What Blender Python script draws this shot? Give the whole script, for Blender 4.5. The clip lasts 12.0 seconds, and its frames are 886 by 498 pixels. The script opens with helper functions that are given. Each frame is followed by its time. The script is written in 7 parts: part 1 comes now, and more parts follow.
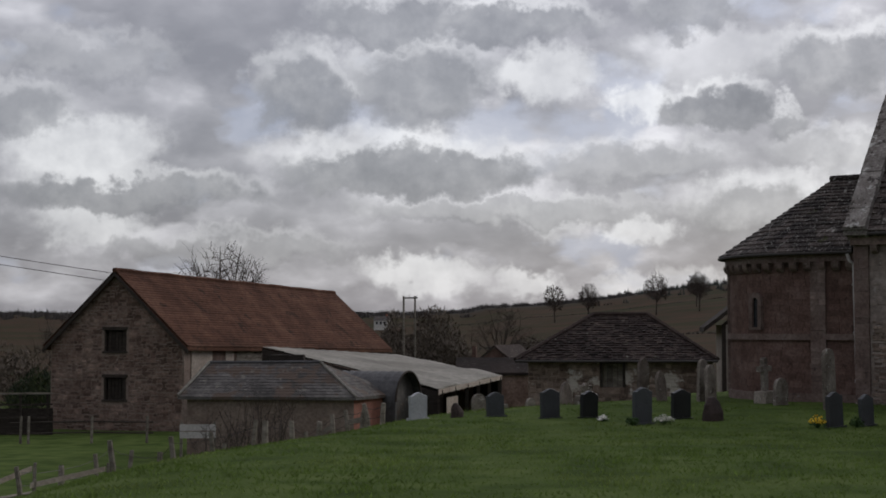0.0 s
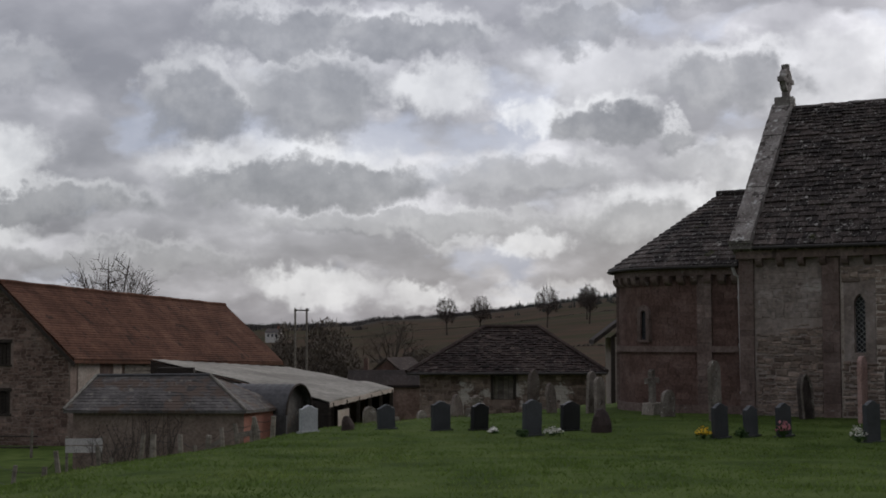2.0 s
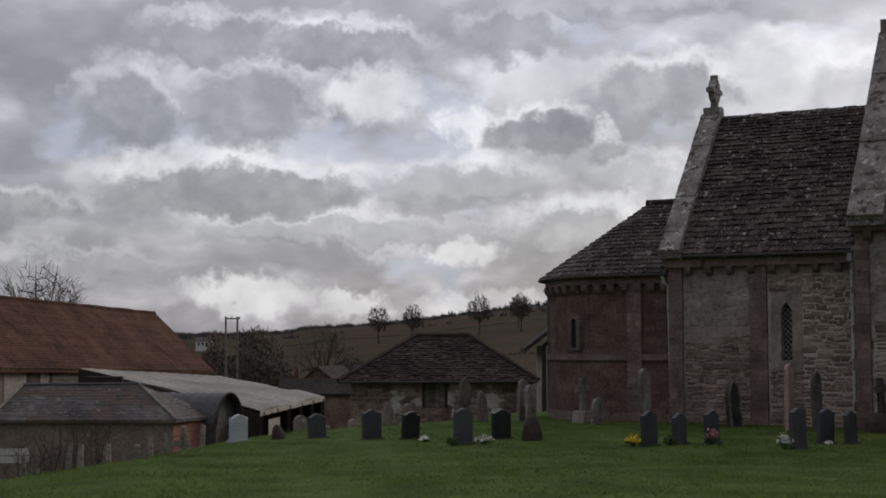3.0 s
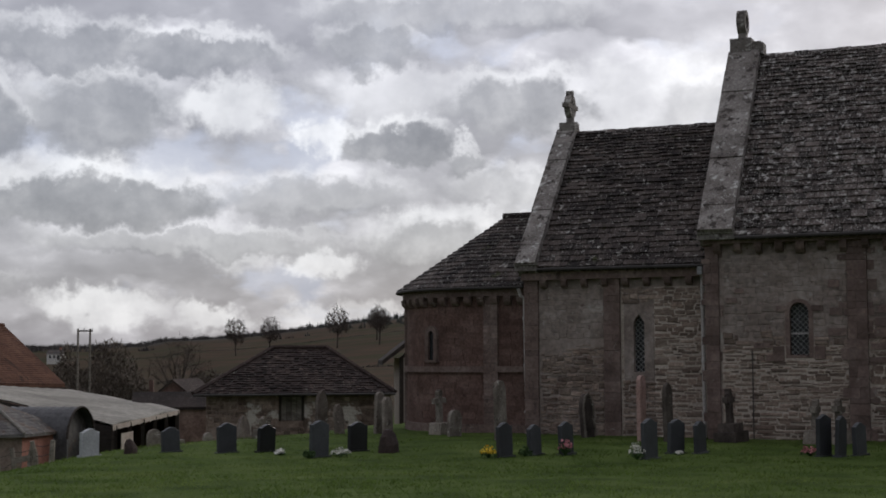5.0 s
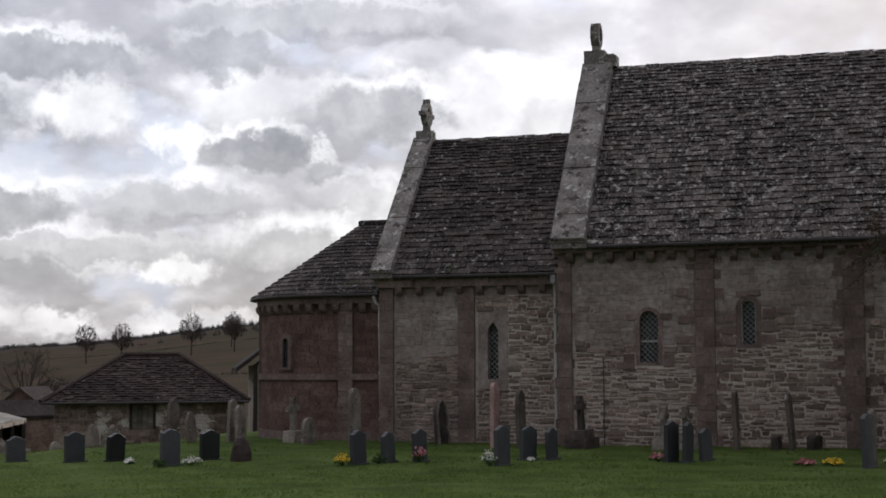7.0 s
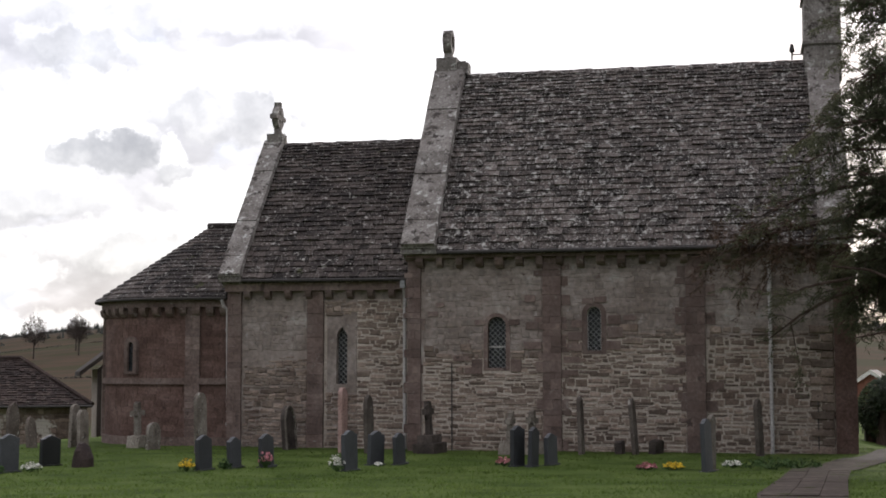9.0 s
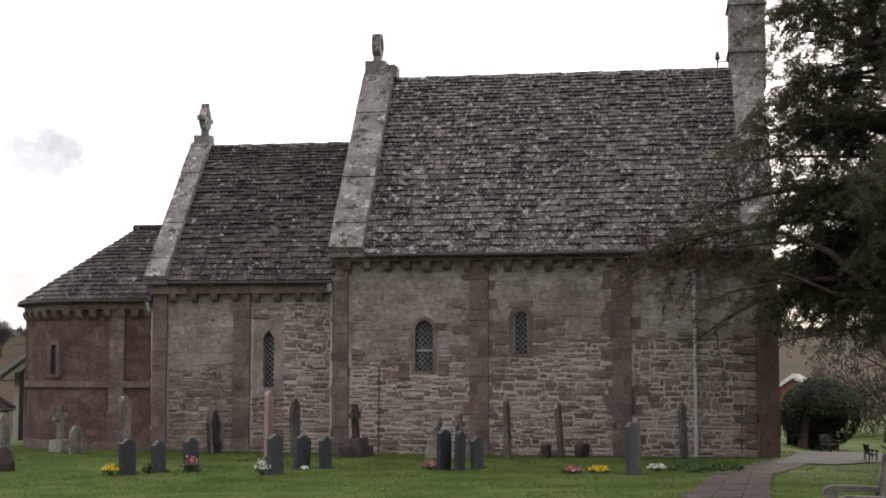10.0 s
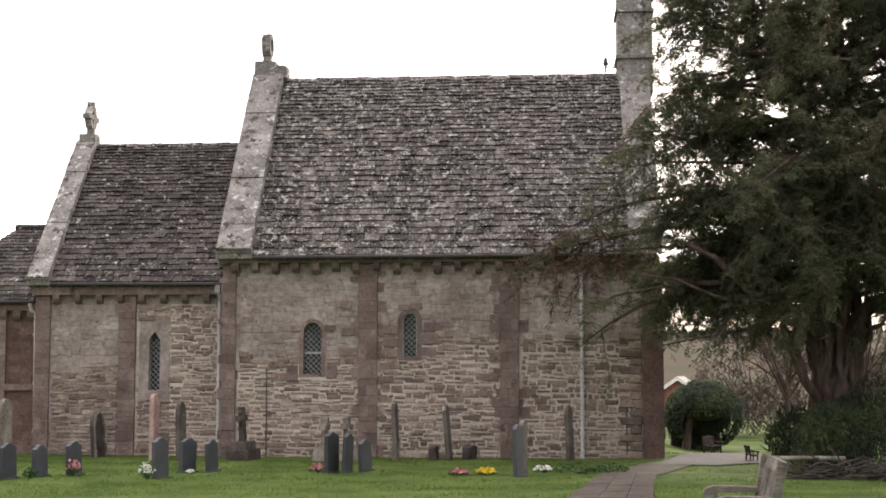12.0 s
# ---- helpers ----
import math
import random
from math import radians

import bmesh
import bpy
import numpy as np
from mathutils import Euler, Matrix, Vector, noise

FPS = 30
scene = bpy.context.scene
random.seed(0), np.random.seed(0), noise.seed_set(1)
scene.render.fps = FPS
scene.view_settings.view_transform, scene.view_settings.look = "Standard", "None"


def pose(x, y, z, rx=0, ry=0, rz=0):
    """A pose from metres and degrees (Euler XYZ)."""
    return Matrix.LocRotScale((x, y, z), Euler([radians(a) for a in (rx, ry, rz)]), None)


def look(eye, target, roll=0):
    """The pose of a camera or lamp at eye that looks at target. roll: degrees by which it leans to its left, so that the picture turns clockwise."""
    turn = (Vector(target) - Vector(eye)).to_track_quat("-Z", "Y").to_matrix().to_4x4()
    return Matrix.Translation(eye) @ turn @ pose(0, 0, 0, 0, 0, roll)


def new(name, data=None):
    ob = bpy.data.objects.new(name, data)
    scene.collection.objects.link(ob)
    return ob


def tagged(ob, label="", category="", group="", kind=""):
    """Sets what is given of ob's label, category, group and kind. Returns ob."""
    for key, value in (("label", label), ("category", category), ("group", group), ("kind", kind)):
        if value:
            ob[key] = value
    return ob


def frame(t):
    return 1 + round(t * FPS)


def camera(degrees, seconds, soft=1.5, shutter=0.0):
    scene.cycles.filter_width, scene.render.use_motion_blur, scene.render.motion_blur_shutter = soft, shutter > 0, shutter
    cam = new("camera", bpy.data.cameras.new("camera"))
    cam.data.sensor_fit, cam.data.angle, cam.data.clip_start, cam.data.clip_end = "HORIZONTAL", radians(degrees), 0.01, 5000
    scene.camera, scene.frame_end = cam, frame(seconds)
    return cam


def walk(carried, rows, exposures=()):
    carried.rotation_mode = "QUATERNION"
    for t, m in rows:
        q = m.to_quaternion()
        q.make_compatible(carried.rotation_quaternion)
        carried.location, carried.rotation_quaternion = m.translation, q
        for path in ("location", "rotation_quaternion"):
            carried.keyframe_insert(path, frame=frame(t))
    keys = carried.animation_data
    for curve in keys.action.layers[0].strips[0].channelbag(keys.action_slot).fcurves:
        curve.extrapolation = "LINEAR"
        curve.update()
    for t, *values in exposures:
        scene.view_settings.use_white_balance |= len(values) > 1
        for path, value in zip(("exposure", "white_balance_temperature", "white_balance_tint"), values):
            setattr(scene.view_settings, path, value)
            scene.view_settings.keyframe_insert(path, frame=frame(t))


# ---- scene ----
# Metres; the eye is at 1.6 over the lawn where the camera turns, y ahead of the first view.
cam = camera(34.0, 12.0, soft=1.8)
EYE, ARM = 1.6, 0.35
ROWS = [
    (0.0, 0.000, 3.105, 0.081),
    (0.5, -0.714, 3.216, 0.059),
    (1.0, -1.782, 3.305, 0.051),
    (1.5, -2.932, 3.432, 0.024),
    (2.0, -4.287, 3.589, 0.094),
    (2.5, -5.583, 3.753, 0.092),
    (3.0, -6.997, 3.914, 0.146),
    (5.0, -12.628, 4.377, 0.266),
    (5.5, -13.991, 4.449, 0.279),
    (6.0, -15.472, 4.518, 0.279),
    (6.5, -16.858, 4.579, 0.277),
    (7.0, -18.348, 4.641, 0.270),
    (9.0, -24.302, 4.817, 0.068),
    (9.5, -25.719, 4.877, -0.015),
    (10.0, -27.170, 4.955, -0.018),
    (10.5, -28.427, 5.017, -0.021),
    (11.0, -29.641, 5.050, -0.017),
    (11.5, -30.642, 5.053, -0.009),
    (12.0, -31.554, 5.052, -0.006),
]


def station(t, yaw, pitch, roll):
    """The lens is held an arm's length from the body that turns."""
    a = radians(yaw)
    x, y = -ARM * math.sin(a), ARM * (math.cos(a) - 1)
    return t, pose(x, y, EYE, 90 + pitch, roll, yaw + math.degrees((x * math.cos(a) + y * math.sin(a)) / 40))


EXPOSURES = [(0.0, 0.0, 6420, 11), (3.0, 0.0, 6420, 11), (5.0, 0.15, 6400, 11), (7.0, 0.45, 6450, 11), (9.0, 1.12, 6600, 11), (10.5, 1.75, 6800, 12), (12.0, 2.22, 7000, 12)]
walk(cam, [station(*row) for row in ROWS], EXPOSURES)

# ---- sky and sun ----
world = bpy.data.worlds.new("overcast_sky")
scene.world = world
world.use_nodes = True
WN, WL = world.node_tree.nodes, world.node_tree.links
SUN_EL, SUN_AZ = 25.0, 50.0


def wnode(kind, **inputs):
    n = WN.new(kind)
    for k, v in inputs.items():
        n.inputs[k.replace("_", " ")].default_value = v
    return n


def build_sky():
    bg = WN["Background"]
    sky = WN.new("ShaderNodeTexSky")
    sky.sky_type, sky.sun_disc = "NISHITA", False
    sky.sun_elevation, sky.sun_rotation = radians(SUN_EL), radians(SUN_AZ)
    sky.air_density, sky.dust_density = 1.0, 2.0
    coord = WN.new("ShaderNodeTexCoord")
    # a cloud deck: the view direction met with a flattened dome
    sep = WN.new("ShaderNodeSeparateXYZ")
    WL.new(coord.outputs["Generated"], sep.inputs[0])
    lift = WN.new("ShaderNodeMath"); lift.operation = "MAXIMUM"; lift.inputs[1].default_value = 0.0
    WL.new(sep.outputs["Z"], lift.inputs[0])
    add = WN.new("ShaderNodeMath"); add.operation = "ADD"; add.inputs[1].default_value = 0.55
    WL.new(lift.outputs[0], add.inputs[0])
    div = WN.new("ShaderNodeVectorMath"); div.operation = "DIVIDE"
    comb = WN.new("ShaderNodeCombineXYZ")
    for i in range(3):
        WL.new(add.outputs[0], comb.inputs[i])
    WL.new(coord.outputs["Generated"], div.inputs[0])
    WL.new(comb.outputs[0], div.inputs[1])

    def cloud(scale, detail, rough, offset, dist=0.0):
        mp = WN.new("ShaderNodeMapping")
        mp.inputs["Location"].default_value = offset
        mp.inputs["Scale"].default_value = (1, 1, 1.05)
        WL.new(div.outputs[0], mp.inputs[0])
        n = WN.new("ShaderNodeTexNoise")
        n.inputs["Scale"].default_value, n.inputs["Detail"].default_value = scale, detail
        n.inputs["Roughness"].default_value, n.inputs["Distortion"].default_value = rough, dist
        WL.new(mp.outputs[0], n.inputs["Vector"])
        return n

    def ramp(src, stops):
        r = WN.new("ShaderNodeValToRGB")
        els = r.color_ramp.elements
        while len(els) < len(stops):
            els.new(0.5)
        for e, (p, c) in zip(els, stops):
            e.position, e.color = p, (*c, 1)
        WL.new(src, r.inputs[0])
        return r

    def calc(op, a, b):
        n = WN.new("ShaderNodeMath"); n.operation = op
        for k, v in enumerate((a, b)):
            if isinstance(v, float):
                n.inputs[k].default_value = v
            else:
                WL.new(v, n.inputs[k])
        return n.outputs[0]

    def puffs(offset, scale):
        """Heaped cloud: broad noise with rounded billows."""
        n = cloud(scale, 6.0, 0.5, offset, 0.1)
        v = WN.new("ShaderNodeTexVoronoi")
        v.feature, v.normalize = "F1", True
        v.inputs["Scale"].default_value, v.inputs["Detail"].default_value = scale * 2.6, 3.0
        v.inputs["Roughness"].default_value = 0.45
        WL.new(n.inputs["Vector"].links[0].from_socket, v.inputs["Vector"])
        return calc("SUBTRACT", calc("ADD", n.outputs["Fac"], 0.12), calc("MULTIPLY", v.outputs["Distance"], 0.40))

    def mixed(fac, a, b):
        n = WN.new("ShaderNodeMix"); n.data_type = "RGBA"
        WL.new(fac, n.inputs[0]); WL.new(a, n.inputs[6]); WL.new(b, n.inputs[7])
        return n.outputs[2]

    # a pale veil, then two decks of heaped cloud; the same heap a little higher in the sky tells lit tops from grey bases
    lit = cloud(6.0, 6.0, 0.52, (7.3, 2.2, 1.9), 0.1).outputs["Fac"]
    deck = ramp(lit, [(0.36, (0.35, 0.375, 0.455)), (0.5, (0.44, 0.46, 0.535)), (0.64, (0.565, 0.58, 0.645))]).outputs[0]
    for at, scale, lo, hi, tone in (((3.1, 1.7, 0.4), 6.2, 0.38, 0.47, 1.0), ((0.7, 5.2, 2.3), 5.4, 0.43, 0.50, 0.95)):
        rise = 0.22 / scale
        here, above = puffs(at, scale), puffs((at[0] - 0.25 * rise, at[1] - 0.8 * rise, at[2] + 1.1 * rise), scale)
        shade = calc("ADD", calc("MULTIPLY", calc("SUBTRACT", here, above), 1.7), calc("MULTIPLY", lit, 0.45))
        thick = calc("ADD", calc("SUBTRACT", shade, calc("MULTIPLY", here, 1.25)), 0.72)
        body = ramp(thick, [(q, (tone * c, tone * c * 0.992, tone * c * (1.105 - 0.1 * q))) for q, c in ((0.02, 0.24), (0.16, 0.29), (0.28, 0.345), (0.38, 0.41), (0.48, 0.51), (0.64, 0.72))])
        deck = mixed(ramp(here, [(lo, (0, 0, 0)), (hi, (1, 1, 1))]).outputs[0], deck, body.outputs[0])
    # heaped clouds by bearing and height over the horizon (degrees), their rims stirred by two scales of noise
    az = calc("MULTIPLY", calc("ARCTAN2", sep.outputs["X"], sep.outputs["Y"]), 57.2958)
    el = calc("MULTIPLY", calc("ARCSINE", sep.outputs["Z"], 0.0), 57.2958)
    flat = WN.new("ShaderNodeCombineXYZ")
    WL.new(az, flat.inputs[0]); WL.new(el, flat.inputs[1])

    def stirred(scale, amount, detail, seed):
        n = WN.new("ShaderNodeTexNoise")
        n.inputs["Scale"].default_value, n.inputs["Detail"].default_value, n.inputs["Roughness"].default_value = scale, detail, 0.6
        mp = WN.new("ShaderNodeMapping"); mp.inputs["Location"].default_value = (seed, seed * 2, seed * 3)
        WL.new(flat.outputs[0], mp.inputs[0]); WL.new(mp.outputs[0], n.inputs["Vector"])
        off = WN.new("ShaderNodeVectorMath"); off.operation = "MULTIPLY_ADD"
        off.inputs[1].default_value, off.inputs[2].default_value = (amount * 1.5, amount, 0), (-amount * 0.75, -amount * 0.5, 0)
        WL.new(n.outputs["Color"], off.inputs[0])
        return off.outputs[0], n.outputs["Fac"]

    (warp_a, mottle), (warp_b, fleck) = stirred(0.4, 2.2, 4.0, 1.7), stirred(1.2, 1.5, 6.0, 4.1)
    moved = flat.outputs[0]
    for w in (warp_a, warp_b):
        n = WN.new("ShaderNodeVectorMath"); n.operation = "ADD"
        WL.new(moved, n.inputs[0]); WL.new(w, n.inputs[1])
        moved = n.outputs[0]

    def heaps(rows, soft, up=0.0, grown=1.0):
        total = None
        for a, e, wide, tall, much in rows:
            e, wide, tall = e + up * tall, wide * grown, tall * grown
            n = WN.new("ShaderNodeVectorMath"); n.operation = "MULTIPLY_ADD"
            n.inputs[1].default_value, n.inputs[2].default_value = (1 / wide, 1 / tall, 0), (-a / wide, -e / tall, 0)
            WL.new(moved, n.inputs[0])
            ln = WN.new("ShaderNodeVectorMath"); ln.operation = "LENGTH"
            WL.new(n.outputs[0], ln.inputs[0])
            r = WN.new("ShaderNodeMapRange"); r.interpolation_type = "SMOOTHSTEP"
            for k, v in (("From Min", 1 - soft), ("From Max", 1 + soft), ("To Min", much), ("To Max", 0.0)):
                r.inputs[k].default_value = v
            WL.new(ln.outputs["Value"], r.inputs["Value"])
            total = r.outputs[0] if total is None else calc("MAXIMUM", total, r.outputs[0])
        return total

    lit_tops = [(-14.0, 6.9, 2.9, 1.3, 0.9), (-13.8, 4.0, 2.0, 0.9, 0.75), (4.0, 9.8, 2.1, 0.9, 0.62), (8.0, 8.8, 1.4, 0.6, 0.75), (-0.8, 2.2, 2.4, 0.7, 0.8), (4.6, 4.4, 1.6, 0.8, 0.6), (7.8, 3.9, 1.3, 0.6, 0.65), (-2.2, 7.0, 4.6, 0.8, 0.5),
                (3.4, 1.7, 1.6, 0.5, 0.7), (13.0, 5.0, 3.0, 1.0, 0.6), (11.0, 10.6, 4.0, 0.9, 0.3), (22.0, 10.0, 5.0, 2.0, 0.45), (19.0, 6.0, 4.0, 1.6, 0.6), (9.0, 1.6, 3.0, 0.6, 0.5), (-3.5, 9.4, 0.9, 0.5, 0.5)]
    bases = [(-2.2, 11.9, 3.0, 0.9, 0.75), (2.8, 11.7, 3.4, 0.8, 0.8), (-5.4, 9.1, 2.1, 1.5, 0.8), (-1.0, 9.3, 2.6, 1.7, 0.75), (-1.2, 6.1, 5.2, 0.9, 0.85), (10.8, 8.6, 2.0, 0.85, 1.0), (13.4, 7.9, 0.9, 0.6, 0.8), (-12.2, 5.1, 4.8, 0.7, 0.8),
             (-16.5, 8.2, 2.0, 1.0, 0.55), (-13.5, 10.2, 3.4, 0.8, 0.35), (9.6, 12.3, 2.0, 1.1, 0.8), (15.4, 10.0, 2.6, 1.2, 0.85), (3.0, 4.6, 6.0, 0.55, 0.5), (-8.5, 2.9, 5.0, 0.6, 0.5), (12.2, 4.4, 2.6, 0.9, 0.65), (7.4, 6.4, 4.0, 0.8, 0.5),
             (23.5, 9.6, 2.4, 1.2, 0.5), (13.0, 13.6, 6.0, 0.8, 0.6), (15.0, 6.6, 2.6, 0.7, 0.4)]
    white = ramp(mottle, [(0.32, (0.62, 0.625, 0.645)), (0.6, (0.92, 0.925, 0.93))]).outputs[0]
    grey = ramp(calc("ADD", calc("MULTIPLY", mottle, 0.6), calc("MULTIPLY", fleck, 0.4)), [(0.36, (0.165, 0.168, 0.19)), (0.5, (0.23, 0.232, 0.254)), (0.64, (0.33, 0.33, 0.347))]).outputs[0]
    deck = mixed(heaps(lit_tops, 0.4), deck, white)
    # each heap: a sunlit rim above, then its grey body
    deck = mixed(calc("MULTIPLY", heaps(bases, 0.3, 0.42, 1.0), 0.62), deck, white)
    deck = mixed(heaps(bases, 0.26), deck, grey)
    # brighter towards the zenith, as under any closed cloud, and towards the veiled sun
    sun_dir = Vector((math.sin(radians(SUN_AZ)) * math.cos(radians(SUN_EL)), math.cos(radians(SUN_AZ)) * math.cos(radians(SUN_EL)), math.sin(radians(SUN_EL))))
    dot = WN.new("ShaderNodeVectorMath"); dot.operation = "DOT_PRODUCT"; dot.inputs[1].default_value = sun_dir
    WL.new(coord.outputs["Generated"], dot.inputs[0])
    half = WN.new("ShaderNodeMath"); half.operation = "MULTIPLY_ADD"; half.inputs[1].default_value = half.inputs[2].default_value = 0.5
    WL.new(dot.outputs["Value"], half.inputs[0])
    glow = ramp(half.outputs[0], [(0.0, (0.36,) * 3), (0.5, (0.44,) * 3), (0.71, (0.53,) * 3), (0.825, (0.59,) * 3), (0.95, (0.66,) * 3), (1.0, (0.74,) * 3)])
    sc = WN.new("ShaderNodeVectorMath"); sc.operation = "SCALE"
    WL.new(deck, sc.inputs[0]); WL.new(calc("MULTIPLY", glow.outputs[0], calc("ADD", calc("MULTIPLY", lift.outputs[0], 0.95), 0.8)), sc.inputs["Scale"])
    # a little of the clear sky through it all
    both = WN.new("ShaderNodeMix"); both.data_type = "RGBA"; both.blend_type = "ADD"; both.inputs[0].default_value = 0.007
    WL.new(sc.outputs[0], both.inputs[6]); WL.new(sky.outputs[0], both.inputs[7])
    WL.new(both.outputs[2], bg.inputs["Color"])
    bg.inputs["Strength"].default_value = 1.75


build_sky()
sun = new("sun", bpy.data.lights.new("sun", "SUN"))
sun.data.energy, sun.data.angle, sun.data.color = 0.75, radians(20), (1.0, 0.95, 0.88)
sun.matrix_world = look((60 * math.sin(radians(SUN_AZ)), 60 * math.cos(radians(SUN_AZ)), 60 * math.tan(radians(SUN_EL))), (0, 0, 0))


# ---- materials ----
def surf(name, colours, scale=1.0, fine=18.0, rough=0.85, bump=0.3, rnd=0.0, spots=None, spec=0.3, stretch=(1, 1, 1), metal=0.0, bump_scale=1.0, through_light=0.0):
    """A weathered surface: colours blended by a broad noise, a fine grain, random pieces, and spots (colour, scale, threshold)."""
    m = bpy.data.materials.new(name)
    m.use_nodes = True
    N, L = m.node_tree.nodes, m.node_tree.links
    b = N["Principled BSDF"]
    b.inputs["Roughness"].default_value, b.inputs["Metallic"].default_value = rough, metal
    b.inputs["Specular IOR Level"].default_value = spec
    geo = N.new("ShaderNodeNewGeometry")
    mp = N.new("ShaderNodeMapping"); mp.inputs["Scale"].default_value = stretch
    L.new(geo.outputs["Position"], mp.inputs[0])

    def noi(sc, det=4.0, r=0.6):
        n = N.new("ShaderNodeTexNoise")
        n.inputs["Scale"].default_value, n.inputs["Detail"].default_value, n.inputs["Roughness"].default_value = sc, det, r
        L.new(mp.outputs[0], n.inputs["Vector"])
        return n

    broad, grain = noi(scale, 5.0), noi(fine, 3.0)
    r = N.new("ShaderNodeValToRGB")
    els = r.color_ramp.elements
    while len(els) < len(colours):
        els.new(0.5)
    for i, (e, c) in enumerate(zip(els, colours)):
        e.position, e.color = 0.32 + 0.36 * i / max(1, len(colours) - 1), (*c, 1)
    L.new(broad.outputs["Fac"], r.inputs[0])
    col = r.outputs[0]
    gm = N.new("ShaderNodeMapRange")
    for k, v in (("From Min", 0.3), ("From Max", 0.7), ("To Min", 0.72), ("To Max", 1.28)):
        gm.inputs[k].default_value = v
    L.new(grain.outputs["Fac"], gm.inputs["Value"])
    factor = gm.outputs[0]
    if rnd:
        oi = N.new("ShaderNodeObjectInfo")
        sm = N.new("ShaderNodeMath"); sm.operation = "ADD"
        L.new(oi.outputs["Random"], sm.inputs[0]); L.new(geo.outputs["Random Per Island"], sm.inputs[1])
        fr = N.new("ShaderNodeMath"); fr.operation = "FRACT"; L.new(sm.outputs[0], fr.inputs[0])
        rm = N.new("ShaderNodeMapRange")
        for k, v in (("To Min", 1 - rnd), ("To Max", 1 + rnd)):
            rm.inputs[k].default_value = v
        L.new(fr.outputs[0], rm.inputs["Value"])
        mu = N.new("ShaderNodeMath"); mu.operation = "MULTIPLY"
        L.new(factor, mu.inputs[0]); L.new(rm.outputs[0], mu.inputs[1])
        factor = mu.outputs[0]
    sc = N.new("ShaderNodeVectorMath"); sc.operation = "SCALE"
    L.new(col, sc.inputs[0]); L.new(factor, sc.inputs["Scale"])
    col = sc.outputs[0]
    for colour, s_scale, thr in (spots or ()):
        sp = noi(s_scale, 4.0, 0.65)
        sm = N.new("ShaderNodeMapRange")
        sm.inputs["From Min"].default_value, sm.inputs["From Max"].default_value = thr, thr + 0.06
        L.new(sp.outputs["Fac"], sm.inputs["Value"])
        mx = N.new("ShaderNodeMix"); mx.data_type = "RGBA"
        mx.inputs[7].default_value = (*colour, 1)
        L.new(sm.outputs[0], mx.inputs[0]); L.new(col, mx.inputs[6])
        col = mx.outputs[2]
    L.new(col, b.inputs["Base Color"])
    if through_light:
        tr, mx = N.new("ShaderNodeBsdfTranslucent"), N.new("ShaderNodeMixShader")
        mx.inputs[0].default_value = through_light
        L.new(col, tr.inputs["Color"])
        L.new(b.outputs[0], mx.inputs[1]); L.new(tr.outputs[0], mx.inputs[2])
        L.new(mx.outputs[0], N["Material Output"].inputs["Surface"])
    if bump:
        bp = N.new("ShaderNodeBump")
        bp.inputs["Strength"].default_value, bp.inputs["Distance"].default_value = bump, 0.03 * bump_scale
        L.new(grain.outputs["Fac"], bp.inputs["Height"])
        L.new(bp.outputs[0], b.inputs["Normal"])
    return m


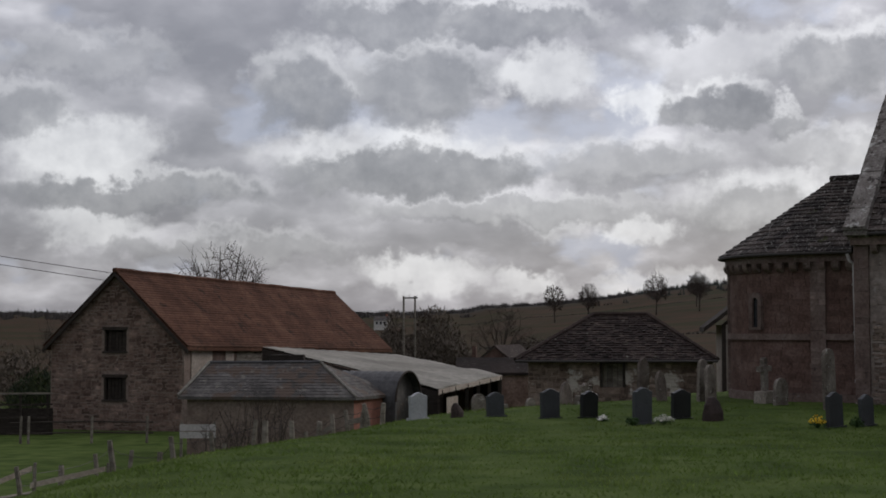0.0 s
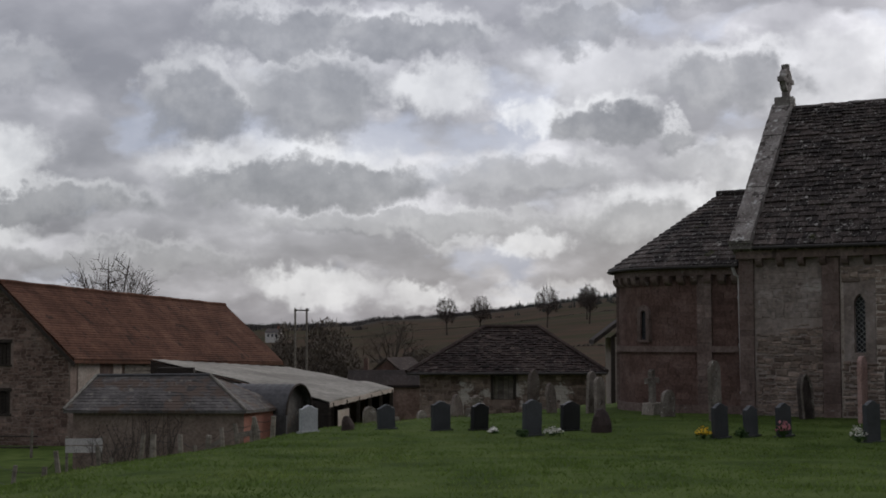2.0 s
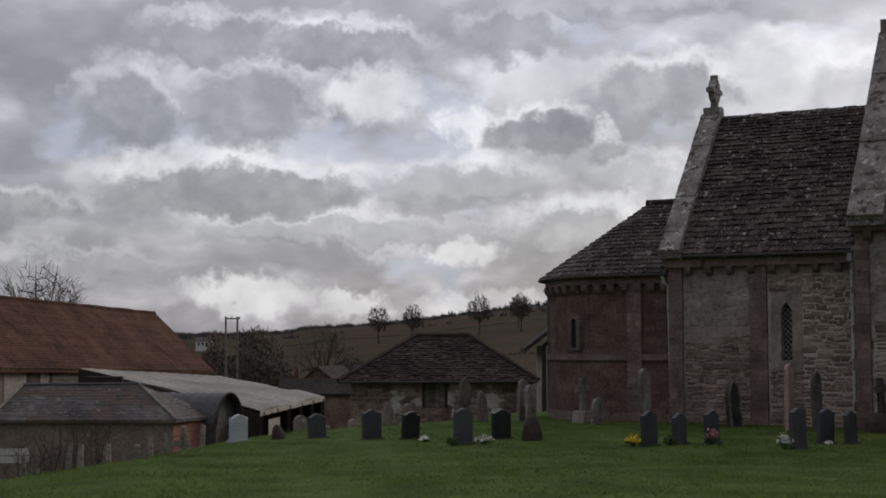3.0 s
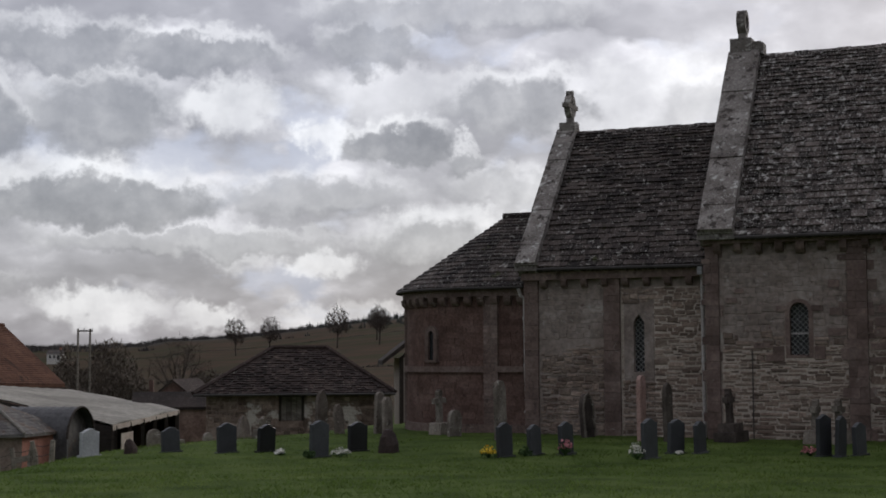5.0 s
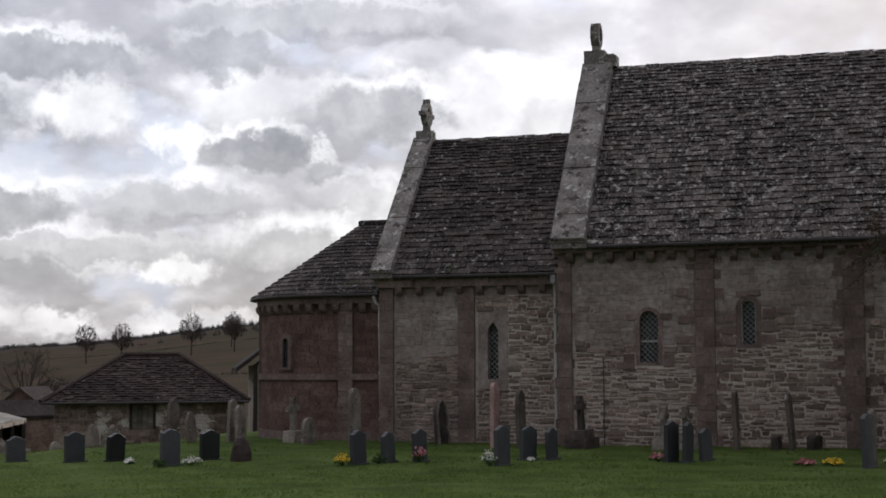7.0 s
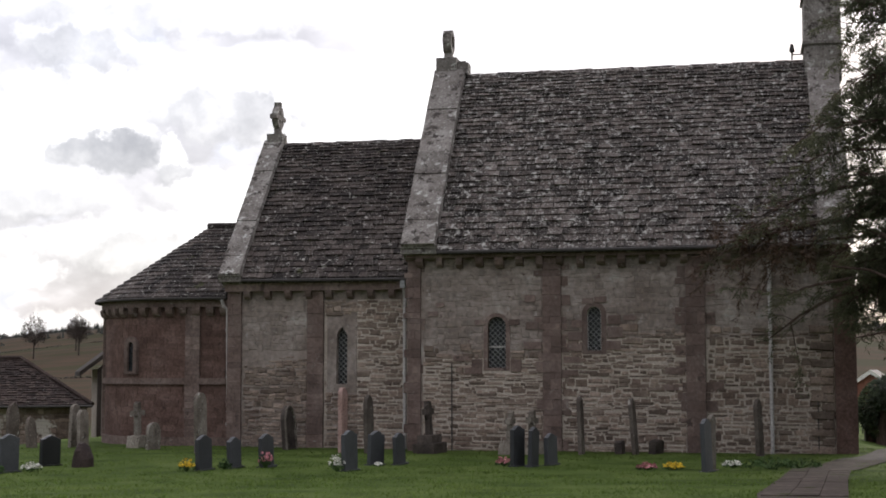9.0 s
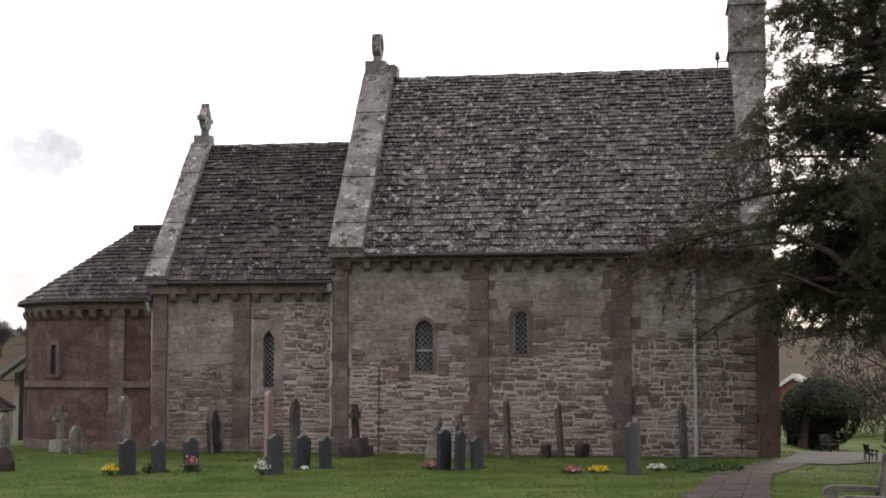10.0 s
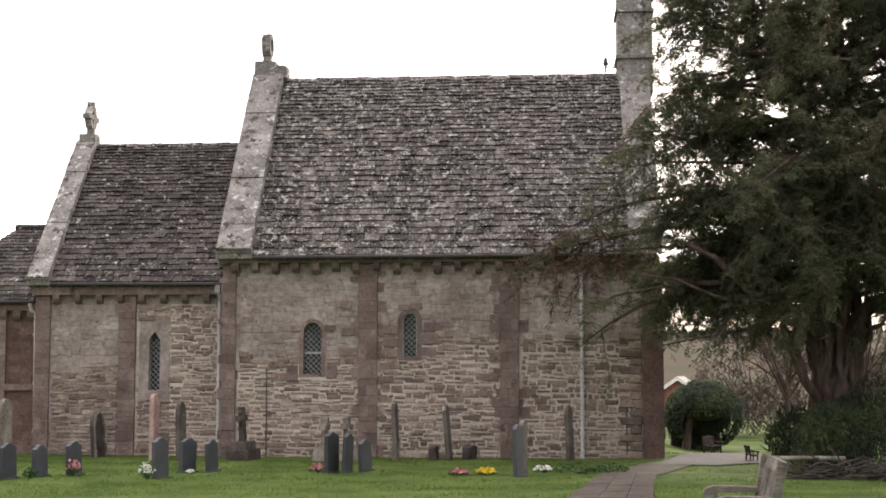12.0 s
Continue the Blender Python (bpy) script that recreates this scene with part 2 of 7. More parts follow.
LICHEN = (0.42, 0.41, 0.37)
M = {
    "redstone": surf("red_sandstone", [(0.098, 0.06, 0.05), (0.132, 0.083, 0.069), (0.17, 0.114, 0.097)], 1.4, 14, 0.92, 0.45, 0.17, [((0.06, 0.04, 0.035), 1.7, 0.64), ((0.2, 0.15, 0.13), 3.3, 0.68)], 0.15),
    "pilaster": surf("dressed_sandstone", [(0.115, 0.08, 0.068), (0.16, 0.115, 0.099), (0.22, 0.168, 0.147)], 1.3, 12, 0.9, 0.4, 0.22, [((0.27, 0.235, 0.21), 3.2, 0.64), ((0.08, 0.058, 0.05), 2.1, 0.63)]),
    "rubble": surf("rubble_stone", [(0.135, 0.096, 0.077), (0.205, 0.156, 0.126), (0.30, 0.237, 0.194)], 1.6, 14, 0.92, 0.5, 0.42),
    "mortar": surf("old_lime_mortar", [(0.36, 0.305, 0.255), (0.50, 0.435, 0.375)], 1.5, 20, 0.95, 0.4),
    "render": surf("grey_tufa_wall", [(0.19, 0.152, 0.13), (0.26, 0.216, 0.19), (0.335, 0.29, 0.26)], 1.1, 7, 0.95, 0.7, 0.15, [((0.42, 0.39, 0.36), 1.1, 0.66), ((0.37, 0.335, 0.305), 6.0, 0.62), ((0.15, 0.11, 0.094), 4.0, 0.63)]),
    "stonetile": surf("stone_roof_tile", [(0.03, 0.023, 0.02), (0.07, 0.056, 0.049), (0.125, 0.105, 0.094)], 1.1, 16, 0.9, 0.6, 0.65, [((0.40, 0.385, 0.355), 6.0, 0.57), ((0.36, 0.345, 0.315), 17.0, 0.565), ((0.018, 0.015, 0.013), 8.0, 0.565), ((0.014, 0.012, 0.01), 1.6, 0.66)]),
    "apsetile": surf("dark_stone_tile", [(0.026, 0.02, 0.018), (0.052, 0.041, 0.036), (0.09, 0.074, 0.065)], 0.9, 16, 0.9, 0.6, 0.6, [((0.36, 0.345, 0.315), 5.0, 0.61), ((0.28, 0.265, 0.24), 16.0, 0.59), ((0.05, 0.052, 0.02), 1.2, 0.66), ((0.016, 0.013, 0.011), 7.0, 0.58)]),
    "coping": surf("lichened_coping", [(0.13, 0.112, 0.1), (0.205, 0.184, 0.167), (0.28, 0.26, 0.238)], 1.6, 16, 0.92, 0.55, 0.14, [((0.50, 0.49, 0.455), 3.6, 0.585), ((0.065, 0.055, 0.048), 3.0, 0.56), ((0.42, 0.41, 0.37), 14, 0.6), ((0.06, 0.05, 0.045), 11, 0.62)]),
    "glass": surf("leaded_glass", [(0.008, 0.009, 0.011), (0.022, 0.024, 0.028)], 4, 20, 0.25, 0.15, 0, None, 0.35),
    "lead": surf("lead_strip", [(0.22, 0.225, 0.225), (0.31, 0.315, 0.31)], 3, 20, 0.6, 0.2),
    "pipe": surf("grey_painted_iron", [(0.40, 0.375, 0.36), (0.50, 0.475, 0.46)], 2, 20, 0.6, 0.15),
    "darkiron": surf("dark_painted_iron", [(0.035, 0.03, 0.028), (0.055, 0.048, 0.045)], 2, 20, 0.55, 0.15),
    "barnstone": surf("barn_rubble", [(0.09, 0.058, 0.045), (0.16, 0.107, 0.086), (0.25, 0.18, 0.148)], 0.9, 7, 0.93, 0.5, 0.42),
    "lodgestone": surf("patched_rubble", [(0.12, 0.084, 0.067), (0.195, 0.148, 0.12), (0.29, 0.235, 0.195)], 0.9, 7, 0.93, 0.5, 0.4, [((0.46, 0.42, 0.37), 1.3, 0.56)]),
    "barntile": surf("red_clay_tile", [(0.058, 0.029, 0.02), (0.086, 0.043, 0.029), (0.116, 0.061, 0.042)], 0.5, 5.0, 0.95, 0.4, 0.12, [((0.04, 0.024, 0.018), 0.9, 0.6), ((0.15, 0.1, 0.06), 3.1, 0.68)], 0.08),
    "pantile": surf("brown_pantile", [(0.02, 0.014, 0.013), (0.036, 0.026, 0.023), (0.06, 0.044, 0.038)], 0.6, 9, 0.9, 0.4, 0.55, [((0.26, 0.25, 0.22), 7.0, 0.645), ((0.2, 0.19, 0.165), 15.0, 0.63)], 0.15),
    "slate": surf("grey_slate", [(0.045, 0.04, 0.037), (0.08, 0.073, 0.068), (0.13, 0.12, 0.111)], 0.6, 6, 0.75, 0.3, 0.25, [((0.085, 0.06, 0.045), 0.7, 0.52), ((0.17, 0.155, 0.13), 3.0, 0.62)]),
    "corrugated": surf("weathered_sheet", [(0.14, 0.13, 0.108), (0.20, 0.188, 0.16), (0.26, 0.245, 0.21)], 0.25, 4, 0.8, 0.2, 0.12),
    "darksheet": surf("dark_curved_sheet", [(0.05, 0.05, 0.052), (0.085, 0.083, 0.085)], 0.7, 6, 0.6, 0.2),
    "brick": surf("red_brick", [(0.22, 0.09, 0.065), (0.29, 0.125, 0.09), (0.33, 0.16, 0.12)], 1.2, 10, 0.9, 0.3, 0.15),
    "whitewash": surf("old_whitewash", [(0.26, 0.215, 0.18), (0.40, 0.35, 0.30)], 1.0, 9, 0.9, 0.3),
    "timber": surf("dark_old_timber", [(0.03, 0.024, 0.02), (0.055, 0.045, 0.038)], 2.5, 14, 0.9, 0.4, 0.2, None, 0.2, (1, 1, 4)),
    "greywood": surf("weathered_grey_wood", [(0.115, 0.098, 0.08), (0.19, 0.168, 0.14), (0.26, 0.235, 0.20)], 2.0, 18, 0.9, 0.4, 0.25, None, 0.2, (1, 1, 3)),
    "slatehs": surf("polished_dark_granite", [(0.036, 0.038, 0.041), (0.052, 0.055, 0.059)], 3, 40, 0.55, 0.1, 0.25, None, 0.35),
    "blackhs": surf("black_granite", [(0.012, 0.012, 0.014), (0.022, 0.022, 0.025)], 3, 40, 0.35, 0.05, 0.15, None, 0.45),
    "greyhs": surf("pale_grey_granite", [(0.33, 0.34, 0.35), (0.42, 0.43, 0.435)], 3, 40, 0.6, 0.1),
    "oldhs": surf("lichened_headstone", [(0.115, 0.096, 0.078), (0.19, 0.165, 0.138), (0.29, 0.262, 0.225)], 2.2, 20, 0.95, 0.5, 0.3, [((0.44, 0.43, 0.38), 5, 0.62), ((0.07, 0.058, 0.048), 4, 0.6)]),
    "darkhs": surf("dark_old_headstone", [(0.032, 0.026, 0.023), (0.062, 0.05, 0.043), (0.11, 0.09, 0.078)], 2.2, 20, 0.95, 0.5, 0.3, [((0.36, 0.34, 0.30), 6, 0.68)]),
    "bark": surf("yew_bark", [(0.04, 0.026, 0.021), (0.075, 0.05, 0.04), (0.12, 0.087, 0.07)], 1.8, 9, 0.95, 0.9, 0.1, None, 0.2, (2.5, 2.5, 0.5), 0, 2.0),
    "twig": surf("bare_twig", [(0.045, 0.036, 0.03), (0.075, 0.06, 0.05)], 2, 8, 0.95, 0.3),
    "yew": surf("yew_foliage", [(0.056, 0.062, 0.038), (0.09, 0.096, 0.055), (0.13, 0.13, 0.076)], 0.4, 5, 0.8, 0.0, 0.35, None, 0.3, through_light=0.55),
    "brownleaf": surf("dying_foliage", [(0.06, 0.035, 0.022), (0.10, 0.062, 0.04)], 1.5, 6, 0.9, 0.0, 0.4),
    "hedge": surf("clipped_yew", [(0.016, 0.024, 0.012), (0.030, 0.042, 0.018), (0.06, 0.075, 0.02)], 1.0, 7, 0.85, 0.0, 0.4),
    "bush": surf("winter_bush", [(0.075, 0.06, 0.047), (0.115, 0.094, 0.074), (0.15, 0.125, 0.098)], 0.4, 3, 0.95, 0.0, 0.35),
    # far woods and hedges: greyed base colour carries some distance haze
    "hazedwood": surf("far_winter_wood_hazed", [(0.06, 0.054, 0.05), (0.075, 0.069, 0.064), (0.095, 0.087, 0.08)], 0.02, 0.6, 0.95, 0.0, 0.25),
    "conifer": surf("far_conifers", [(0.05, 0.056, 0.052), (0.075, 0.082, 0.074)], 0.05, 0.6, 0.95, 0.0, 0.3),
    "paving": surf("worn_paving", [(0.055, 0.044, 0.037), (0.095, 0.077, 0.065)], 1.6, 9, 0.95, 0.5, 0.18, [((0.045, 0.05, 0.02), 1.4, 0.6)], 0.1),
    "tarmac": surf("gravelled_path", [(0.04, 0.033, 0.028), (0.062, 0.052, 0.045)], 1.0, 14, 0.95, 0.4),
    "yellow": surf("yellow_petals", [(0.75, 0.48, 0.02), (0.85, 0.6, 0.05)], 6, 30, 0.7, 0.1, 0.2),
    "white": surf("white_petals", [(0.62, 0.60, 0.54), (0.8, 0.78, 0.72)], 6, 30, 0.7, 0.1, 0.2),
    "pink": surf("pink_petals", [(0.45, 0.16, 0.18), (0.6, 0.26, 0.28)], 6, 30, 0.7, 0.1, 0.2),
    "leaf": surf("flower_leaves", [(0.03, 0.06, 0.018), (0.06, 0.11, 0.03)], 6, 20, 0.8, 0.1, 0.3),
    "blade": surf("grass_blades", [(0.075, 0.118, 0.026), (0.112, 0.166, 0.04), (0.155, 0.2, 0.06)], 0.35, 3.0, 0.85, 0.0, 0.25, None, 0.2, through_light=0.65),
    "benchwood": surf("grey_brown_teak", [(0.085, 0.073, 0.06), (0.135, 0.118, 0.098), (0.21, 0.188, 0.16)], 2.0, 18, 0.9, 0.5, 0.25, [((0.06, 0.06, 0.03), 5, 0.62)], 0.2, (1, 1, 3)),
    "midhs": surf("brown_old_headstone", [(0.075, 0.06, 0.05), (0.125, 0.104, 0.088), (0.19, 0.165, 0.14)], 2.2, 20, 0.95, 0.5, 0.3, [((0.38, 0.36, 0.32), 5, 0.64)]),
    "gablemortar": surf("earthy_mortar", [(0.17, 0.125, 0.102), (0.25, 0.195, 0.163)], 1.2, 9, 0.95, 0.4),
    "pinkhs": surf("pink_sandstone_slab", [(0.30, 0.19, 0.16), (0.40, 0.275, 0.24)], 2.5, 20, 0.92, 0.4, 0.1, [((0.2, 0.12, 0.1), 4, 0.62)]),
    "brownhs": surf("rough_brown_granite", [(0.03, 0.02, 0.018), (0.06, 0.042, 0.037)], 3, 20, 0.8, 0.5, 0.1),
    # near-black for the unlit inside seen through an opening
    "insideshade": surf("inside_shade_black", [(0.006, 0.005, 0.005), (0.012, 0.01, 0.01)], 2, 10, 0.95, 0.1),
}


def ground_material():
    m = bpy.data.materials.new("turf_and_fields")
    m.use_nodes = True
    N, L = m.node_tree.nodes, m.node_tree.links
    b = N["Principled BSDF"]
    b.inputs["Roughness"].default_value = 0.95
    b.inputs["Specular IOR Level"].default_value = 0.03
    geo = N.new("ShaderNodeNewGeometry")

    def noi(sc, det=5.0):
        n = N.new("ShaderNodeTexNoise")
        n.inputs["Scale"].default_value, n.inputs["Detail"].default_value = sc, det
        L.new(geo.outputs["Position"], n.inputs["Vector"])
        return n

    def ramp(src, cols, lo=0.33, hi=0.67):
        r = N.new("ShaderNodeValToRGB")
        els = r.color_ramp.elements
        while len(els) < len(cols):
            els.new(0.5)
        for i, (e, c) in enumerate(zip(els, cols)):
            e.position, e.color = lo + (hi - lo) * i / (len(cols) - 1), (*c, 1)
        L.new(src, r.inputs[0])
        return r

    turf = ramp(noi(0.8, 9).outputs["Fac"], [(0.038, 0.06, 0.015), (0.064, 0.094, 0.024), (0.09, 0.12, 0.036)])
    fields = ramp(noi(0.008, 3).outputs["Fac"], [(0.034, 0.032, 0.015), (0.056, 0.034, 0.022), (0.038, 0.033, 0.018), (0.06, 0.037, 0.025), (0.036, 0.034, 0.016)], 0.4, 0.6)
    ln = N.new("ShaderNodeVectorMath"); ln.operation = "LENGTH"
    L.new(geo.outputs["Position"], ln.inputs[0])
    far = N.new("ShaderNodeMapRange")
    far.inputs["From Min"].default_value, far.inputs["From Max"].default_value = 95, 140
    L.new(ln.outputs["Value"], far.inputs["Value"])
    mx = N.new("ShaderNodeMix"); mx.data_type = "RGBA"
    L.new(far.outputs[0], mx.inputs[0]); L.new(turf.outputs[0], mx.inputs[6]); L.new(fields.outputs[0], mx.inputs[7])
    # leaf litter under the woods on the hills
    wood = N.new("ShaderNodeMapRange")
    wood.inputs["From Min"].default_value, wood.inputs["From Max"].default_value = 880, 1080
    L.new(ln.outputs["Value"], wood.inputs["Value"])
    litter = ramp(noi(0.02, 4).outputs["Fac"], [(0.04, 0.038, 0.036), (0.058, 0.054, 0.05)])
    mw = N.new("ShaderNodeMix"); mw.data_type = "RGBA"
    L.new(wood.outputs[0], mw.inputs[0]); L.new(mx.outputs[2], mw.inputs[6]); L.new(litter.outputs[0], mw.inputs[7])
    L.new(mw.outputs[2], b.inputs["Base Color"])
    bp = N.new("ShaderNodeBump"); bp.inputs["Strength"].default_value, bp.inputs["Distance"].default_value = 0.35, 0.05
    L.new(noi(9, 6).outputs["Fac"], bp.inputs["Height"])
    L.new(bp.outputs[0], b.inputs["Normal"])
    return m


M["ground"] = ground_material()


# ---- mesh tools ----
class Geo:
    """Vertices and faces gathered in one list, made into one mesh."""

    def __init__(self):
        self.v, self.f = [], []

    def add(self, verts, faces):
        o = len(self.v)
        self.v += [tuple(p) for p in verts]
        self.f += [tuple(i + o for i in f) for f in faces]
        return self

    def box(self, x0, x1, y0, y1, z0, z1, m=None):
        p = [Vector((x, y, z)) for z in (z0, z1) for x, y in ((x0, y0), (x1, y0), (x1, y1), (x0, y1))]
        return self.add([m @ q for q in p] if m else p, [(3, 2, 1, 0), (4, 5, 6, 7), (0, 1, 5, 4), (1, 2, 6, 5), (2, 3, 7, 6), (3, 0, 4, 7)])

    def prism(self, loop, along):
        """A closed loop of points pushed along a vector."""
        n, a = len(loop), Vector(along)
        pts = [Vector(p) for p in loop]
        return self.add(pts + [p + a for p in pts], [tuple(reversed(range(n))), tuple(range(n, 2 * n))] + [(i, (i + 1) % n, n + (i + 1) % n, n + i) for i in range(n)])

    def tube(self, path, radii, sides=8, wob=0.0):
        pts = [Vector(p) for p in path]
        rings = []
        for i, p in enumerate(pts):
            d = (pts[min(i + 1, len(pts) - 1)] - pts[max(i - 1, 0)]).normalized()
            s = d.cross(Vector((0.13, 0.31, 0.94)) if abs(d.z) < 0.9 else Vector((1, 0.2, 0))).normalized()
            t = d.cross(s)
            r = radii[i] if hasattr(radii, "__len__") else radii
            rings.append([p + (s * math.cos(a) + t * math.sin(a)) * r * (1 + wob * random.uniform(-1, 1)) for a in (2 * math.pi * k / sides for k in range(sides))])
        verts = [q for ring in rings for q in ring]
        faces = [(i * sides + k, i * sides + (k + 1) % sides, (i + 1) * sides + (k + 1) % sides, (i + 1) * sides + k) for i in range(len(pts) - 1) for k in range(sides)]
        faces += [tuple(reversed(range(sides))), tuple(range((len(pts) - 1) * sides, len(pts) * sides))]
        return self.add(verts, faces)

    def mesh(self, name, mat, smooth=False):
        me = bpy.data.meshes.new(name)
        me.from_pydata(self.v, [], self.f)
        me.materials.append(mat)
        if smooth:
            me.polygons.foreach_set("use_smooth", [True] * len(me.polygons))
        me.update()
        return me


def part(name, geo, mat, parent=None, label="", smooth=False):
    ob = new(name, geo.mesh(name, M[mat], smooth) if isinstance(geo, Geo) else geo)
    ob.parent = parent
    return tagged(ob, label) if label else ob


def thing(name, at, label, category, group="", kind="", turn=0.0):
    ob = new(name)
    ob.empty_display_size = 0.2
    ob.matrix_world = pose(*at, 0, 0, turn)
    return tagged(ob, label, category, group, kind)


def smooth01(a, b, x):
    t = min(1.0, max(0.0, (x - a) / (b - a)))
    return t * t * (3 - 2 * t)


# ---- the ground ----
def brow(y):
    """x of the edge at which the churchyard falls away."""
    pts = ((0, -4.7), (14, -4.7), (24, -4.35), (35.6, -1.5), (40, -0.2), (45, 4.5), (52, 9.0), (58, 14.0), (80, 30.0))
    for (a, p), (b, q) in zip(pts, pts[1:]):
        if y <= b:
            return p + (q - p) * max(0, y - a) / (b - a)
    return pts[-1][1]


def height(x, y):
    d = math.hypot(x, y)
    z = -0.6 * smooth01(10, 36, d)
    z += 0.035 * noise.noise((x * 0.22, y * 0.22, 0.3)) + 0.02 * noise.noise((x * 0.9, y * 0.9, 1.3)) if d < 120 else 0
    if y > -30:
        s = (brow(y) - x) * 0.93
        s = math.log1p(math.exp(min(30, s * 1.6))) / 1.6
        z -= 3.4 * (1 - math.exp(-s / 8.0)) * smooth01(-30, 5, y)
    # the path dips behind the church's corner; then the valley floor and the hills
    az = math.degrees(math.atan2(x, y))
    z -= 0.6 * smooth01(41, 56, d) * smooth01(38, 42, az) * (1 - smooth01(60, 80, az))
    z -= 3.0 * smooth01(90, 200, d)
    hill = 20 + 10 * noise.noise((az * 0.05, 3.0, 0)) + 20 * smooth01(3, 14, az) + 5 * noise.noise((x * 0.004, y * 0.004, 4))
    z += hill * smooth01(190, 1250, d) + 5 * smooth01(1250, 2600, d)
    return z


def build_ground():
    azs = [a * 0.35 for a in range(-90, 190)] + [70 + a * 3.5 for a in range(0, 72)]
    azs = azs[:280] + [66.5 + (328.5 - 66.5 - 0.0) * (k + 1) / 61 for k in range(60)]
    radii = [0.0001] + [1.2 * 1.068 ** k for k in range(121)]
    g = Geo()
    n = len(azs)
    for r in radii:
        for a in azs:
            x, y = r * math.sin(radians(a)), r * math.cos(radians(a))
            g.v.append((x, y, height(x, y)))
    g.f = [(i * n + k, i * n + (k + 1) % n, (i + 1) * n + (k + 1) % n, (i + 1) * n + k) for i in range(len(radii) - 1) for k in range(n)]
    g.f = [tuple(reversed(f)) for f in g.f]
    tagged(part("ground", g, "ground", None, smooth=True), "rough green churchyard turf falling to brown fields", "ground", kind="structure")


build_ground()

# ---- the church: its long side runs along local x, local y leads away ----
CHURCH = pose(0, 0, 0, 0, 0, -35.5)
church = tagged(new("church"), "sandstone church with apse, lichened stone roofs and bellcote", "church")
church.matrix_world = CHURCH
AXIS, NY, CY, AX, AR = 44.35, 40.0, 40.6, -16.44, 3.25
NX0, NX1, CX0, BASE = -8.9, 3.2, -14.5, -1.0


def wall_panel(name, x0, x1, y0, y1, z0, z1, holes, mat, parent, label=""):
    """A thick wall along x with square openings (x0, x1, z0, z1) right through it."""
    xs = sorted({x0, x1, *[h[0] for h in holes], *[h[1] for h in holes]})
    zs = sorted({z0, z1, *[h[2] for h in holes], *[h[3] for h in holes]})
    nx, nz = len(xs), len(zs)
    solid = lambda i, k: 0 <= i < nx - 1 and 0 <= k < nz - 1 and not any(h[0] <= xs[i] and h[1] >= xs[i + 1] and h[2] <= zs[k] and h[3] >= zs[k + 1] for h in holes)
    g = Geo()
    g.v = [(x, y, z) for y in (y0, y1) for z in zs for x in xs]
    at = lambda s, i, k: s * nx * nz + k * nx + i
    for i in range(nx - 1):
        for k in range(nz - 1):
            if not solid(i, k):
                continue
            g.f += [(at(0, i, k), at(0, i + 1, k), at(0, i + 1, k + 1), at(0, i, k + 1)), (at(1, i, k + 1), at(1, i + 1, k + 1), at(1, i + 1, k), at(1, i, k))]
            for a, b, away in (((i, k), (i, k + 1), (i - 1, k)), ((i + 1, k + 1), (i + 1, k), (i + 1, k)), ((i + 1, k), (i, k), (i, k - 1)), ((i, k + 1), (i + 1, k + 1), (i, k + 1))):
                if not solid(*away):
                    g.f.append((at(0, *a), at(0, *b), at(1, *b), at(1, *a)))
    return part(name, g, mat, parent, label)


def gable_end(name, x0, x1, y_front, y_back, z_eave, z_ridge, mat, parent):
    g = Geo()
    g.prism([(x0, y_front, BASE), (x0, y_back, BASE), (x0, y_back, z_eave), (x0, (y_front + y_back) / 2, z_ridge), (x0, y_front, z_eave)], (x1 - x0, 0, 0))
    return part(name, g, mat, parent)


def roof_slab(name, x0, x1, y_e, z_e, y_r, z_r, thick, mat, parent):
    d = Vector((0, y_r - y_e, z_r - z_e)).normalized()
    nrm = Vector((0, -d.z, d.y)) if y_r > y_e else Vector((0, d.z, -d.y))
    if nrm.z < 0:
        nrm = -nrm
    low = nrm * -thick
    a, b = Vector((x0, y_e, z_e)), Vector((x0, y_r, z_r))
    return part(name, Geo().prism([a, b, b + low, a + low], (x1 - x0, 0, 0)), mat, parent)


WIN1, WIN2, WINC = (-6.66, -6.12, 1.68, 3.12), (-3.88, -3.47, 2.15, 3.38), (-11.19, -10.84, 1.22, 2.88)
N_E, N_R, C_E, C_R = (39.62, 4.93), (AXIS, 10.84), (40.25, 4.26), (AXIS, 8.84)
part("nave_rear_wall", Geo().box(NX0, NX1, 47.9, 48.7, BASE, 4.9), "render", church)
nave_front = wall_panel("nave_front_wall", NX0, NX1, NY, NY + 0.8, BASE, 4.9, [WIN1, WIN2], "render", church, "grey tufa wall over coursed rubble")
gable_end("nave_east_gable", NX0, NX0 + 0.7, NY + 0.803, 47.89, 4.9, 10.6, "redstone", church)
gable_end("nave_west_gable", NX1 - 0.7, NX1, NY + 0.803, 47.89, 4.9, 10.6, "redstone", church)
nave_roof = roof_slab("nave_roof", NX0 + 0.75, NX1 - 0.6, *N_E, *N_R, 0.16, "stonetile", church)
roof_slab("nave_rear_roof", NX0 + 0.75, NX1 - 0.6, 49.08, 4.93, AXIS, 10.84, 0.16, "stonetile", church)
chancel_front = wall_panel("chancel_front_wall", CX0, NX0 - 0.003, CY, CY + 0.7, BASE, 4.2, [WINC], "render", church, "grey and red patched stone wall")
part("chancel_rear_wall", Geo().box(CX0, NX0 - 0.003, 47.4, 48.1, BASE, 4.2), "render", church)
gable_end("chancel_east_gable", CX0, CX0 + 0.6, CY + 0.703, 47.39, 4.2, 8.6, "redstone", church)
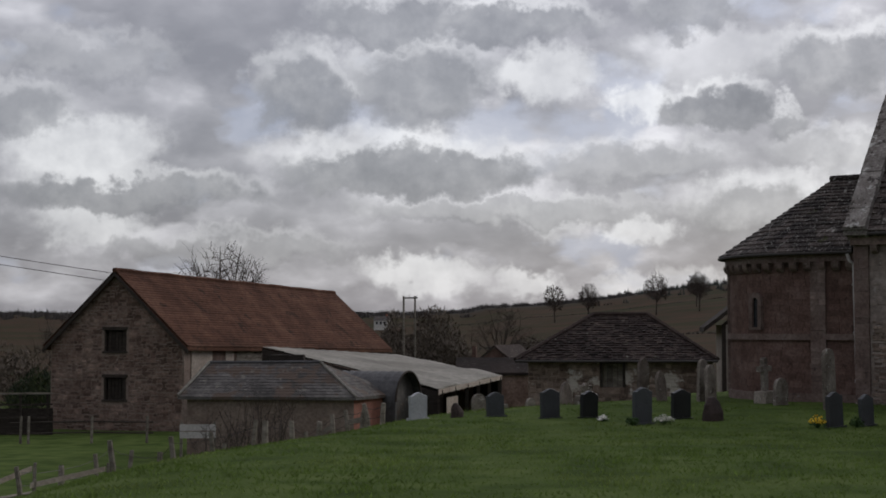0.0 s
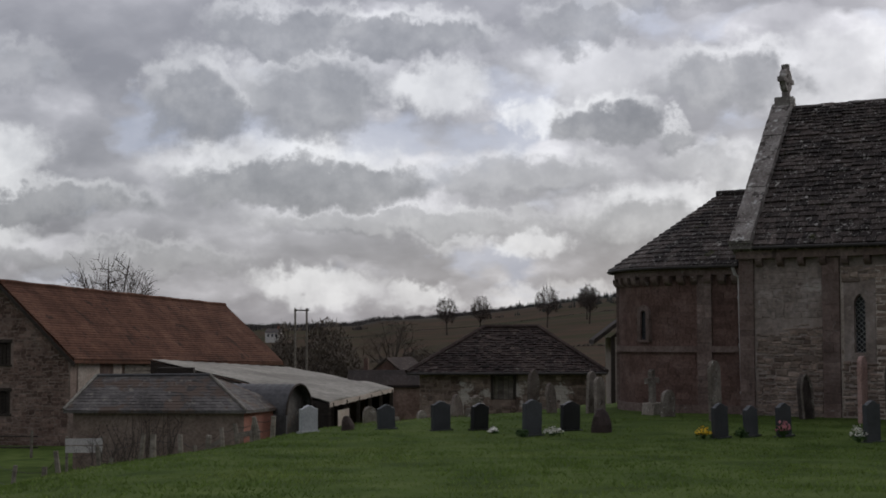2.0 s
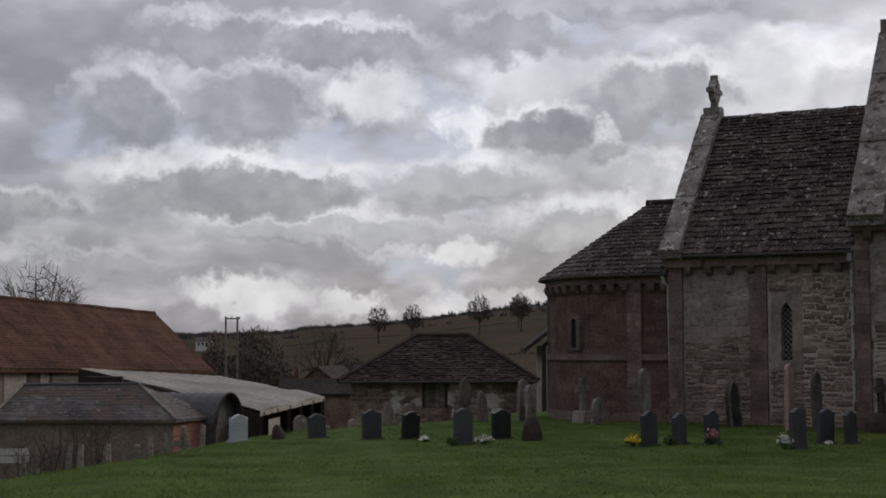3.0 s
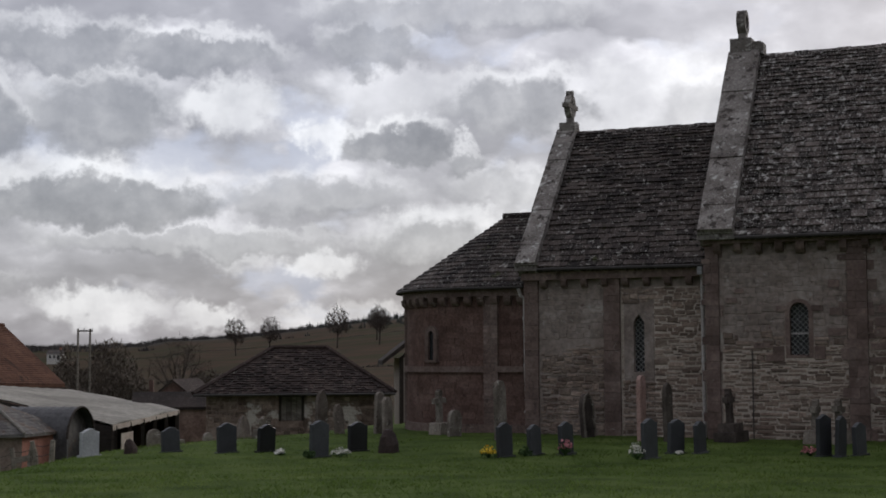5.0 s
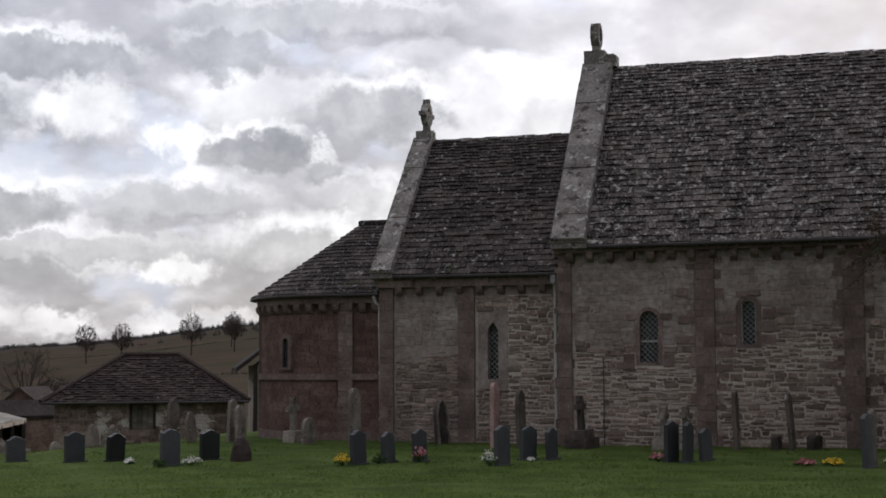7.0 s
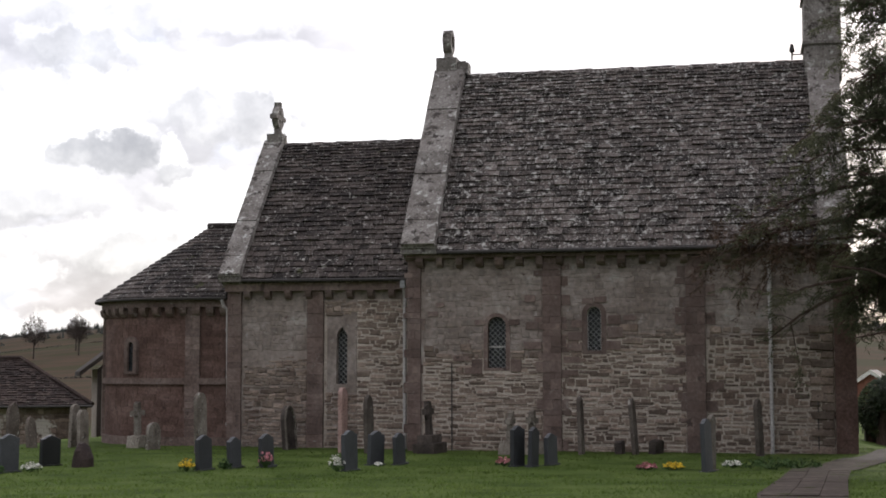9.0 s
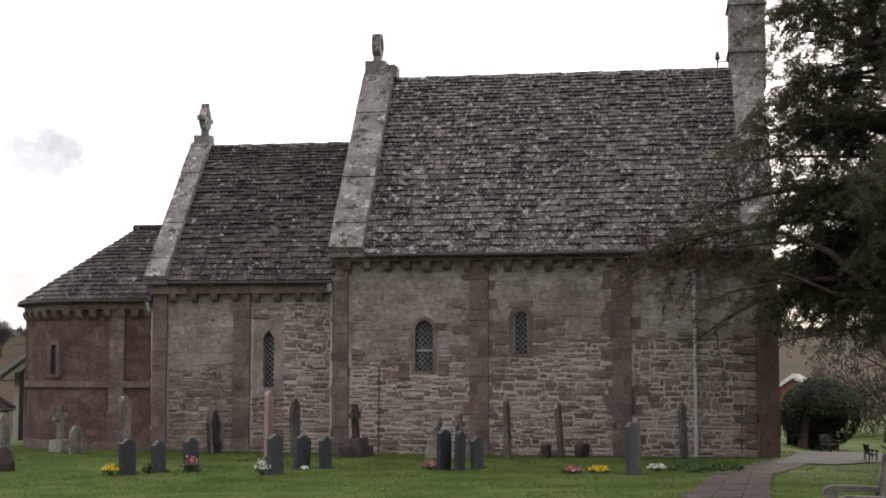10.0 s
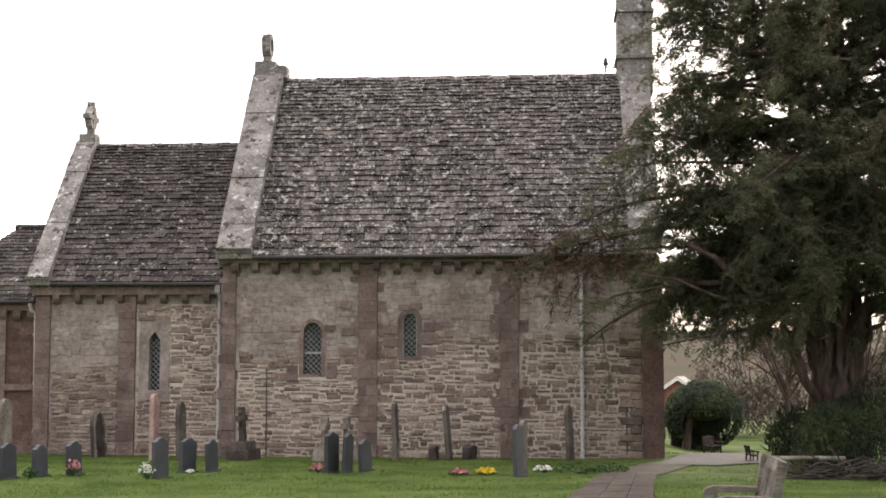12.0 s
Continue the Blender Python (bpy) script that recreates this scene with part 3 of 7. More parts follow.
chancel_roof = roof_slab("chancel_roof", CX0 + 0.45, NX0 - 0.003, *C_E, *C_R, 0.15, "stonetile", church)
roof_slab("chancel_rear_roof", CX0 + 0.45, NX0 - 0.003, 48.45, 4.26, AXIS, 8.84, 0.15, "stonetile", church)


def slope_axes(e, r):
    d = Vector((0, r[0] - e[0], r[1] - e[1]))
    run = d.length
    d.normalize()
    return d, Vector((0, -d.z, d.y)), run


def coping(name, x0, x1, e, r, lift, back):
    """Sloping coping stones over a gable, with a moulded kneeler at the foot; near slope in separate stones, far slope in one."""
    d, nrm, run = slope_axes(e, r)
    n = 8
    for k in range(n):
        a = Vector((x0, e[0], e[1])) + d * (run * k / n) + nrm * (lift * (1 + 0.05 * math.sin(k * 2.4)))
        b = Vector((x0, e[0], e[1])) + d * (run * (k + 1) / n - 0.012) + nrm * (lift * (1 + 0.05 * math.sin(k * 2.4)))
        part("coping_stone", Geo().prism([a, b, b - nrm * (lift + 0.3), a - nrm * (lift + 0.3)], (x1 - x0, 0, 0)), "coping", church)
    m = [Vector((x0, back, e[1])), Vector((x0, r[0] + 0.01, r[1]))]
    up = Vector((0, 0, lift * 1.5))
    part("rear_coping", Geo().prism([m[0], m[1], m[1] + up, m[0] + up], (x1 - x0, 0, 0)), "coping", church)
    part("kneeler", Geo().prism([(x0 - 0.03, e[0] - 0.1, e[1] - 0.06), (x0 - 0.03, e[0] + 0.75, e[1] - 0.06), (x0 - 0.03, e[0] + 0.75, e[1] + 0.2), (x0 - 0.03, e[0] - 0.1, e[1] + 0.24)], (x1 - x0 + 0.06, 0, 0)), "coping", church)
    part("kneeler_moulding", Geo().prism([(x0 - 0.05, e[0] - 0.16, e[1] + 0.10), (x0 - 0.05, e[0] + 0.6, e[1] + 0.10), (x0 - 0.05, e[0] + 0.6, e[1] + 0.17), (x0 - 0.05, e[0] - 0.16, e[1] + 0.17)], (x1 - x0 + 0.1, 0, 0)), "coping", church)


coping("nave", -9.0, -8.05, N_E, N_R, 0.34, 49.1)
coping("chancel", -14.6, -13.98, C_E, C_R, 0.26, 48.5)
part("apex_stone", Geo().box(-8.95, -8.3, AXIS - 0.3, AXIS + 0.3, 10.9, 11.42), "coping", church)
part("apex_shoulder", Geo().box(-8.3, -7.95, AXIS - 0.2, AXIS + 0.3, 10.9, 11.26), "coping", church)
part("apex_stone", Geo().box(-14.5, -14.0, AXIS - 0.25, AXIS + 0.25, 8.9, 9.2), "coping", church)


def ring_geo(o, i, t):
    """A closed band between two loops, pushed along t."""
    g, n = Geo(), len(o)
    g.v = [tuple(p) for p in [*o, *i, *[p + t for p in o], *[p + t for p in i]]]
    for k in range(n):
        q = (k + 1) % n
        g.f += [(k, q, n + q, n + k), (2 * n + k, 2 * n + q, q, k), (n + k, n + q, 3 * n + q, 3 * n + k)]
    return g


def wheel_cross(x, z0, r, thick, arms, label):
    """A stone wheel on a stem, its face looking along the church."""
    zc, n, left = z0 + r + 0.22, 20, x - thick / 2
    o = [Vector((left, AXIS + r * math.sin(a), zc + r * 1.12 * math.cos(a))) for a in (2 * math.pi * k / n for k in range(n))]
    i = [Vector((left, AXIS + r * 0.58 * math.sin(a), zc + r * 0.66 * math.cos(a))) for a in (2 * math.pi * k / n for k in range(n))]
    g = ring_geo(o, i, Vector((thick, 0, 0)))
    m = 2 * n
    g.f += [(m + k, m + n + k, m + n + (k + 1) % n, m + (k + 1) % n) for k in range(n)]
    wheel = part("gable_cross", g, "coping", church, label)
    part("stem", Geo().prism([(x - thick * 0.45, AXIS - 0.16, z0), (x - thick * 0.45, AXIS + 0.16, z0), (x - thick * 0.45, AXIS + 0.1, zc - r * 0.8), (x - thick * 0.45, AXIS - 0.1, zc - r * 0.8)], (thick * 0.9, 0, 0)), "coping", wheel)
    for dy, dz in arms:
        part("cross_arm", Geo().box(x - thick * 0.55, x + thick * 0.55, AXIS - 0.07 - dy * r * 1.25, AXIS + 0.07 + dy * r * 1.25, zc - 0.07 - dz * r * 1.3, zc + 0.07 + dz * r * 1.3), "coping", wheel)


wheel_cross(-8.6, 11.4, 0.34, 0.27, (), "lichened stone wheel finial")
wheel_cross(-14.22, 9.18, 0.34, 0.2, ((1, 0), (0, 1)), "lichened stone wheel cross")


def apse_ring(r, x_end=CX0):
    """Half ring of the apse's plan from the near to the far side."""
    return [(x_end, AXIS - r)] + [(AX - r * math.sin(a), AXIS - r * math.cos(a)) for a in (math.pi * k / 32 for k in range(33))] + [(x_end, AXIS + r)]


def apse_shell(name, r, z0, z1, mat, label="", depth=0.6):
    g = Geo()
    o, i = apse_ring(r), apse_ring(r - depth)
    n = len(o)
    for ring, z in ((o, z0), (o, z1), (i, z1), (i, z0)):
        g.v += [(a, b, z) for a, b in ring]
    for s in range(4):
        q = (s + 1) % 4
        g.f += [(s * n + k, s * n + k + 1, q * n + k + 1, q * n + k) for k in range(n - 1)]
    g.f += [(0, n, 2 * n, 3 * n), (4 * n - 1, 3 * n - 1, 2 * n - 1, n - 1)]
    return part(name, g, mat, church, label)


apse_wall = apse_shell("apse_wall", AR, BASE, 3.74, "redstone", "smooth red sandstone apse wall")
apse_shell("string_course", AR + 0.09, 1.22, 1.40, "pilaster", depth=0.3)
apse_shell("apse_cornice", AR + 0.16, 3.52, 3.735, "pilaster", depth=0.4)
apse_shell("plinth", AR + 0.08, BASE, -0.35, "pilaster", depth=0.3)


def apse_roof_base():
    g = Geo()
    o = apse_ring(3.5)
    for (a, b), (c, d) in zip(o, o[1:]):
        g.add([(a, b, 3.78), (c, d, 3.78), (c if c > AX else AX, AXIS, 6.22), (a if a > AX else AX, AXIS, 6.22)], [(0, 1, 2, 3)])
    return part("apse_roof", g, "apsetile", church)


apse_roof = apse_roof_base()
part("apse_ridge", Geo().tube([(AX - 0.1, AXIS, 6.26), (CX0 + 0.02, AXIS, 6.26)], 0.13, 8), "apsetile", church)


def ring_at(r, s):
    """The point s metres along the apse's half ring, from the chancel on the near side."""
    flat = CX0 - AX
    if s < flat:
        return Vector((CX0 - s, AXIS - r, 0)), Vector((0, -1, 0))
    a = (s - flat) / max(r, 0.01)
    if a < math.pi:
        return Vector((AX - r * math.sin(a), AXIS - r * math.cos(a), 0)), Vector((-math.sin(a), -math.cos(a), 0))
    return Vector((AX + (s - flat - math.pi * r), AXIS + r, 0)), Vector((0, 1, 0))


def apse_tiles():
    rng = random.Random(5)
    g, t = Geo(), 0.0
    while t < 0.97:
        dt = 0.062 - 0.022 * t
        r0, r1 = 3.58 * (1 - t), 3.58 * (1 - min(1, t + dt * 1.25))
        z0, z1 = 3.78 + 2.46 * t, 3.78 + 2.46 * min(1, t + dt * 1.25)
        total = 2 * (CX0 - AX) + math.pi * r0
        s = rng.uniform(0, 0.2)
        while s < total * 0.8:
            w = rng.uniform(0.2, 0.42)
            e = min(total, s + w - 0.012)
            f = max(r1, 0.02) / max(r0, 0.02)
            flat = CX0 - AX
            up = lambda q: q if q < flat else flat + (q - flat) * f
            (a, na), (b, nb) = ring_at(r0, s), ring_at(r0, e)
            (c, nc), (d, nd) = ring_at(r1, up(e)), ring_at(r1, up(s))
            j = rng.uniform(-0.012, 0.012)
            lo, hi = Vector((0, 0, z0 + 0.015 + j)), Vector((0, 0, z0 + 0.06 + j))
            tp = Vector((0, 0, z1 + 0.02))
            g.add([a + na * 0.03 + lo, b + nb * 0.03 + lo, a + na * 0.03 + hi, b + nb * 0.03 + hi, c + tp, d + tp], [(0, 1, 3, 2), (2, 3, 4, 5), (0, 2, 5), (1, 4, 3)])
            s += w
        t += dt
    tagged(part("roof_tile", g, "apsetile", apse_roof), kind="stuff")


def arch_loop(x0, x1, z0, z1, y, pointed, n=8):
    """An upright opening's outline with a round or pointed head."""
    w, c = (x1 - x0) / 2, (x0 + x1) / 2
    if pointed:
        rise = w * 1.7
        left = [(x0 + w * (k / n) ** 1.35, z1 - rise + rise * (k / n) ** 0.75) for k in range(n)]
        head = left + [(c, z1)] + [(2 * c - x, z) for x, z in reversed(left)]
    else:
        head = [(c - w * math.cos(math.pi * k / (2 * n)), z1 - w + w * math.sin(math.pi * k / (2 * n))) for k in range(2 * n + 1)]
    return [Vector((x0, y, z0))] + [Vector((x, y, z)) for x, z in head] + [Vector((x1, y, z0))]


def window(hole, wall_y, pointed, stone, margin, label, bar=None, rim=None):
    x0, x1, z0, z1 = hole
    win = part("window", Geo().box(x0 - 0.01, x1 + 0.01, wall_y + 0.22, wall_y + 0.24, z0 - 0.01, z1 + 0.01), "glass", church, label)
    i = arch_loop(x0 + 0.015, x1 - 0.015, z0 + 0.01, z1 - 0.01, wall_y - 0.025, pointed)
    o = arch_loop(x0 - margin, x1 + margin, z0 - margin * 0.7, z1 + margin * 0.9, wall_y - 0.025, pointed)
    part("surround", ring_geo(o, i, Vector((0, 0.24, 0))), stone, win)
    lat, y = Geo(), wall_y + 0.2
    step = 0.15
    w, h = x1 - x0, z1 - z0
    for sgn in (1, -1):
        c = -w - h
        while c < w + h:
            # lines x = c + sgn * z clipped to the pane
            zs = [z for z in (0.0, h) if -1e-6 <= c + sgn * z <= w] + [z for z in ((0 - c) / sgn, (w - c) / sgn) if 0 <= z <= h]
            if len(zs) >= 2 and max(zs) - min(zs) > 0.02:
                lo, hi = min(zs), max(zs)
                lat.tube([(x0 + c + sgn * lo, y, z0 + lo), (x0 + c + sgn * hi, y, z0 + hi)], 0.011, 4)
            c += step
    part("lead_lattice", lat, "lead", win)
    if bar:
        part("saddle_bar", Geo().box(x0, x1, y - 0.02, y, bar, bar + 0.05), "pipe", win)
    if rim:
        line = arch_loop(x0 + 0.02, x1 - 0.02, z0 + 0.02, z1 - 0.02, wall_y + 0.05, pointed)
        part("window_rim", Geo().tube(line, 0.016, 5), "pipe", win)


window(WIN1, NY, False, "pilaster", 0.1, "round-headed leaded window in red stone", bar=2.25)
window(WIN2, NY, False, "pilaster", 0.13, "narrow round-headed leaded lancet", rim=True)
window(WINC, CY, True, "render", 0.26, "pointed leaded lancet in pale stone surround")
a0 = radians(25)
lancet = part("apse_window", Geo().box(-0.16, 0.16, -0.03, 0.02, 0, 0.95), "glass", church, "small dark round-headed apse window")
lancet.matrix_local = Matrix.Translation((AX - AR * math.sin(a0), AXIS - AR * math.cos(a0), 1.6)) @ Matrix.Rotation(-a0, 4, "Z")
i_, o_ = arch_loop(-0.12, 0.12, 0, 0.9, -0.1, False), arch_loop(-0.27, 0.27, -0.08, 1.05, -0.1, False)
part("surround", ring_geo(o_, i_, Vector((0, 0.14, 0))), "pilaster", lancet)

# cornices, corbels, gutters and pipes
part("nave_cornice", Geo().box(-8.93, 3.15, 39.72, NY - 0.003, 4.76, 4.9), "pilaster", church)
part("chancel_cornice", Geo().box(-14.52, -8.95, 40.38, CY - 0.003, 3.93, 4.19), "pilaster", church)


def corbel_geo():
    return Geo().prism([(-0.1, 0, 0.0), (-0.1, -0.27, 0.0), (-0.1, -0.28, -0.09), (-0.1, -0.23, -0.2), (-0.1, -0.12, -0.29), (-0.1, 0, -0.3)], (0.2, 0, 0))


corbel_mesh = corbel_geo().mesh("corbel", M["pilaster"])
for k in range(21):
    part("corbel", corbel_mesh, "", church).matrix_local = Matrix.Translation((-8.55 + k * 0.565, NY - 0.003, 4.757)) @ Matrix.Diagonal((1 + 0.15 * math.sin(k * 5.1), 1, 0.9 + 0.15 * math.sin(k * 3.3), 1))
for k in range(8):
    part("corbel", corbel_mesh, "", church).matrix_local = Matrix.Translation((-13.85 + k * 0.62, CY - 0.003, 3.927)) @ Matrix.Diagonal((0.9, 0.8, 0.8, 1))
for k in range(26):
    p, nr = ring_at(AR, 0.25 + k * 0.43)
    part("corbel", corbel_mesh, "", church).matrix_local = Matrix.Translation((p.x, p.y, 3.517)) @ Matrix.Rotation(math.atan2(nr.x, -nr.y), 4, "Z") @ Matrix.Diagonal((1.1, 0.75, 0.9, 1))
part("gutter", Geo().tube([(-8.0, 39.55, 4.9), (2.5, 39.55, 4.92)], 0.06, 8), "darkiron", church)
part("gutter", Geo().tube([(-13.95, 40.18, 4.23), (-9.0, 40.18, 4.21)], 0.055, 8), "darkiron", church)
part("gutter", Geo().tube([(*(ring_at(3.6, s)[0].xy), 3.76) for s in (0.1 + 0.35 * k for k in range(28))], 0.045, 6), "darkiron", church)


def downpipe(path, label):
    p = part("downpipe", Geo().tube(path, 0.052, 8), "pipe", church, label)
    a, b = Vector(path[-2]), Vector(path[-1])
    for f in (0.15, 0.5, 0.85):
        q = a.lerp(b, f)
        part("pipe_collar", Geo().tube([q - Vector((0, 0, 0.04)), q + Vector((0, 0, 0.04))], 0.072, 8), "pipe", p)


downpipe([(1.05, 39.6, 4.85), (1.05, 39.88, 4.6), (1.05, 39.9, -0.72)], "grey painted cast iron downpipe")
downpipe([(-9.12, 40.2, 4.15), (-9.12, 40.42, 3.7), (-9.12, 40.45, -0.6)], "grey painted cast iron downpipe")
downpipe([(-14.75, 40.75, 3.72), (-14.7, 40.82, 3.5), (-14.6, 40.88, 3.42), (-14.57, 40.95, -0.55)], "grey painted cast iron downpipe")
part("pipe_hopper", Geo().box(-9.19, -9.05, 40.12, 40.3, 3.96, 4.18), "lead", church)

# the bar at -7.66 stands in for the joint where the wall thickens
for x, top in ((-7.66, 1.8), (2.25, 0.95)):
    part("conductor_bar", Geo().box(x - 0.014, x + 0.014, NY - 0.06, NY - 0.035, -0.95, top), "darkiron", church, "thin dark strip on the wall, left a wall joint, right an iron bar")

# bellcote on the west gable
bell = part("bellcote", Geo().box(2.3, 3.36, AXIS - 0.5, AXIS + 0.8, 10.2, 15.2), "coping", church, "grey stone bellcote with moulded bands")
for z in (11.28, 12.72, 14.2):
    part("band", Geo().box(2.24, 3.42, AXIS - 0.58, AXIS + 0.86, z, z + 0.09), "coping", bell)
part("west_coping", Geo().prism([(2.35, 39.6, 4.95), (2.35, AXIS, 10.95), (2.35, AXIS, 11.2), (2.35, 39.6, 5.3)], (0.9, 0, 0)), "coping", church)
part("west_buttress", Geo().box(2.7, 3.26, NY - 0.12, NY + 0.3, BASE, 4.7), "redstone", church)
vane = part("roof_lamp", Geo().tube([(1.95, AXIS, 10.95), (1.95, AXIS, 11.15), (1.95, AXIS, 11.2), (1.95, AXIS, 11.42)], [0.02, 0.03, 0.09, 0.04], 8), "darkiron", church, "small dark iron bracket lamp on the ridge")
part("lamp_arm", Geo().tube([(1.95, AXIS, 11.1), (2.32, AXIS, 11.1)], 0.018, 6), "darkiron", vane)
for k in range(24):
    part("ridge_tile", Geo().prism([(-7.9 + k * 0.425, AXIS - 0.17, 10.75), (-7.9 + k * 0.425, AXIS, 10.93 + 0.012 * math.sin(k * 4.1)), (-7.9 + k * 0.425, AXIS + 0.17, 10.75)], (0.415, 0, 0)), "stonetile", nave_roof)
for k in range(12):
    part("ridge_tile", Geo().prism([(-13.95 + k * 0.42, AXIS - 0.15, 8.77), (-13.95 + k * 0.42, AXIS, 8.92 + 0.012 * math.sin(k * 3.7)), (-13.95 + k * 0.42, AXIS + 0.15, 8.77)], (0.41, 0, 0)), "stonetile", chancel_roof)

# ---- the farm ----
BL, BW = 27.7, 7.94
barn = thing("stone_barn", (-13.15, 73.8, -3.9), "old two-storey rubble barn with red clay tile roof", "barn", turn=math.degrees(math.atan2(26.1, 9.3)))


def rake(y):
    return 4.85 + 3.5 * (1 - abs(y - BW / 2) / (BW / 2))


gable = part("gable_wall", Geo().prism([(0, 0, -1.5), (0, 3.38, -1.5), (0, 3.38, rake(3.38)), (0, 0, 4.85)], (0.6, 0, 0))
             .prism([(0, 4.72, -1.5), (0, BW, -1.5), (0, BW, 4.85), (0, 4.72, rake(4.72))], (0.6, 0, 0))
             .prism([(0, 3.38, -1.5), (0, 4.72, -1.5), (0, 4.72, 1.8), (0, 3.38, 1.8)], (0.6, 0, 0))
             .prism([(0, 3.38, 2.95), (0, 4.72, 2.95), (0, 4.72, 4.3), (0, 3.38, 4.3)], (0.6, 0, 0))
             .prism([(0, 3.38, 5.4), (0, 4.72, 5.4), (0, 4.72, rake(4.72)), (0, BW / 2, rake(BW / 2)), (0, 3.38, rake(3.38))], (0.6, 0, 0)), "gablemortar", barn, "dark rubble gable wall with two openings")
for z0, z1, half in ((1.8, 2.95, 1.0), (4.3, 5.4, 1.0)):
    # the black sheet stands in for the barn's unlit inside
    win = part("window", Geo().box(0.3, 0.34, 3.38, 4.72, z0, z1), "insideshade", barn, "unglazed barn opening, black sheet for the shade inside, wooden frame")
    for a, b, c, d in ((3.3, 4.8, z1, z1 + 0.16), (3.3, 4.8, z0 - 0.1, z0)):
        part("lintel", Geo().box(-0.06, 0.28, a, b, c, d), "timber", win)
    for y in (3.4, 4.62):
        part("jamb", Geo().box(0.02, 0.2, y, y + 0.09, z0, z1), "timber", win)
    for k in range(5):
        part("board", Geo().box(0.16, 0.2, 3.55 + k * 0.21, 3.55 + k * 0.21 + 0.17, z0, z1 - 0.05 * (k % 2) - 0.03 * (k % 3)), "timber", win)
part("side_wall", Geo().prism([(0.603, 0, -1.5), (BL, 0, -1.5), (BL, 0, 4.15), (0.603, 0, 4.72)], (0, 0.5, 0)), "barnstone", barn)
part("far_side_wall", Geo().prism([(0.603, BW - 0.5, -1.5), (BL, BW - 0.5, -1.5), (BL, BW - 0.5, 4.15), (0.603, BW - 0.5, 4.72)], (0, 0.5, 0)), "barnstone", barn)
part("end_wall", Geo().prism([(BL, 0, -1.5), (BL, BW, -1.5), (BL, BW, 4.3), (BL, BW / 2, 7.9), (BL, 0, 4.3)], (-0.5, 0, 0)), "barnstone", barn)
part("whitewashed_panel", Geo().box(0.7, 2.9, -0.03, -0.003, 0.5, 4.6), "whitewash", barn, "patchy whitewashed stone")
part("whitewashed_panel", Geo().box(4.4, 5.3, -0.03, -0.003, 2.6, 4.5), "whitewash", barn, "patchy whitewashed stone")
for k in range(7):
    part("weatherboard", Geo().prism([(5.6, -0.07, 2.4 + k * 0.3), (10.4, -0.07, 2.33 + k * 0.3), (10.4, -0.02, 2.63 + k * 0.3), (5.6, -0.02, 2.7 + k * 0.3)], (0, 0.015, 0)), "greywood", barn)
part("eave_board", Geo().prism([(0.1, -0.2, 4.42), (BL - 0.3, -0.2, 3.84), (BL - 0.3, -0.2, 4.0), (0.1, -0.2, 4.6)], (0, 0.04, 0)), "greywood", barn)
DROP = 0.56 / BL


def barn_roof():
    """Two slopes of long tile courses, sinking a little towards the far end."""
    rng = random.Random(2)
    for name, y_e in (("roof", -0.35), ("rear_roof", BW + 0.35)):
        g, n = Geo(), 30
        for k in range(n):
            f0, f1 = k / n, (k + 1.25) / n
            y0, y1 = y_e + (BW / 2 - y_e) * f0, y_e + (BW / 2 - y_e) * min(1, f1)
            z0, z1 = 4.55 + 3.92 * f0, 4.55 + 3.92 * min(1, f1)
            segs = 30
            xs = [-0.25 + (BL + 0.35) * q / segs for q in range(segs + 1)]
            bot = [(x, y0, z0 + 0.06 - DROP * x + 0.02 * noise.noise((x * 0.4, k * 0.3, 1)) + rng.uniform(-0.008, 0.008)) for x in xs]
            top = [(x, y1, z1 + 0.015 - DROP * x + 0.02 * noise.noise((x * 0.4, k * 0.3, 1))) for x in xs]
            low = [(x, y, z - 0.05) for x, y, z in bot]
            o = len(g.v)
            m = segs + 1
            g.v += low + bot + top
            for q in range(segs):
                g.f += [(o + q, o + q + 1, o + m + q + 1, o + m + q), (o + m + q, o + m + q + 1, o + 2 * m + q + 1, o + 2 * m + q)]
        base = part(name, Geo().prism([(-0.25, y_e, 4.5), (-0.25, BW / 2, 8.40), (-0.25, BW / 2, 8.23), (-0.25, y_e, 4.36)], (BL + 0.35, 0, -DROP * BL)), "barntile", barn)
        tagged(part("tile_course", g, "barntile", base), kind="stuff")
    part("ridge", Geo().tube([(-0.3 + k * 1.4, BW / 2, 8.50 - DROP * k * 1.4 + 0.02 * math.sin(k * 2.0)) for k in range(21)], 0.13, 6), "barntile", barn, "clay ridge tiles with moss")
    for y_e, s in ((-0.38, 1), (BW + 0.38, -1)):
        part("bargeboard", Geo().prism([(-0.3, y_e, 4.4), (-0.3, BW / 2, 8.4), (-0.3, BW / 2, 8.18), (-0.3, y_e + s * 0.05, 4.2)], (0.08, 0, 0)), "timber", barn)


barn_roof()

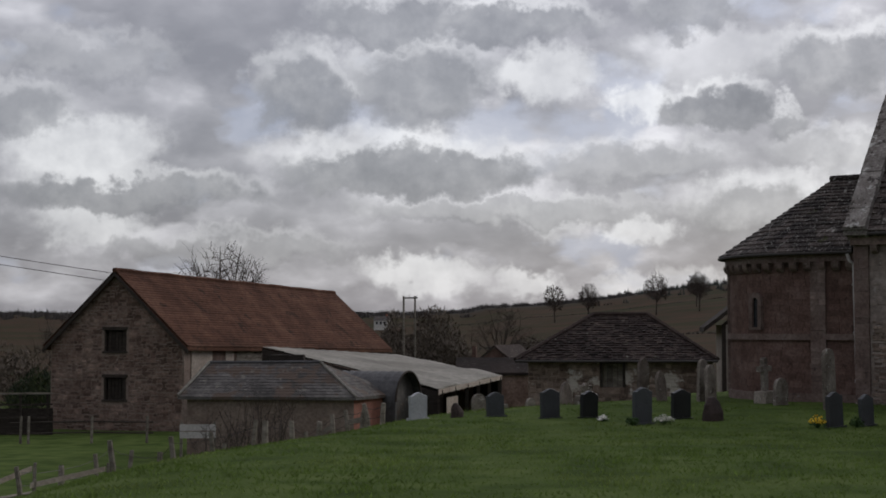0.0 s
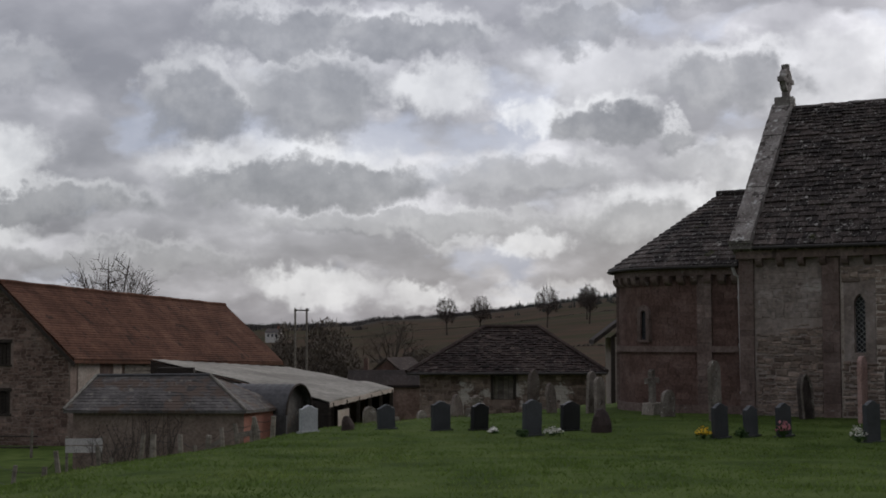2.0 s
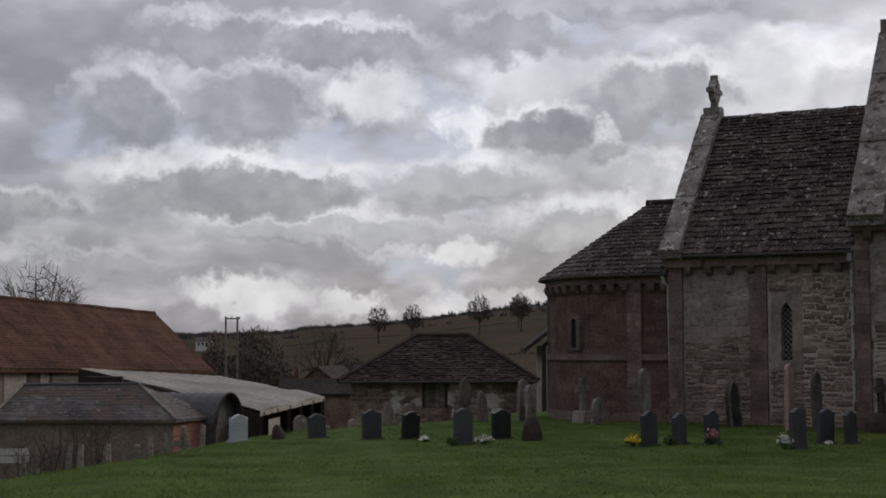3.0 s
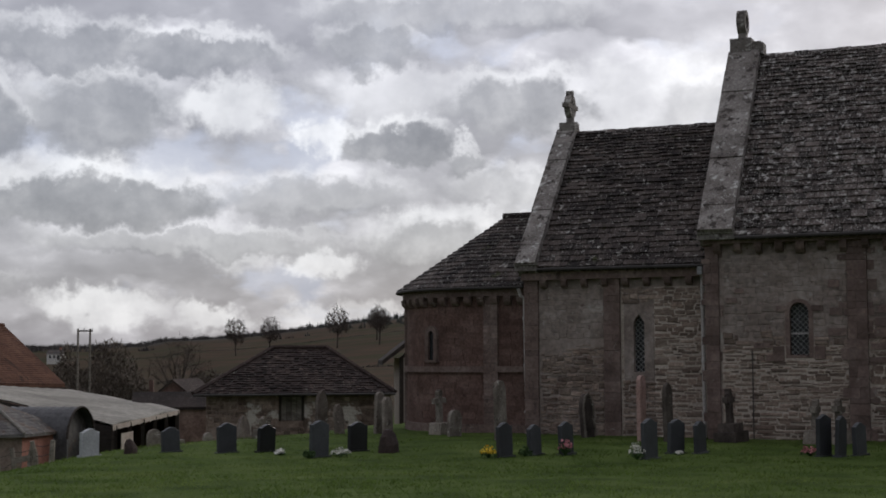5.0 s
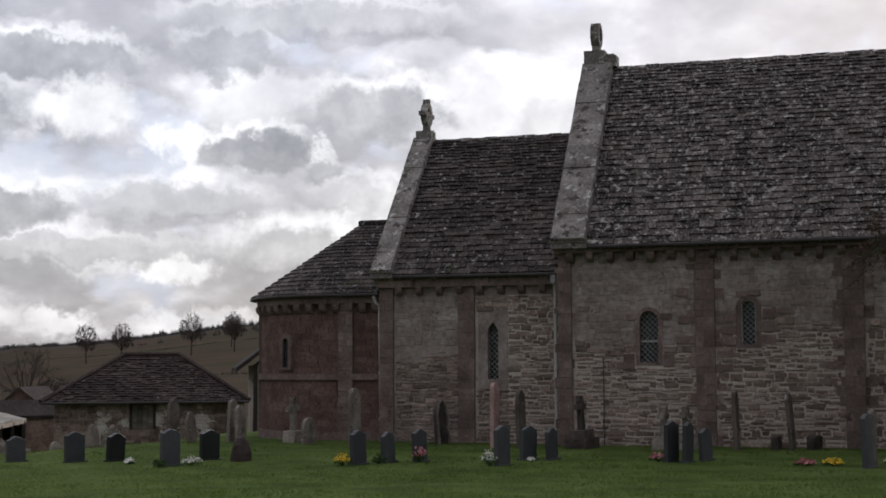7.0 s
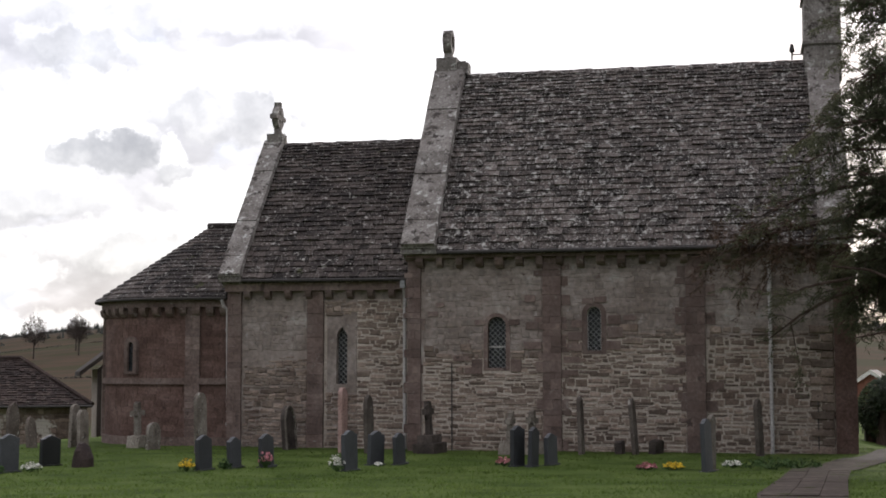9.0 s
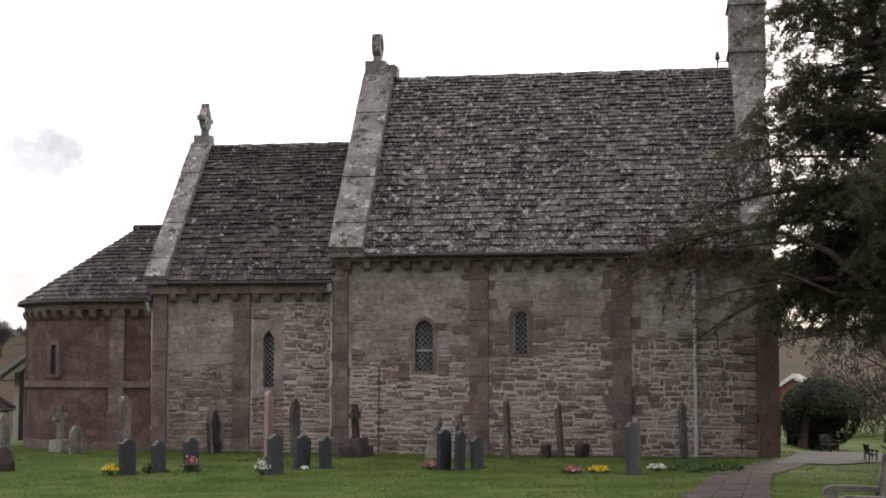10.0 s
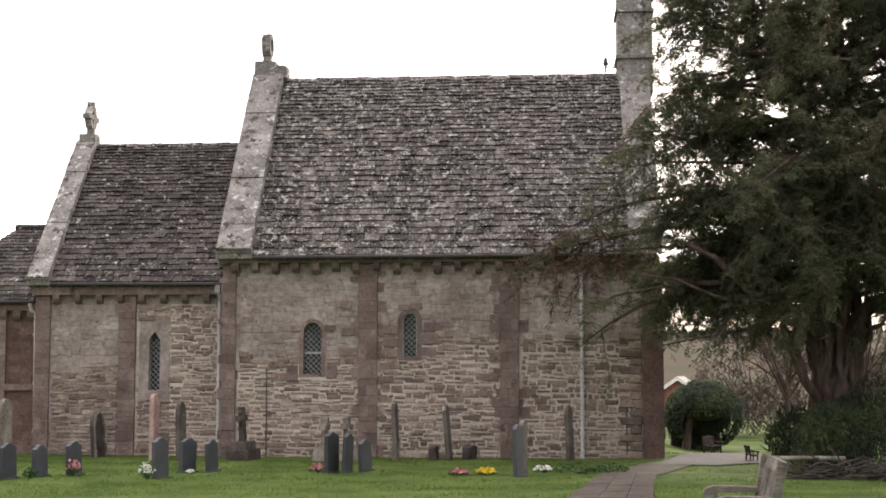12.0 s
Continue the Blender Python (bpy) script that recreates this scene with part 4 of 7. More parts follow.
shed = thing("slate_shed", (-10.55, 59.2, -3.5), "low shed with patched grey slate hipped roof", "shed", turn=1.5)
SL = 7.0
part("front_wall", Geo().box(0.1, SL - 0.1, 0.25, 0.6, -1, 2.25), "gablemortar", shed)
part("end_wall", Geo().prism([(SL - 0.1, 0.25, -1), (SL + 1.6, 4.2, -1), (SL + 1.6, 4.2, 2.2), (SL - 0.1, 0.25, 2.2)], (-0.35, 0.1, 0)), "brick", shed, "red painted brick end wall")
part("rear_wall", Geo().box(0.1, SL + 0.6, 3.9, 4.2, -1, 2.2), "barnstone", shed)
def shed_roof():
    e = [Vector((-0.25, 0, 2.3)), Vector((SL, 0, 2.24)), Vector((SL + 1.8, 4.4, 2.2)), Vector((-0.2, 4.6, 2.4))]
    r = [Vector((0.75, 2.1, 3.62)), Vector((5.4, 2.3, 3.62))]
    g = Geo().add([*e, *r, *[p - Vector((0, 0, 0.1)) for p in e]], [(0, 1, 5, 4), (1, 2, 5), (2, 3, 4, 5), (3, 0, 4), (6, 7, 1, 0), (7, 8, 2, 1), (8, 9, 3, 2), (9, 6, 0, 3)])
    part("roof", g, "slate", shed)
    rng = random.Random(6)
    t = Geo()
    for a, b, c, d in ((e[0], e[1], r[0], r[1]), (e[1], e[2], r[1], r[1])):
        nrm = (b - a).cross(c - a).normalized() * (1 if (b - a).cross(c - a).z > 0 else -1)
        n = 12
        for k in range(n):
            f, h = k / n, min(1, (k + 1.15) / n)
            p0, p1, q0, q1 = a.lerp(c, f), b.lerp(d, f), a.lerp(c, h), b.lerp(d, h)
            m = max(2, int((p1 - p0).length / 0.32))
            for s in range(m):
                u, w = s / m, (s + 0.97) / m
                l = nrm * (0.014 + rng.uniform(0, 0.014))
                t.add([p0.lerp(p1, u) + l, p0.lerp(p1, w) + l, q0.lerp(q1, w) + nrm * 0.008, q0.lerp(q1, u) + nrm * 0.008, p0.lerp(p1, u), p0.lerp(p1, w)], [(0, 1, 2, 3), (4, 5, 1, 0)])
    tagged(part("slate_covering", t, "slate", shed), kind="stuff")
    part("hip_flashing", Geo().tube([r[1] + Vector((0, 0, 0.05)), e[1] + Vector((0, 0, 0.06))], 0.06, 6), "corrugated", shed)
    part("hip_flashing", Geo().tube([r[0] + Vector((0, 0, 0.05)), e[0] + Vector((0, 0, 0.06))], 0.06, 6), "corrugated", shed)
    part("ridge", Geo().tube([r[0] + Vector((0, 0, 0.03)), r[1] + Vector((0, 0, 0.03))], 0.07, 6), "darksheet", shed)
    part("roof_box", Geo().box(3.2, 4.7, 2.5, 3.3, 3.3, 3.95), "timber", shed, "dark boarded vent box behind the ridge")


shed_roof()


def nissen():
    t = thing("curved_hut", (-1.5, 63.2, -3.2), "small hut with dark curved corrugated roof", "hut", turn=156)
    r, g = 1.28, Geo()
    n, m = 16, 28
    for k in range(m + 1):
        for j in range(n + 1):
            a = math.pi * j / n
            q = r + 0.02 * math.cos(k * math.pi)
            g.v.append((k * 5.5 / m, -q * math.cos(a), 1.62 + q * math.sin(a)))
    g.f = [(k * (n + 1) + j, (k + 1) * (n + 1) + j, (k + 1) * (n + 1) + j + 1, k * (n + 1) + j + 1) for k in range(m) for j in range(n)]
    part("curved_roof", g, "darksheet", t)
    part("side_wall", Geo().box(0, 5.5, -r - 0.02, -r + 0.1, -1, 1.62), "darksheet", t)
    part("side_wall", Geo().box(0, 5.5, r - 0.1, r + 0.02, -1, 1.62), "darksheet", t)
    part("end_panel", Geo().prism([(0.35, -r * math.cos(math.pi * j / 14) * 0.98, 1.62 + r * math.sin(math.pi * j / 14) * 0.98) for j in range(15)] + [(0.35, r * 0.98, -1), (0.35, -r * 0.98, -1)], (0.06, 0, 0)), "slate", t, "grey boarded end wall")
    rim = [(0.0, -r * math.cos(math.pi * j / 14), 1.62 + r * math.sin(math.pi * j / 14)) for j in range(15)]
    part("roof_rim", Geo().tube(rim, 0.05, 6), "timber", t)


nissen()


def open_shed():
    """A broad cattle shed: a low sheeted roof on posts, running back beside the barn."""
    t = thing("cattle_shed", (0, 0, -3.6), "open cattle shed with pale weathered sheet roof", "shed")
    A, B, C, D = Vector((-9.6, 77.0, 4.22)), Vector((-3.0, 92.0, 3.5)), Vector((3.15, 78.0, 2.66)), Vector((-0.2, 64.0, 2.5))
    n = 12
    for k in range(n):
        u, v = k / n, (k + 1.03) / n
        g = Geo()
        m = 14
        rows = []
        for f in (u, (u + v) / 2, v):
            p, q = D.lerp(C, f), A.lerp(B, f)
            rows.append([p.lerp(q, s / m) + Vector((0, 0, 0.05 * math.sin(s * 1.1 + k) * (1 - s / m) + 0.03 * (f == v))) for s in range(m + 1)])
        for r in rows:
            g.v += r
        for r in rows:
            g.v += [x - Vector((0, 0, 0.06)) for x in r]
        w = m + 1
        for s in range(m):
            for r in range(2):
                g.f.append((r * w + s, (r + 1) * w + s, (r + 1) * w + s + 1, r * w + s + 1))
                g.f.append(((r + 3) * w + s, (r + 3) * w + s + 1, (r + 4) * w + s + 1, (r + 4) * w + s))
        g.f += [(0, w, 4 * w, 3 * w), (w, 2 * w, 5 * w, 4 * w)]
        part("roof_sheet", g, "corrugated", t)
        part("fascia", Geo().prism([D.lerp(C, u) + Vector((0, -0.08, -0.02)), D.lerp(C, v - 0.003) + Vector((0, -0.08, -0.02)), D.lerp(C, v - 0.003) + Vector((0, -0.08, -0.22)), D.lerp(C, u) + Vector((0, -0.08, -0.26))], (0, 0.05, 0)), "whitewash", t)
    for k in range(6):
        p = D.lerp(C, 0.03 + k * 0.185)
        part("post", Geo().box(p.x - 0.09, p.x + 0.09, p.y + 0.1, p.y + 0.28, -0.5, p.z - 0.08), "timber", t)
    part("side_wall", Geo().prism([(A.x, A.y, -1), (D.x - 0.05, D.y + 0.1, -1), (D.x - 0.05, D.y + 0.1, D.z - 0.12), (A.x, A.y, A.z - 0.1)], (0.12, 0.06, 0)), "timber", t, "dark boarded side wall")
    part("back_wall", Geo().prism([(B.x, B.y, -1), (C.x, C.y, -1), (C.x, C.y, C.z - 0.1), (B.x, B.y, B.z - 0.1)], (-0.1, -0.1, 0)), "timber", t)
    part("door_panel", Geo().prism([(0.15, 64.4, 0.6), (0.65, 66.5, 0.6), (0.65, 66.5, 2.1), (0.15, 64.4, 2.1)], (0.03, 0.02, 0)), "whitewash", t, "pale painted door")


open_shed()

lodge = thing("hipped_outhouse", (3.15, 57.2, -0.9), "low stone outhouse with hipped brown pantile roof", "outbuilding", turn=-4)
lw = Geo()
for a, b, z0, z1 in ((0.2, 3.05, -2.4, 1.3), (3.05, 3.95, -2.4, 0.15), (3.05, 3.95, 1.1, 1.3), (3.95, 7.4, -2.4, 1.3)):
    lw.box(a, b, 0, 0.45, z0, z1)
lodge_wall = part("wall", lw, "lodgestone", lodge, "uneven rubble wall with lime patches")
part("rear_wall", Geo().box(0.2, 7.4, 5.5, 5.9, -2.4, 1.3), "barnstone", lodge)
part("end_wall", Geo().box(0.2, 0.6, 0.453, 5.497, -2.4, 1.3), "barnstone", lodge)
part("end_wall", Geo().box(7.0, 7.4, 0.453, 5.497, -2.4, 1.3), "barnstone", lodge)
lwin = part("window", Geo().box(3.05, 3.95, 0.3, 0.33, 0.15, 1.1), "slate", lodge, "grey boarded shutter in dark frame")
part("frame", Geo().box(3.0, 3.1, -0.03, 0.2, 0.15, 1.12).box(3.9, 4.0, -0.03, 0.2, 0.15, 1.12).box(2.95, 4.05, -0.05, 0.2, 1.1, 1.24), "timber", lwin)
for k in range(4):
    part("board", Geo().box(3.12 + k * 0.2, 3.3 + k * 0.2, 0.25, 0.28, 0.16, 1.08), "greywood", lwin)
LE = [Vector((-0.3, -0.35, 1.2)), Vector((7.55, -0.35, 1.2)), Vector((7.55, 6.3, 1.2)), Vector((-0.3, 6.3, 1.2))]
LR = [Vector((2.85, 3, 2.96)), Vector((5.1, 3, 2.96))]
lodge_roof = part("roof", Geo().add([*LE, *LR], [(0, 1, 5, 4), (1, 2, 5), (2, 3, 4, 5), (3, 0, 4)]), "pantile", lodge)
part("hip_tiles", Geo().tube([LE[1] + Vector((0, 0, 0.05)), LR[1] + Vector((0, 0, 0.08)), LR[0] + Vector((0, 0, 0.08)), LE[0] + Vector((0, 0, 0.05))], 0.1, 6), "pantile", lodge)
part("gutter", Geo().tube([LE[0] + Vector((0, -0.06, -0.02)), LE[1] + Vector((0, -0.06, -0.02))], 0.05, 6), "darkiron", lodge)

yard = thing("yard_building", (0.9, 81.0, -3.6), "low stone byre with brown tile roof behind", "outbuilding", turn=-2)
part("wall", Geo().box(0, 4.6, 0, 0.4, -2, 2.7), "barnstone", yard)
part("roof", Geo().prism([(-0.2, -0.2, 2.7), (-0.2, 2.0, 3.5), (-0.2, 2.0, 3.35), (-0.2, -0.2, 2.55)], (5.0, 0, 0)), "pantile", yard)

small = thing("small_gabled_shed", (2.35, 90.0, -3.9), "small brick shed with gabled tile roof", "shed", turn=-12)
part("gable", Geo().prism([(0, 0, -2), (1.9, 0, -2), (1.9, 0, 3.55), (0.95, 0, 4.3), (0, 0, 3.55)], (0, 0.25, 0)), "redstone", small)
part("roof", Geo().prism([(0.85, -0.15, 4.42), (1.95, -0.15, 3.5), (1.95, -0.15, 3.38), (0.85, -0.15, 4.28)], (0.9, 4.5, 0)), "pantile", small)
part("roof_edge", Geo().prism([(0.85, -0.18, 4.42), (-0.2, -0.18, 3.5), (-0.2, -0.18, 3.38), (0.85, -0.18, 4.28)], (0, 0.3, 0)), "timber", small)
part("chimney", Geo().box(-0.85, -0.6, 1.5, 1.8, 0.0, 4.35), "redstone", small)

timber_house = thing("timbered_house", (11.9, 62.0, -1.5), "black and white timbered gable under a dark roof", "house", turn=-8)
part("wall", Geo().box(0, 4.5, 0, 5, -2, 3.2), "whitewash", timber_house)
part("roof", Geo().prism([(-0.75, -0.6, 3.1), (2.25, -0.6, 5.4), (2.25, -0.6, 5.2), (-0.75, -0.6, 2.9)], (0, 6, 0)), "timber", timber_house)
part("roof_slope", Geo().prism([(5.25, -0.6, 3.1), (2.25, -0.6, 5.4), (2.25, -0.6, 5.2), (5.25, -0.6, 2.9)], (0, 6, 0)), "timber", timber_house)
part("gable_infill", Geo().prism([(0, 0, 3.2), (4.5, 0, 3.2), (2.25, 0, 5.1)], (0, 0.2, 0)), "timber", timber_house)
for x in (0, 0.9, 1.8):
    part("timber_post", Geo().box(x, x + 0.18, -0.06, -0.003, -1, 3.2), "timber", timber_house)


# power poles, wires
def power_poles():
    t = thing("power_poles", (-2.55, 110, -5.0), "twin wooden power poles with crossbar", "utility pole")
    for x in (-0.43, 0.43):
        part("pole", Geo().tube([(x, 0, -1), (x, 0, 9.0)], [0.10, 0.075], 8), "greywood", t)
    part("crossbar", Geo().box(-0.5, 0.62, -0.05, 0.05, 8.8, 8.9), "timber", t)
    for x in (-0.46, 0.0, 0.58):
        part("insulator", Geo().tube([(x, 0, 8.88), (x, 0, 9.05)], [0.04, 0.025], 6), "greyhs", t)
    part("transformer", Geo().box(0.2, 0.65, -0.45, -0.1, 2.9, 3.7), "slate", t)


power_poles()
for k, z in enumerate((6.55, 6.05)):
    w = tagged(part("power_wire", Geo().tube([(-56 + 42 * f, 82 + 7 * f, z + 5.1 - 7.6 * f - 0.5 * math.sin(math.pi * f)) for f in (q / 10 for q in range(11))], 0.02, 4), "darkiron"), "thin dark overhead power wire", "wire", "overhead wires")

# ---- fence along the slope ----
def fence():
    t = thing("field_fence", (0, 0, 0), "broken field fence of leaning grey posts", "fence")
    rng = random.Random(4)
    line = [(-16.1, 38, 1.1), (-14.65, 43, 1.0), (-13.3, 45, 1.1), (-12.7, 46, 1.7), (-12.2, 44, 1.1), (-11.05, 44, 1.1), (-10.4, 43, 1.3), (-8.9, 42, 1.3), (-7.5, 42, 1.35), (-7.0, 41.5, 1.2), (-5.9, 41, 1.4), (-5.3, 41, 0.95), (-4.9, 41, 1.3),
            (-4.3, 40.5, 1.15), (-3.7, 40.2, 1.1), (-3.2, 40, 1.05), (-2.9, 39.8, 0.95), (-2.4, 39.6, 0.85)]
    tops = []
    for k, (az, d, h) in enumerate(line):
        x, y = d * math.sin(radians(az)), d * math.cos(radians(az))
        z = height(x, y)
        h *= rng.uniform(0.85, 1.08) * (0.78 if k > 9 else 1.0)
        lx, ly = rng.uniform(-0.18, 0.18), rng.uniform(-0.1, 0.1)
        r = rng.uniform(0.065, 0.1)
        part("post", Geo().tube([(x, y, z - 0.4), (x + lx * 0.4, y + ly * 0.4, z + h * 0.5), (x + lx, y + ly, z + h)], [r, r, r * 0.85], 7, 0.08), "greywood", t)
        tops.append(Vector((x + lx * 0.8, y + ly * 0.8, z + h * 0.85)))
    for f in (1.0, 0.6):
        for a, b in zip(tops, tops[1:]):
            za, zb = height(a.x, a.y), height(b.x, b.y)
            p, q = Vector((a.x, a.y, za + (a.z - za) * f)), Vector((b.x, b.y, zb + (b.z - zb) * f))
            part("wire", Geo().tube([p, p.lerp(q, 0.5) - Vector((0, 0, 0.05)), q], 0.008, 4), "darkiron", t)
    for (xa, ya, za), (xb, yb, zb) in (((-10.5, 37.1, 0.4), (-9.0, 38.7, 0.5)), ((-12.0, 38.4, 0.45), (-11.2, 39.6, 0.75))):
        a, b = Vector((xa, ya, height(xa, ya) + za)), Vector((xb, yb, height(xb, yb) + zb))
        up = Vector((0, 0, 0.14))
        part("fallen_rail", Geo().prism([a, b, b + up, a + up], (0.02, 0.09, 0)), "whitewash", t)
        for q in (a, b):
            part("stake", Geo().tube([(q.x + 0.05, q.y + 0.14, q.z - 0.9), (q.x + 0.08, q.y + 0.14, q.z + 0.22)], [0.06, 0.05], 6, 0.08), "greywood", t)
    for k in (11, 12, 14):
        a, b = tops[k], tops[k + 1]
        part("rail", Geo().prism([a - Vector((0, 0.05, 0.3)), b - Vector((0, 0.05, 0.28)), b - Vector((0, 0.05, 0.14)), a - Vector((0, 0.05, 0.16))], (0, 0.03, 0)), "greywood", t)


fence()


def plank(p, q, w, mat, label):
    """A board lying on the slope from p to q."""
    a, b = Vector((*p, height(*p) + 0.08)), Vector((*q, height(*q) + 0.12))
    s = (b - a).cross(Vector((0, 0, 1))).normalized() * w
    g = Geo().prism([a - s, b - s, b + s, a + s], (0, 0, 0.07))
    tagged(part("loose_board", g, mat), label, "board")


plank((-12.4, 38.6), (-11.2, 40.2), 0.16, "greywood", "short bleached board lying in the grass")
gate = thing("white_rail", (-9.95, 55.0, height(-9.5, 55)), "pale boarded hurdle by the barn corner", "hurdle", turn=4)
part("board", Geo().box(0, 1.35, 0, 0.04, 1.38, 1.62), "pipe", gate)
part("board", Geo().box(0, 1.35, 0, 0.04, 1.1, 1.34), "pipe", gate)
for x in (0.05, 1.3):
    part("post", Geo().box(x - 0.05, x + 0.05, 0.043, 0.14, -0.3, 1.7), "greywood", gate)
prop = tagged(part("leaning_post", Geo().tube([(-7.65, 49.0, height(-7.65, 49) - 0.2), (-7.35, 49.1, height(-7.35, 49.1) + 1.1)], [0.09, 0.07], 7), "greywood"), "pale split post leaning by the fence", "post")
yard_fence = thing("yard_rails", (-23.5, 71.5, height(-21, 72)), "weathered rail fence and gate beside the barn", "fence", turn=8)
for k in range(4):
    part("post", Geo().box(k * 1.3, k * 1.3 + 0.1, 0, 0.1, -0.4, 2.05), "timber", yard_fence)
for z in (2.0, 1.45, 0.8):
    part("rail", Geo().box(-0.3, 4.2, -0.05, -0.003, z, z + 0.09), "greywood" if z > 1.9 else "timber", yard_fence)
part("board_panel", Geo().box(-0.3, 4.2, 0.2, 0.3, -0.4, 1.3), "timber", yard_fence)
low_fence = thing("paddock_rail", (-19.3, 66.5, height(-17, 66.5)), "low post and rail fence before the barn", "fence", turn=4)
for x in (0, 0.35, 3.2, 5.7):
    part("post", Geo().tube([(x, 0, -0.3), (x + 0.03, 0, 1.25)], 0.07, 6), "greywood", low_fence)
for z in (0.45, 0.95):
    part("rail", Geo().tube([(-0.5, 0, z), (3.0, 0.02, z + 0.05), (6.0, 0, z)], 0.04, 5), "timber", low_fence)


# ---- graves ----
def slab_geo(w, h, th, head, d=0.3):
    """An upright slab with a shaped head, its face towards -y."""
    if head == "round":
        top = [(-w / 2 * math.cos(math.pi * k / 10), h - w * 0.5 + w * 0.5 * math.sin(math.pi * k / 10)) for k in range(11)]
    elif head == "ogee":
        top = [(-w / 2, h - 0.09), (-w * 0.34, h - 0.075), (-w * 0.2, h - 0.03), (0, h), (w * 0.2, h - 0.03), (w * 0.34, h - 0.075), (w / 2, h - 0.09)]
    elif head == "gothic":
        top = [(-w / 2, h - w * 0.8), (-w * 0.44, h - w * 0.5), (-w * 0.28, h - w * 0.2), (0, h), (w * 0.28, h - w * 0.2), (w * 0.44, h - w * 0.5), (w / 2, h - w * 0.8)]
    else:
        top = [(-w / 2, h - 0.06), (-w * 0.1, h - 0.005), (w * 0.15, h), (w / 2, h - 0.03)]
    loop = [(-w / 2, -d)] + top + [(w / 2, -d)]
    bev = 0.012
    g = Geo()
    n = len(loop)
    c = Vector((0, 0, h / 2))
    f0 = [Vector((x * (1 - 2 * bev / w), -th / 2, z - bev * (z > 0))) for x, z in loop]
    f1 = [Vector((x, -th / 2 + bev, z)) for x, z in loop]
    b1 = [Vector((x, th / 2, z)) for x, z in loop]
    g.add(f0 + f1 + b1, [tuple(range(n)), tuple(reversed(range(2 * n, 3 * n)))] + [(a * n + k, (a + 1) * n + k, (a + 1) * n + (k + 1) % n, a * n + (k + 1) % n) for a in (0, 1) for k in range(n)])
    return g


FACE = 40.0
LABELS = {"slatehs": "dark grey polished granite headstone with shaped top", "blackhs": "black polished granite headstone in the grass", "greyhs": "pale grey granite headstone in the grass", "oldhs": "weathered lichened upright headstone"}


def headstone(x, y, w, h, kind, rng):
    mat = kind
    lean = rng.uniform(-2.5, 2.5)
    if kind == "rough":
        t = thing("boulder_headstone", (x, y, height(x, y)), "rough brown boulder headstone", "headstone", turn=FACE)
        g = Geo().tube([(0, 0, -0.15), (0.02, 0, h * 0.35), (-0.03, 0, h * 0.75), (-0.05, 0, h)], [w * 0.52, w * 0.5, w * 0.36, w * 0.16], 9, 0.12)
        g.v = [(a, b * 0.6, c) for a, b, c in g.v]
        part("stone", g, "brownhs", t)
        return
    t = thing("headstone", (x, y, height(x, y)), LABELS[mat], "headstone", "modern headstones")
    t.matrix_world = pose(x, y, height(x, y), lean * 0.6, lean, FACE + rng.uniform(-6, 6))
    part("slab", slab_geo(w, h, 0.095, "ogee"), mat, t)
    part("plinth", Geo().box(-w / 2 - 0.03, w / 2 + 0.03, -0.1, 0.1, -0.2, 0.03), mat, t)


MODERN = [
    (-0.62, 36.04, 0.54, 0.66, "greyhs"), (0.33, 36.02, 0.38, 0.36, "rough"), (1.30, 36.00, 0.50, 0.61, "slatehs"), (2.58, 35.05, 0.56, 0.72, "slatehs"), (3.51, 35.03, 0.56, 0.66, "blackhs"),
    (4.47, 32.67, 0.57, 0.82, "slatehs"), (5.68, 34.77, 0.59, 0.71, "blackhs"), (6.31, 34.08, 0.60, 0.55, "rough"), (8.51, 31.61, 0.58, 0.78, "slatehs"),
    (9.35, 32.12, 0.50, 0.70, "slatehs"), (10.13, 32.19, 0.54, 0.76, "slatehs"), (11.37, 30.09, 0.56, 0.89, "slatehs"), (12.74, 32.03, 0.58, 0.80, "slatehs"),
    (13.33, 31.97, 0.56, 0.75, "slatehs"), (15.46, 30.01, 0.56, 0.94, "slatehs"), (15.77, 29.84, 0.58, 0.91, "slatehs"), (16.48, 30.27, 0.60, 0.75, "slatehs"), (18.21, 26.41, 0.50, 1.14, "slatehs"), (18.62, 26.85, 0.34, 1.22, "oldhs")]
rng = random.Random(12)
for row in MODERN:
    headstone(*row, rng)


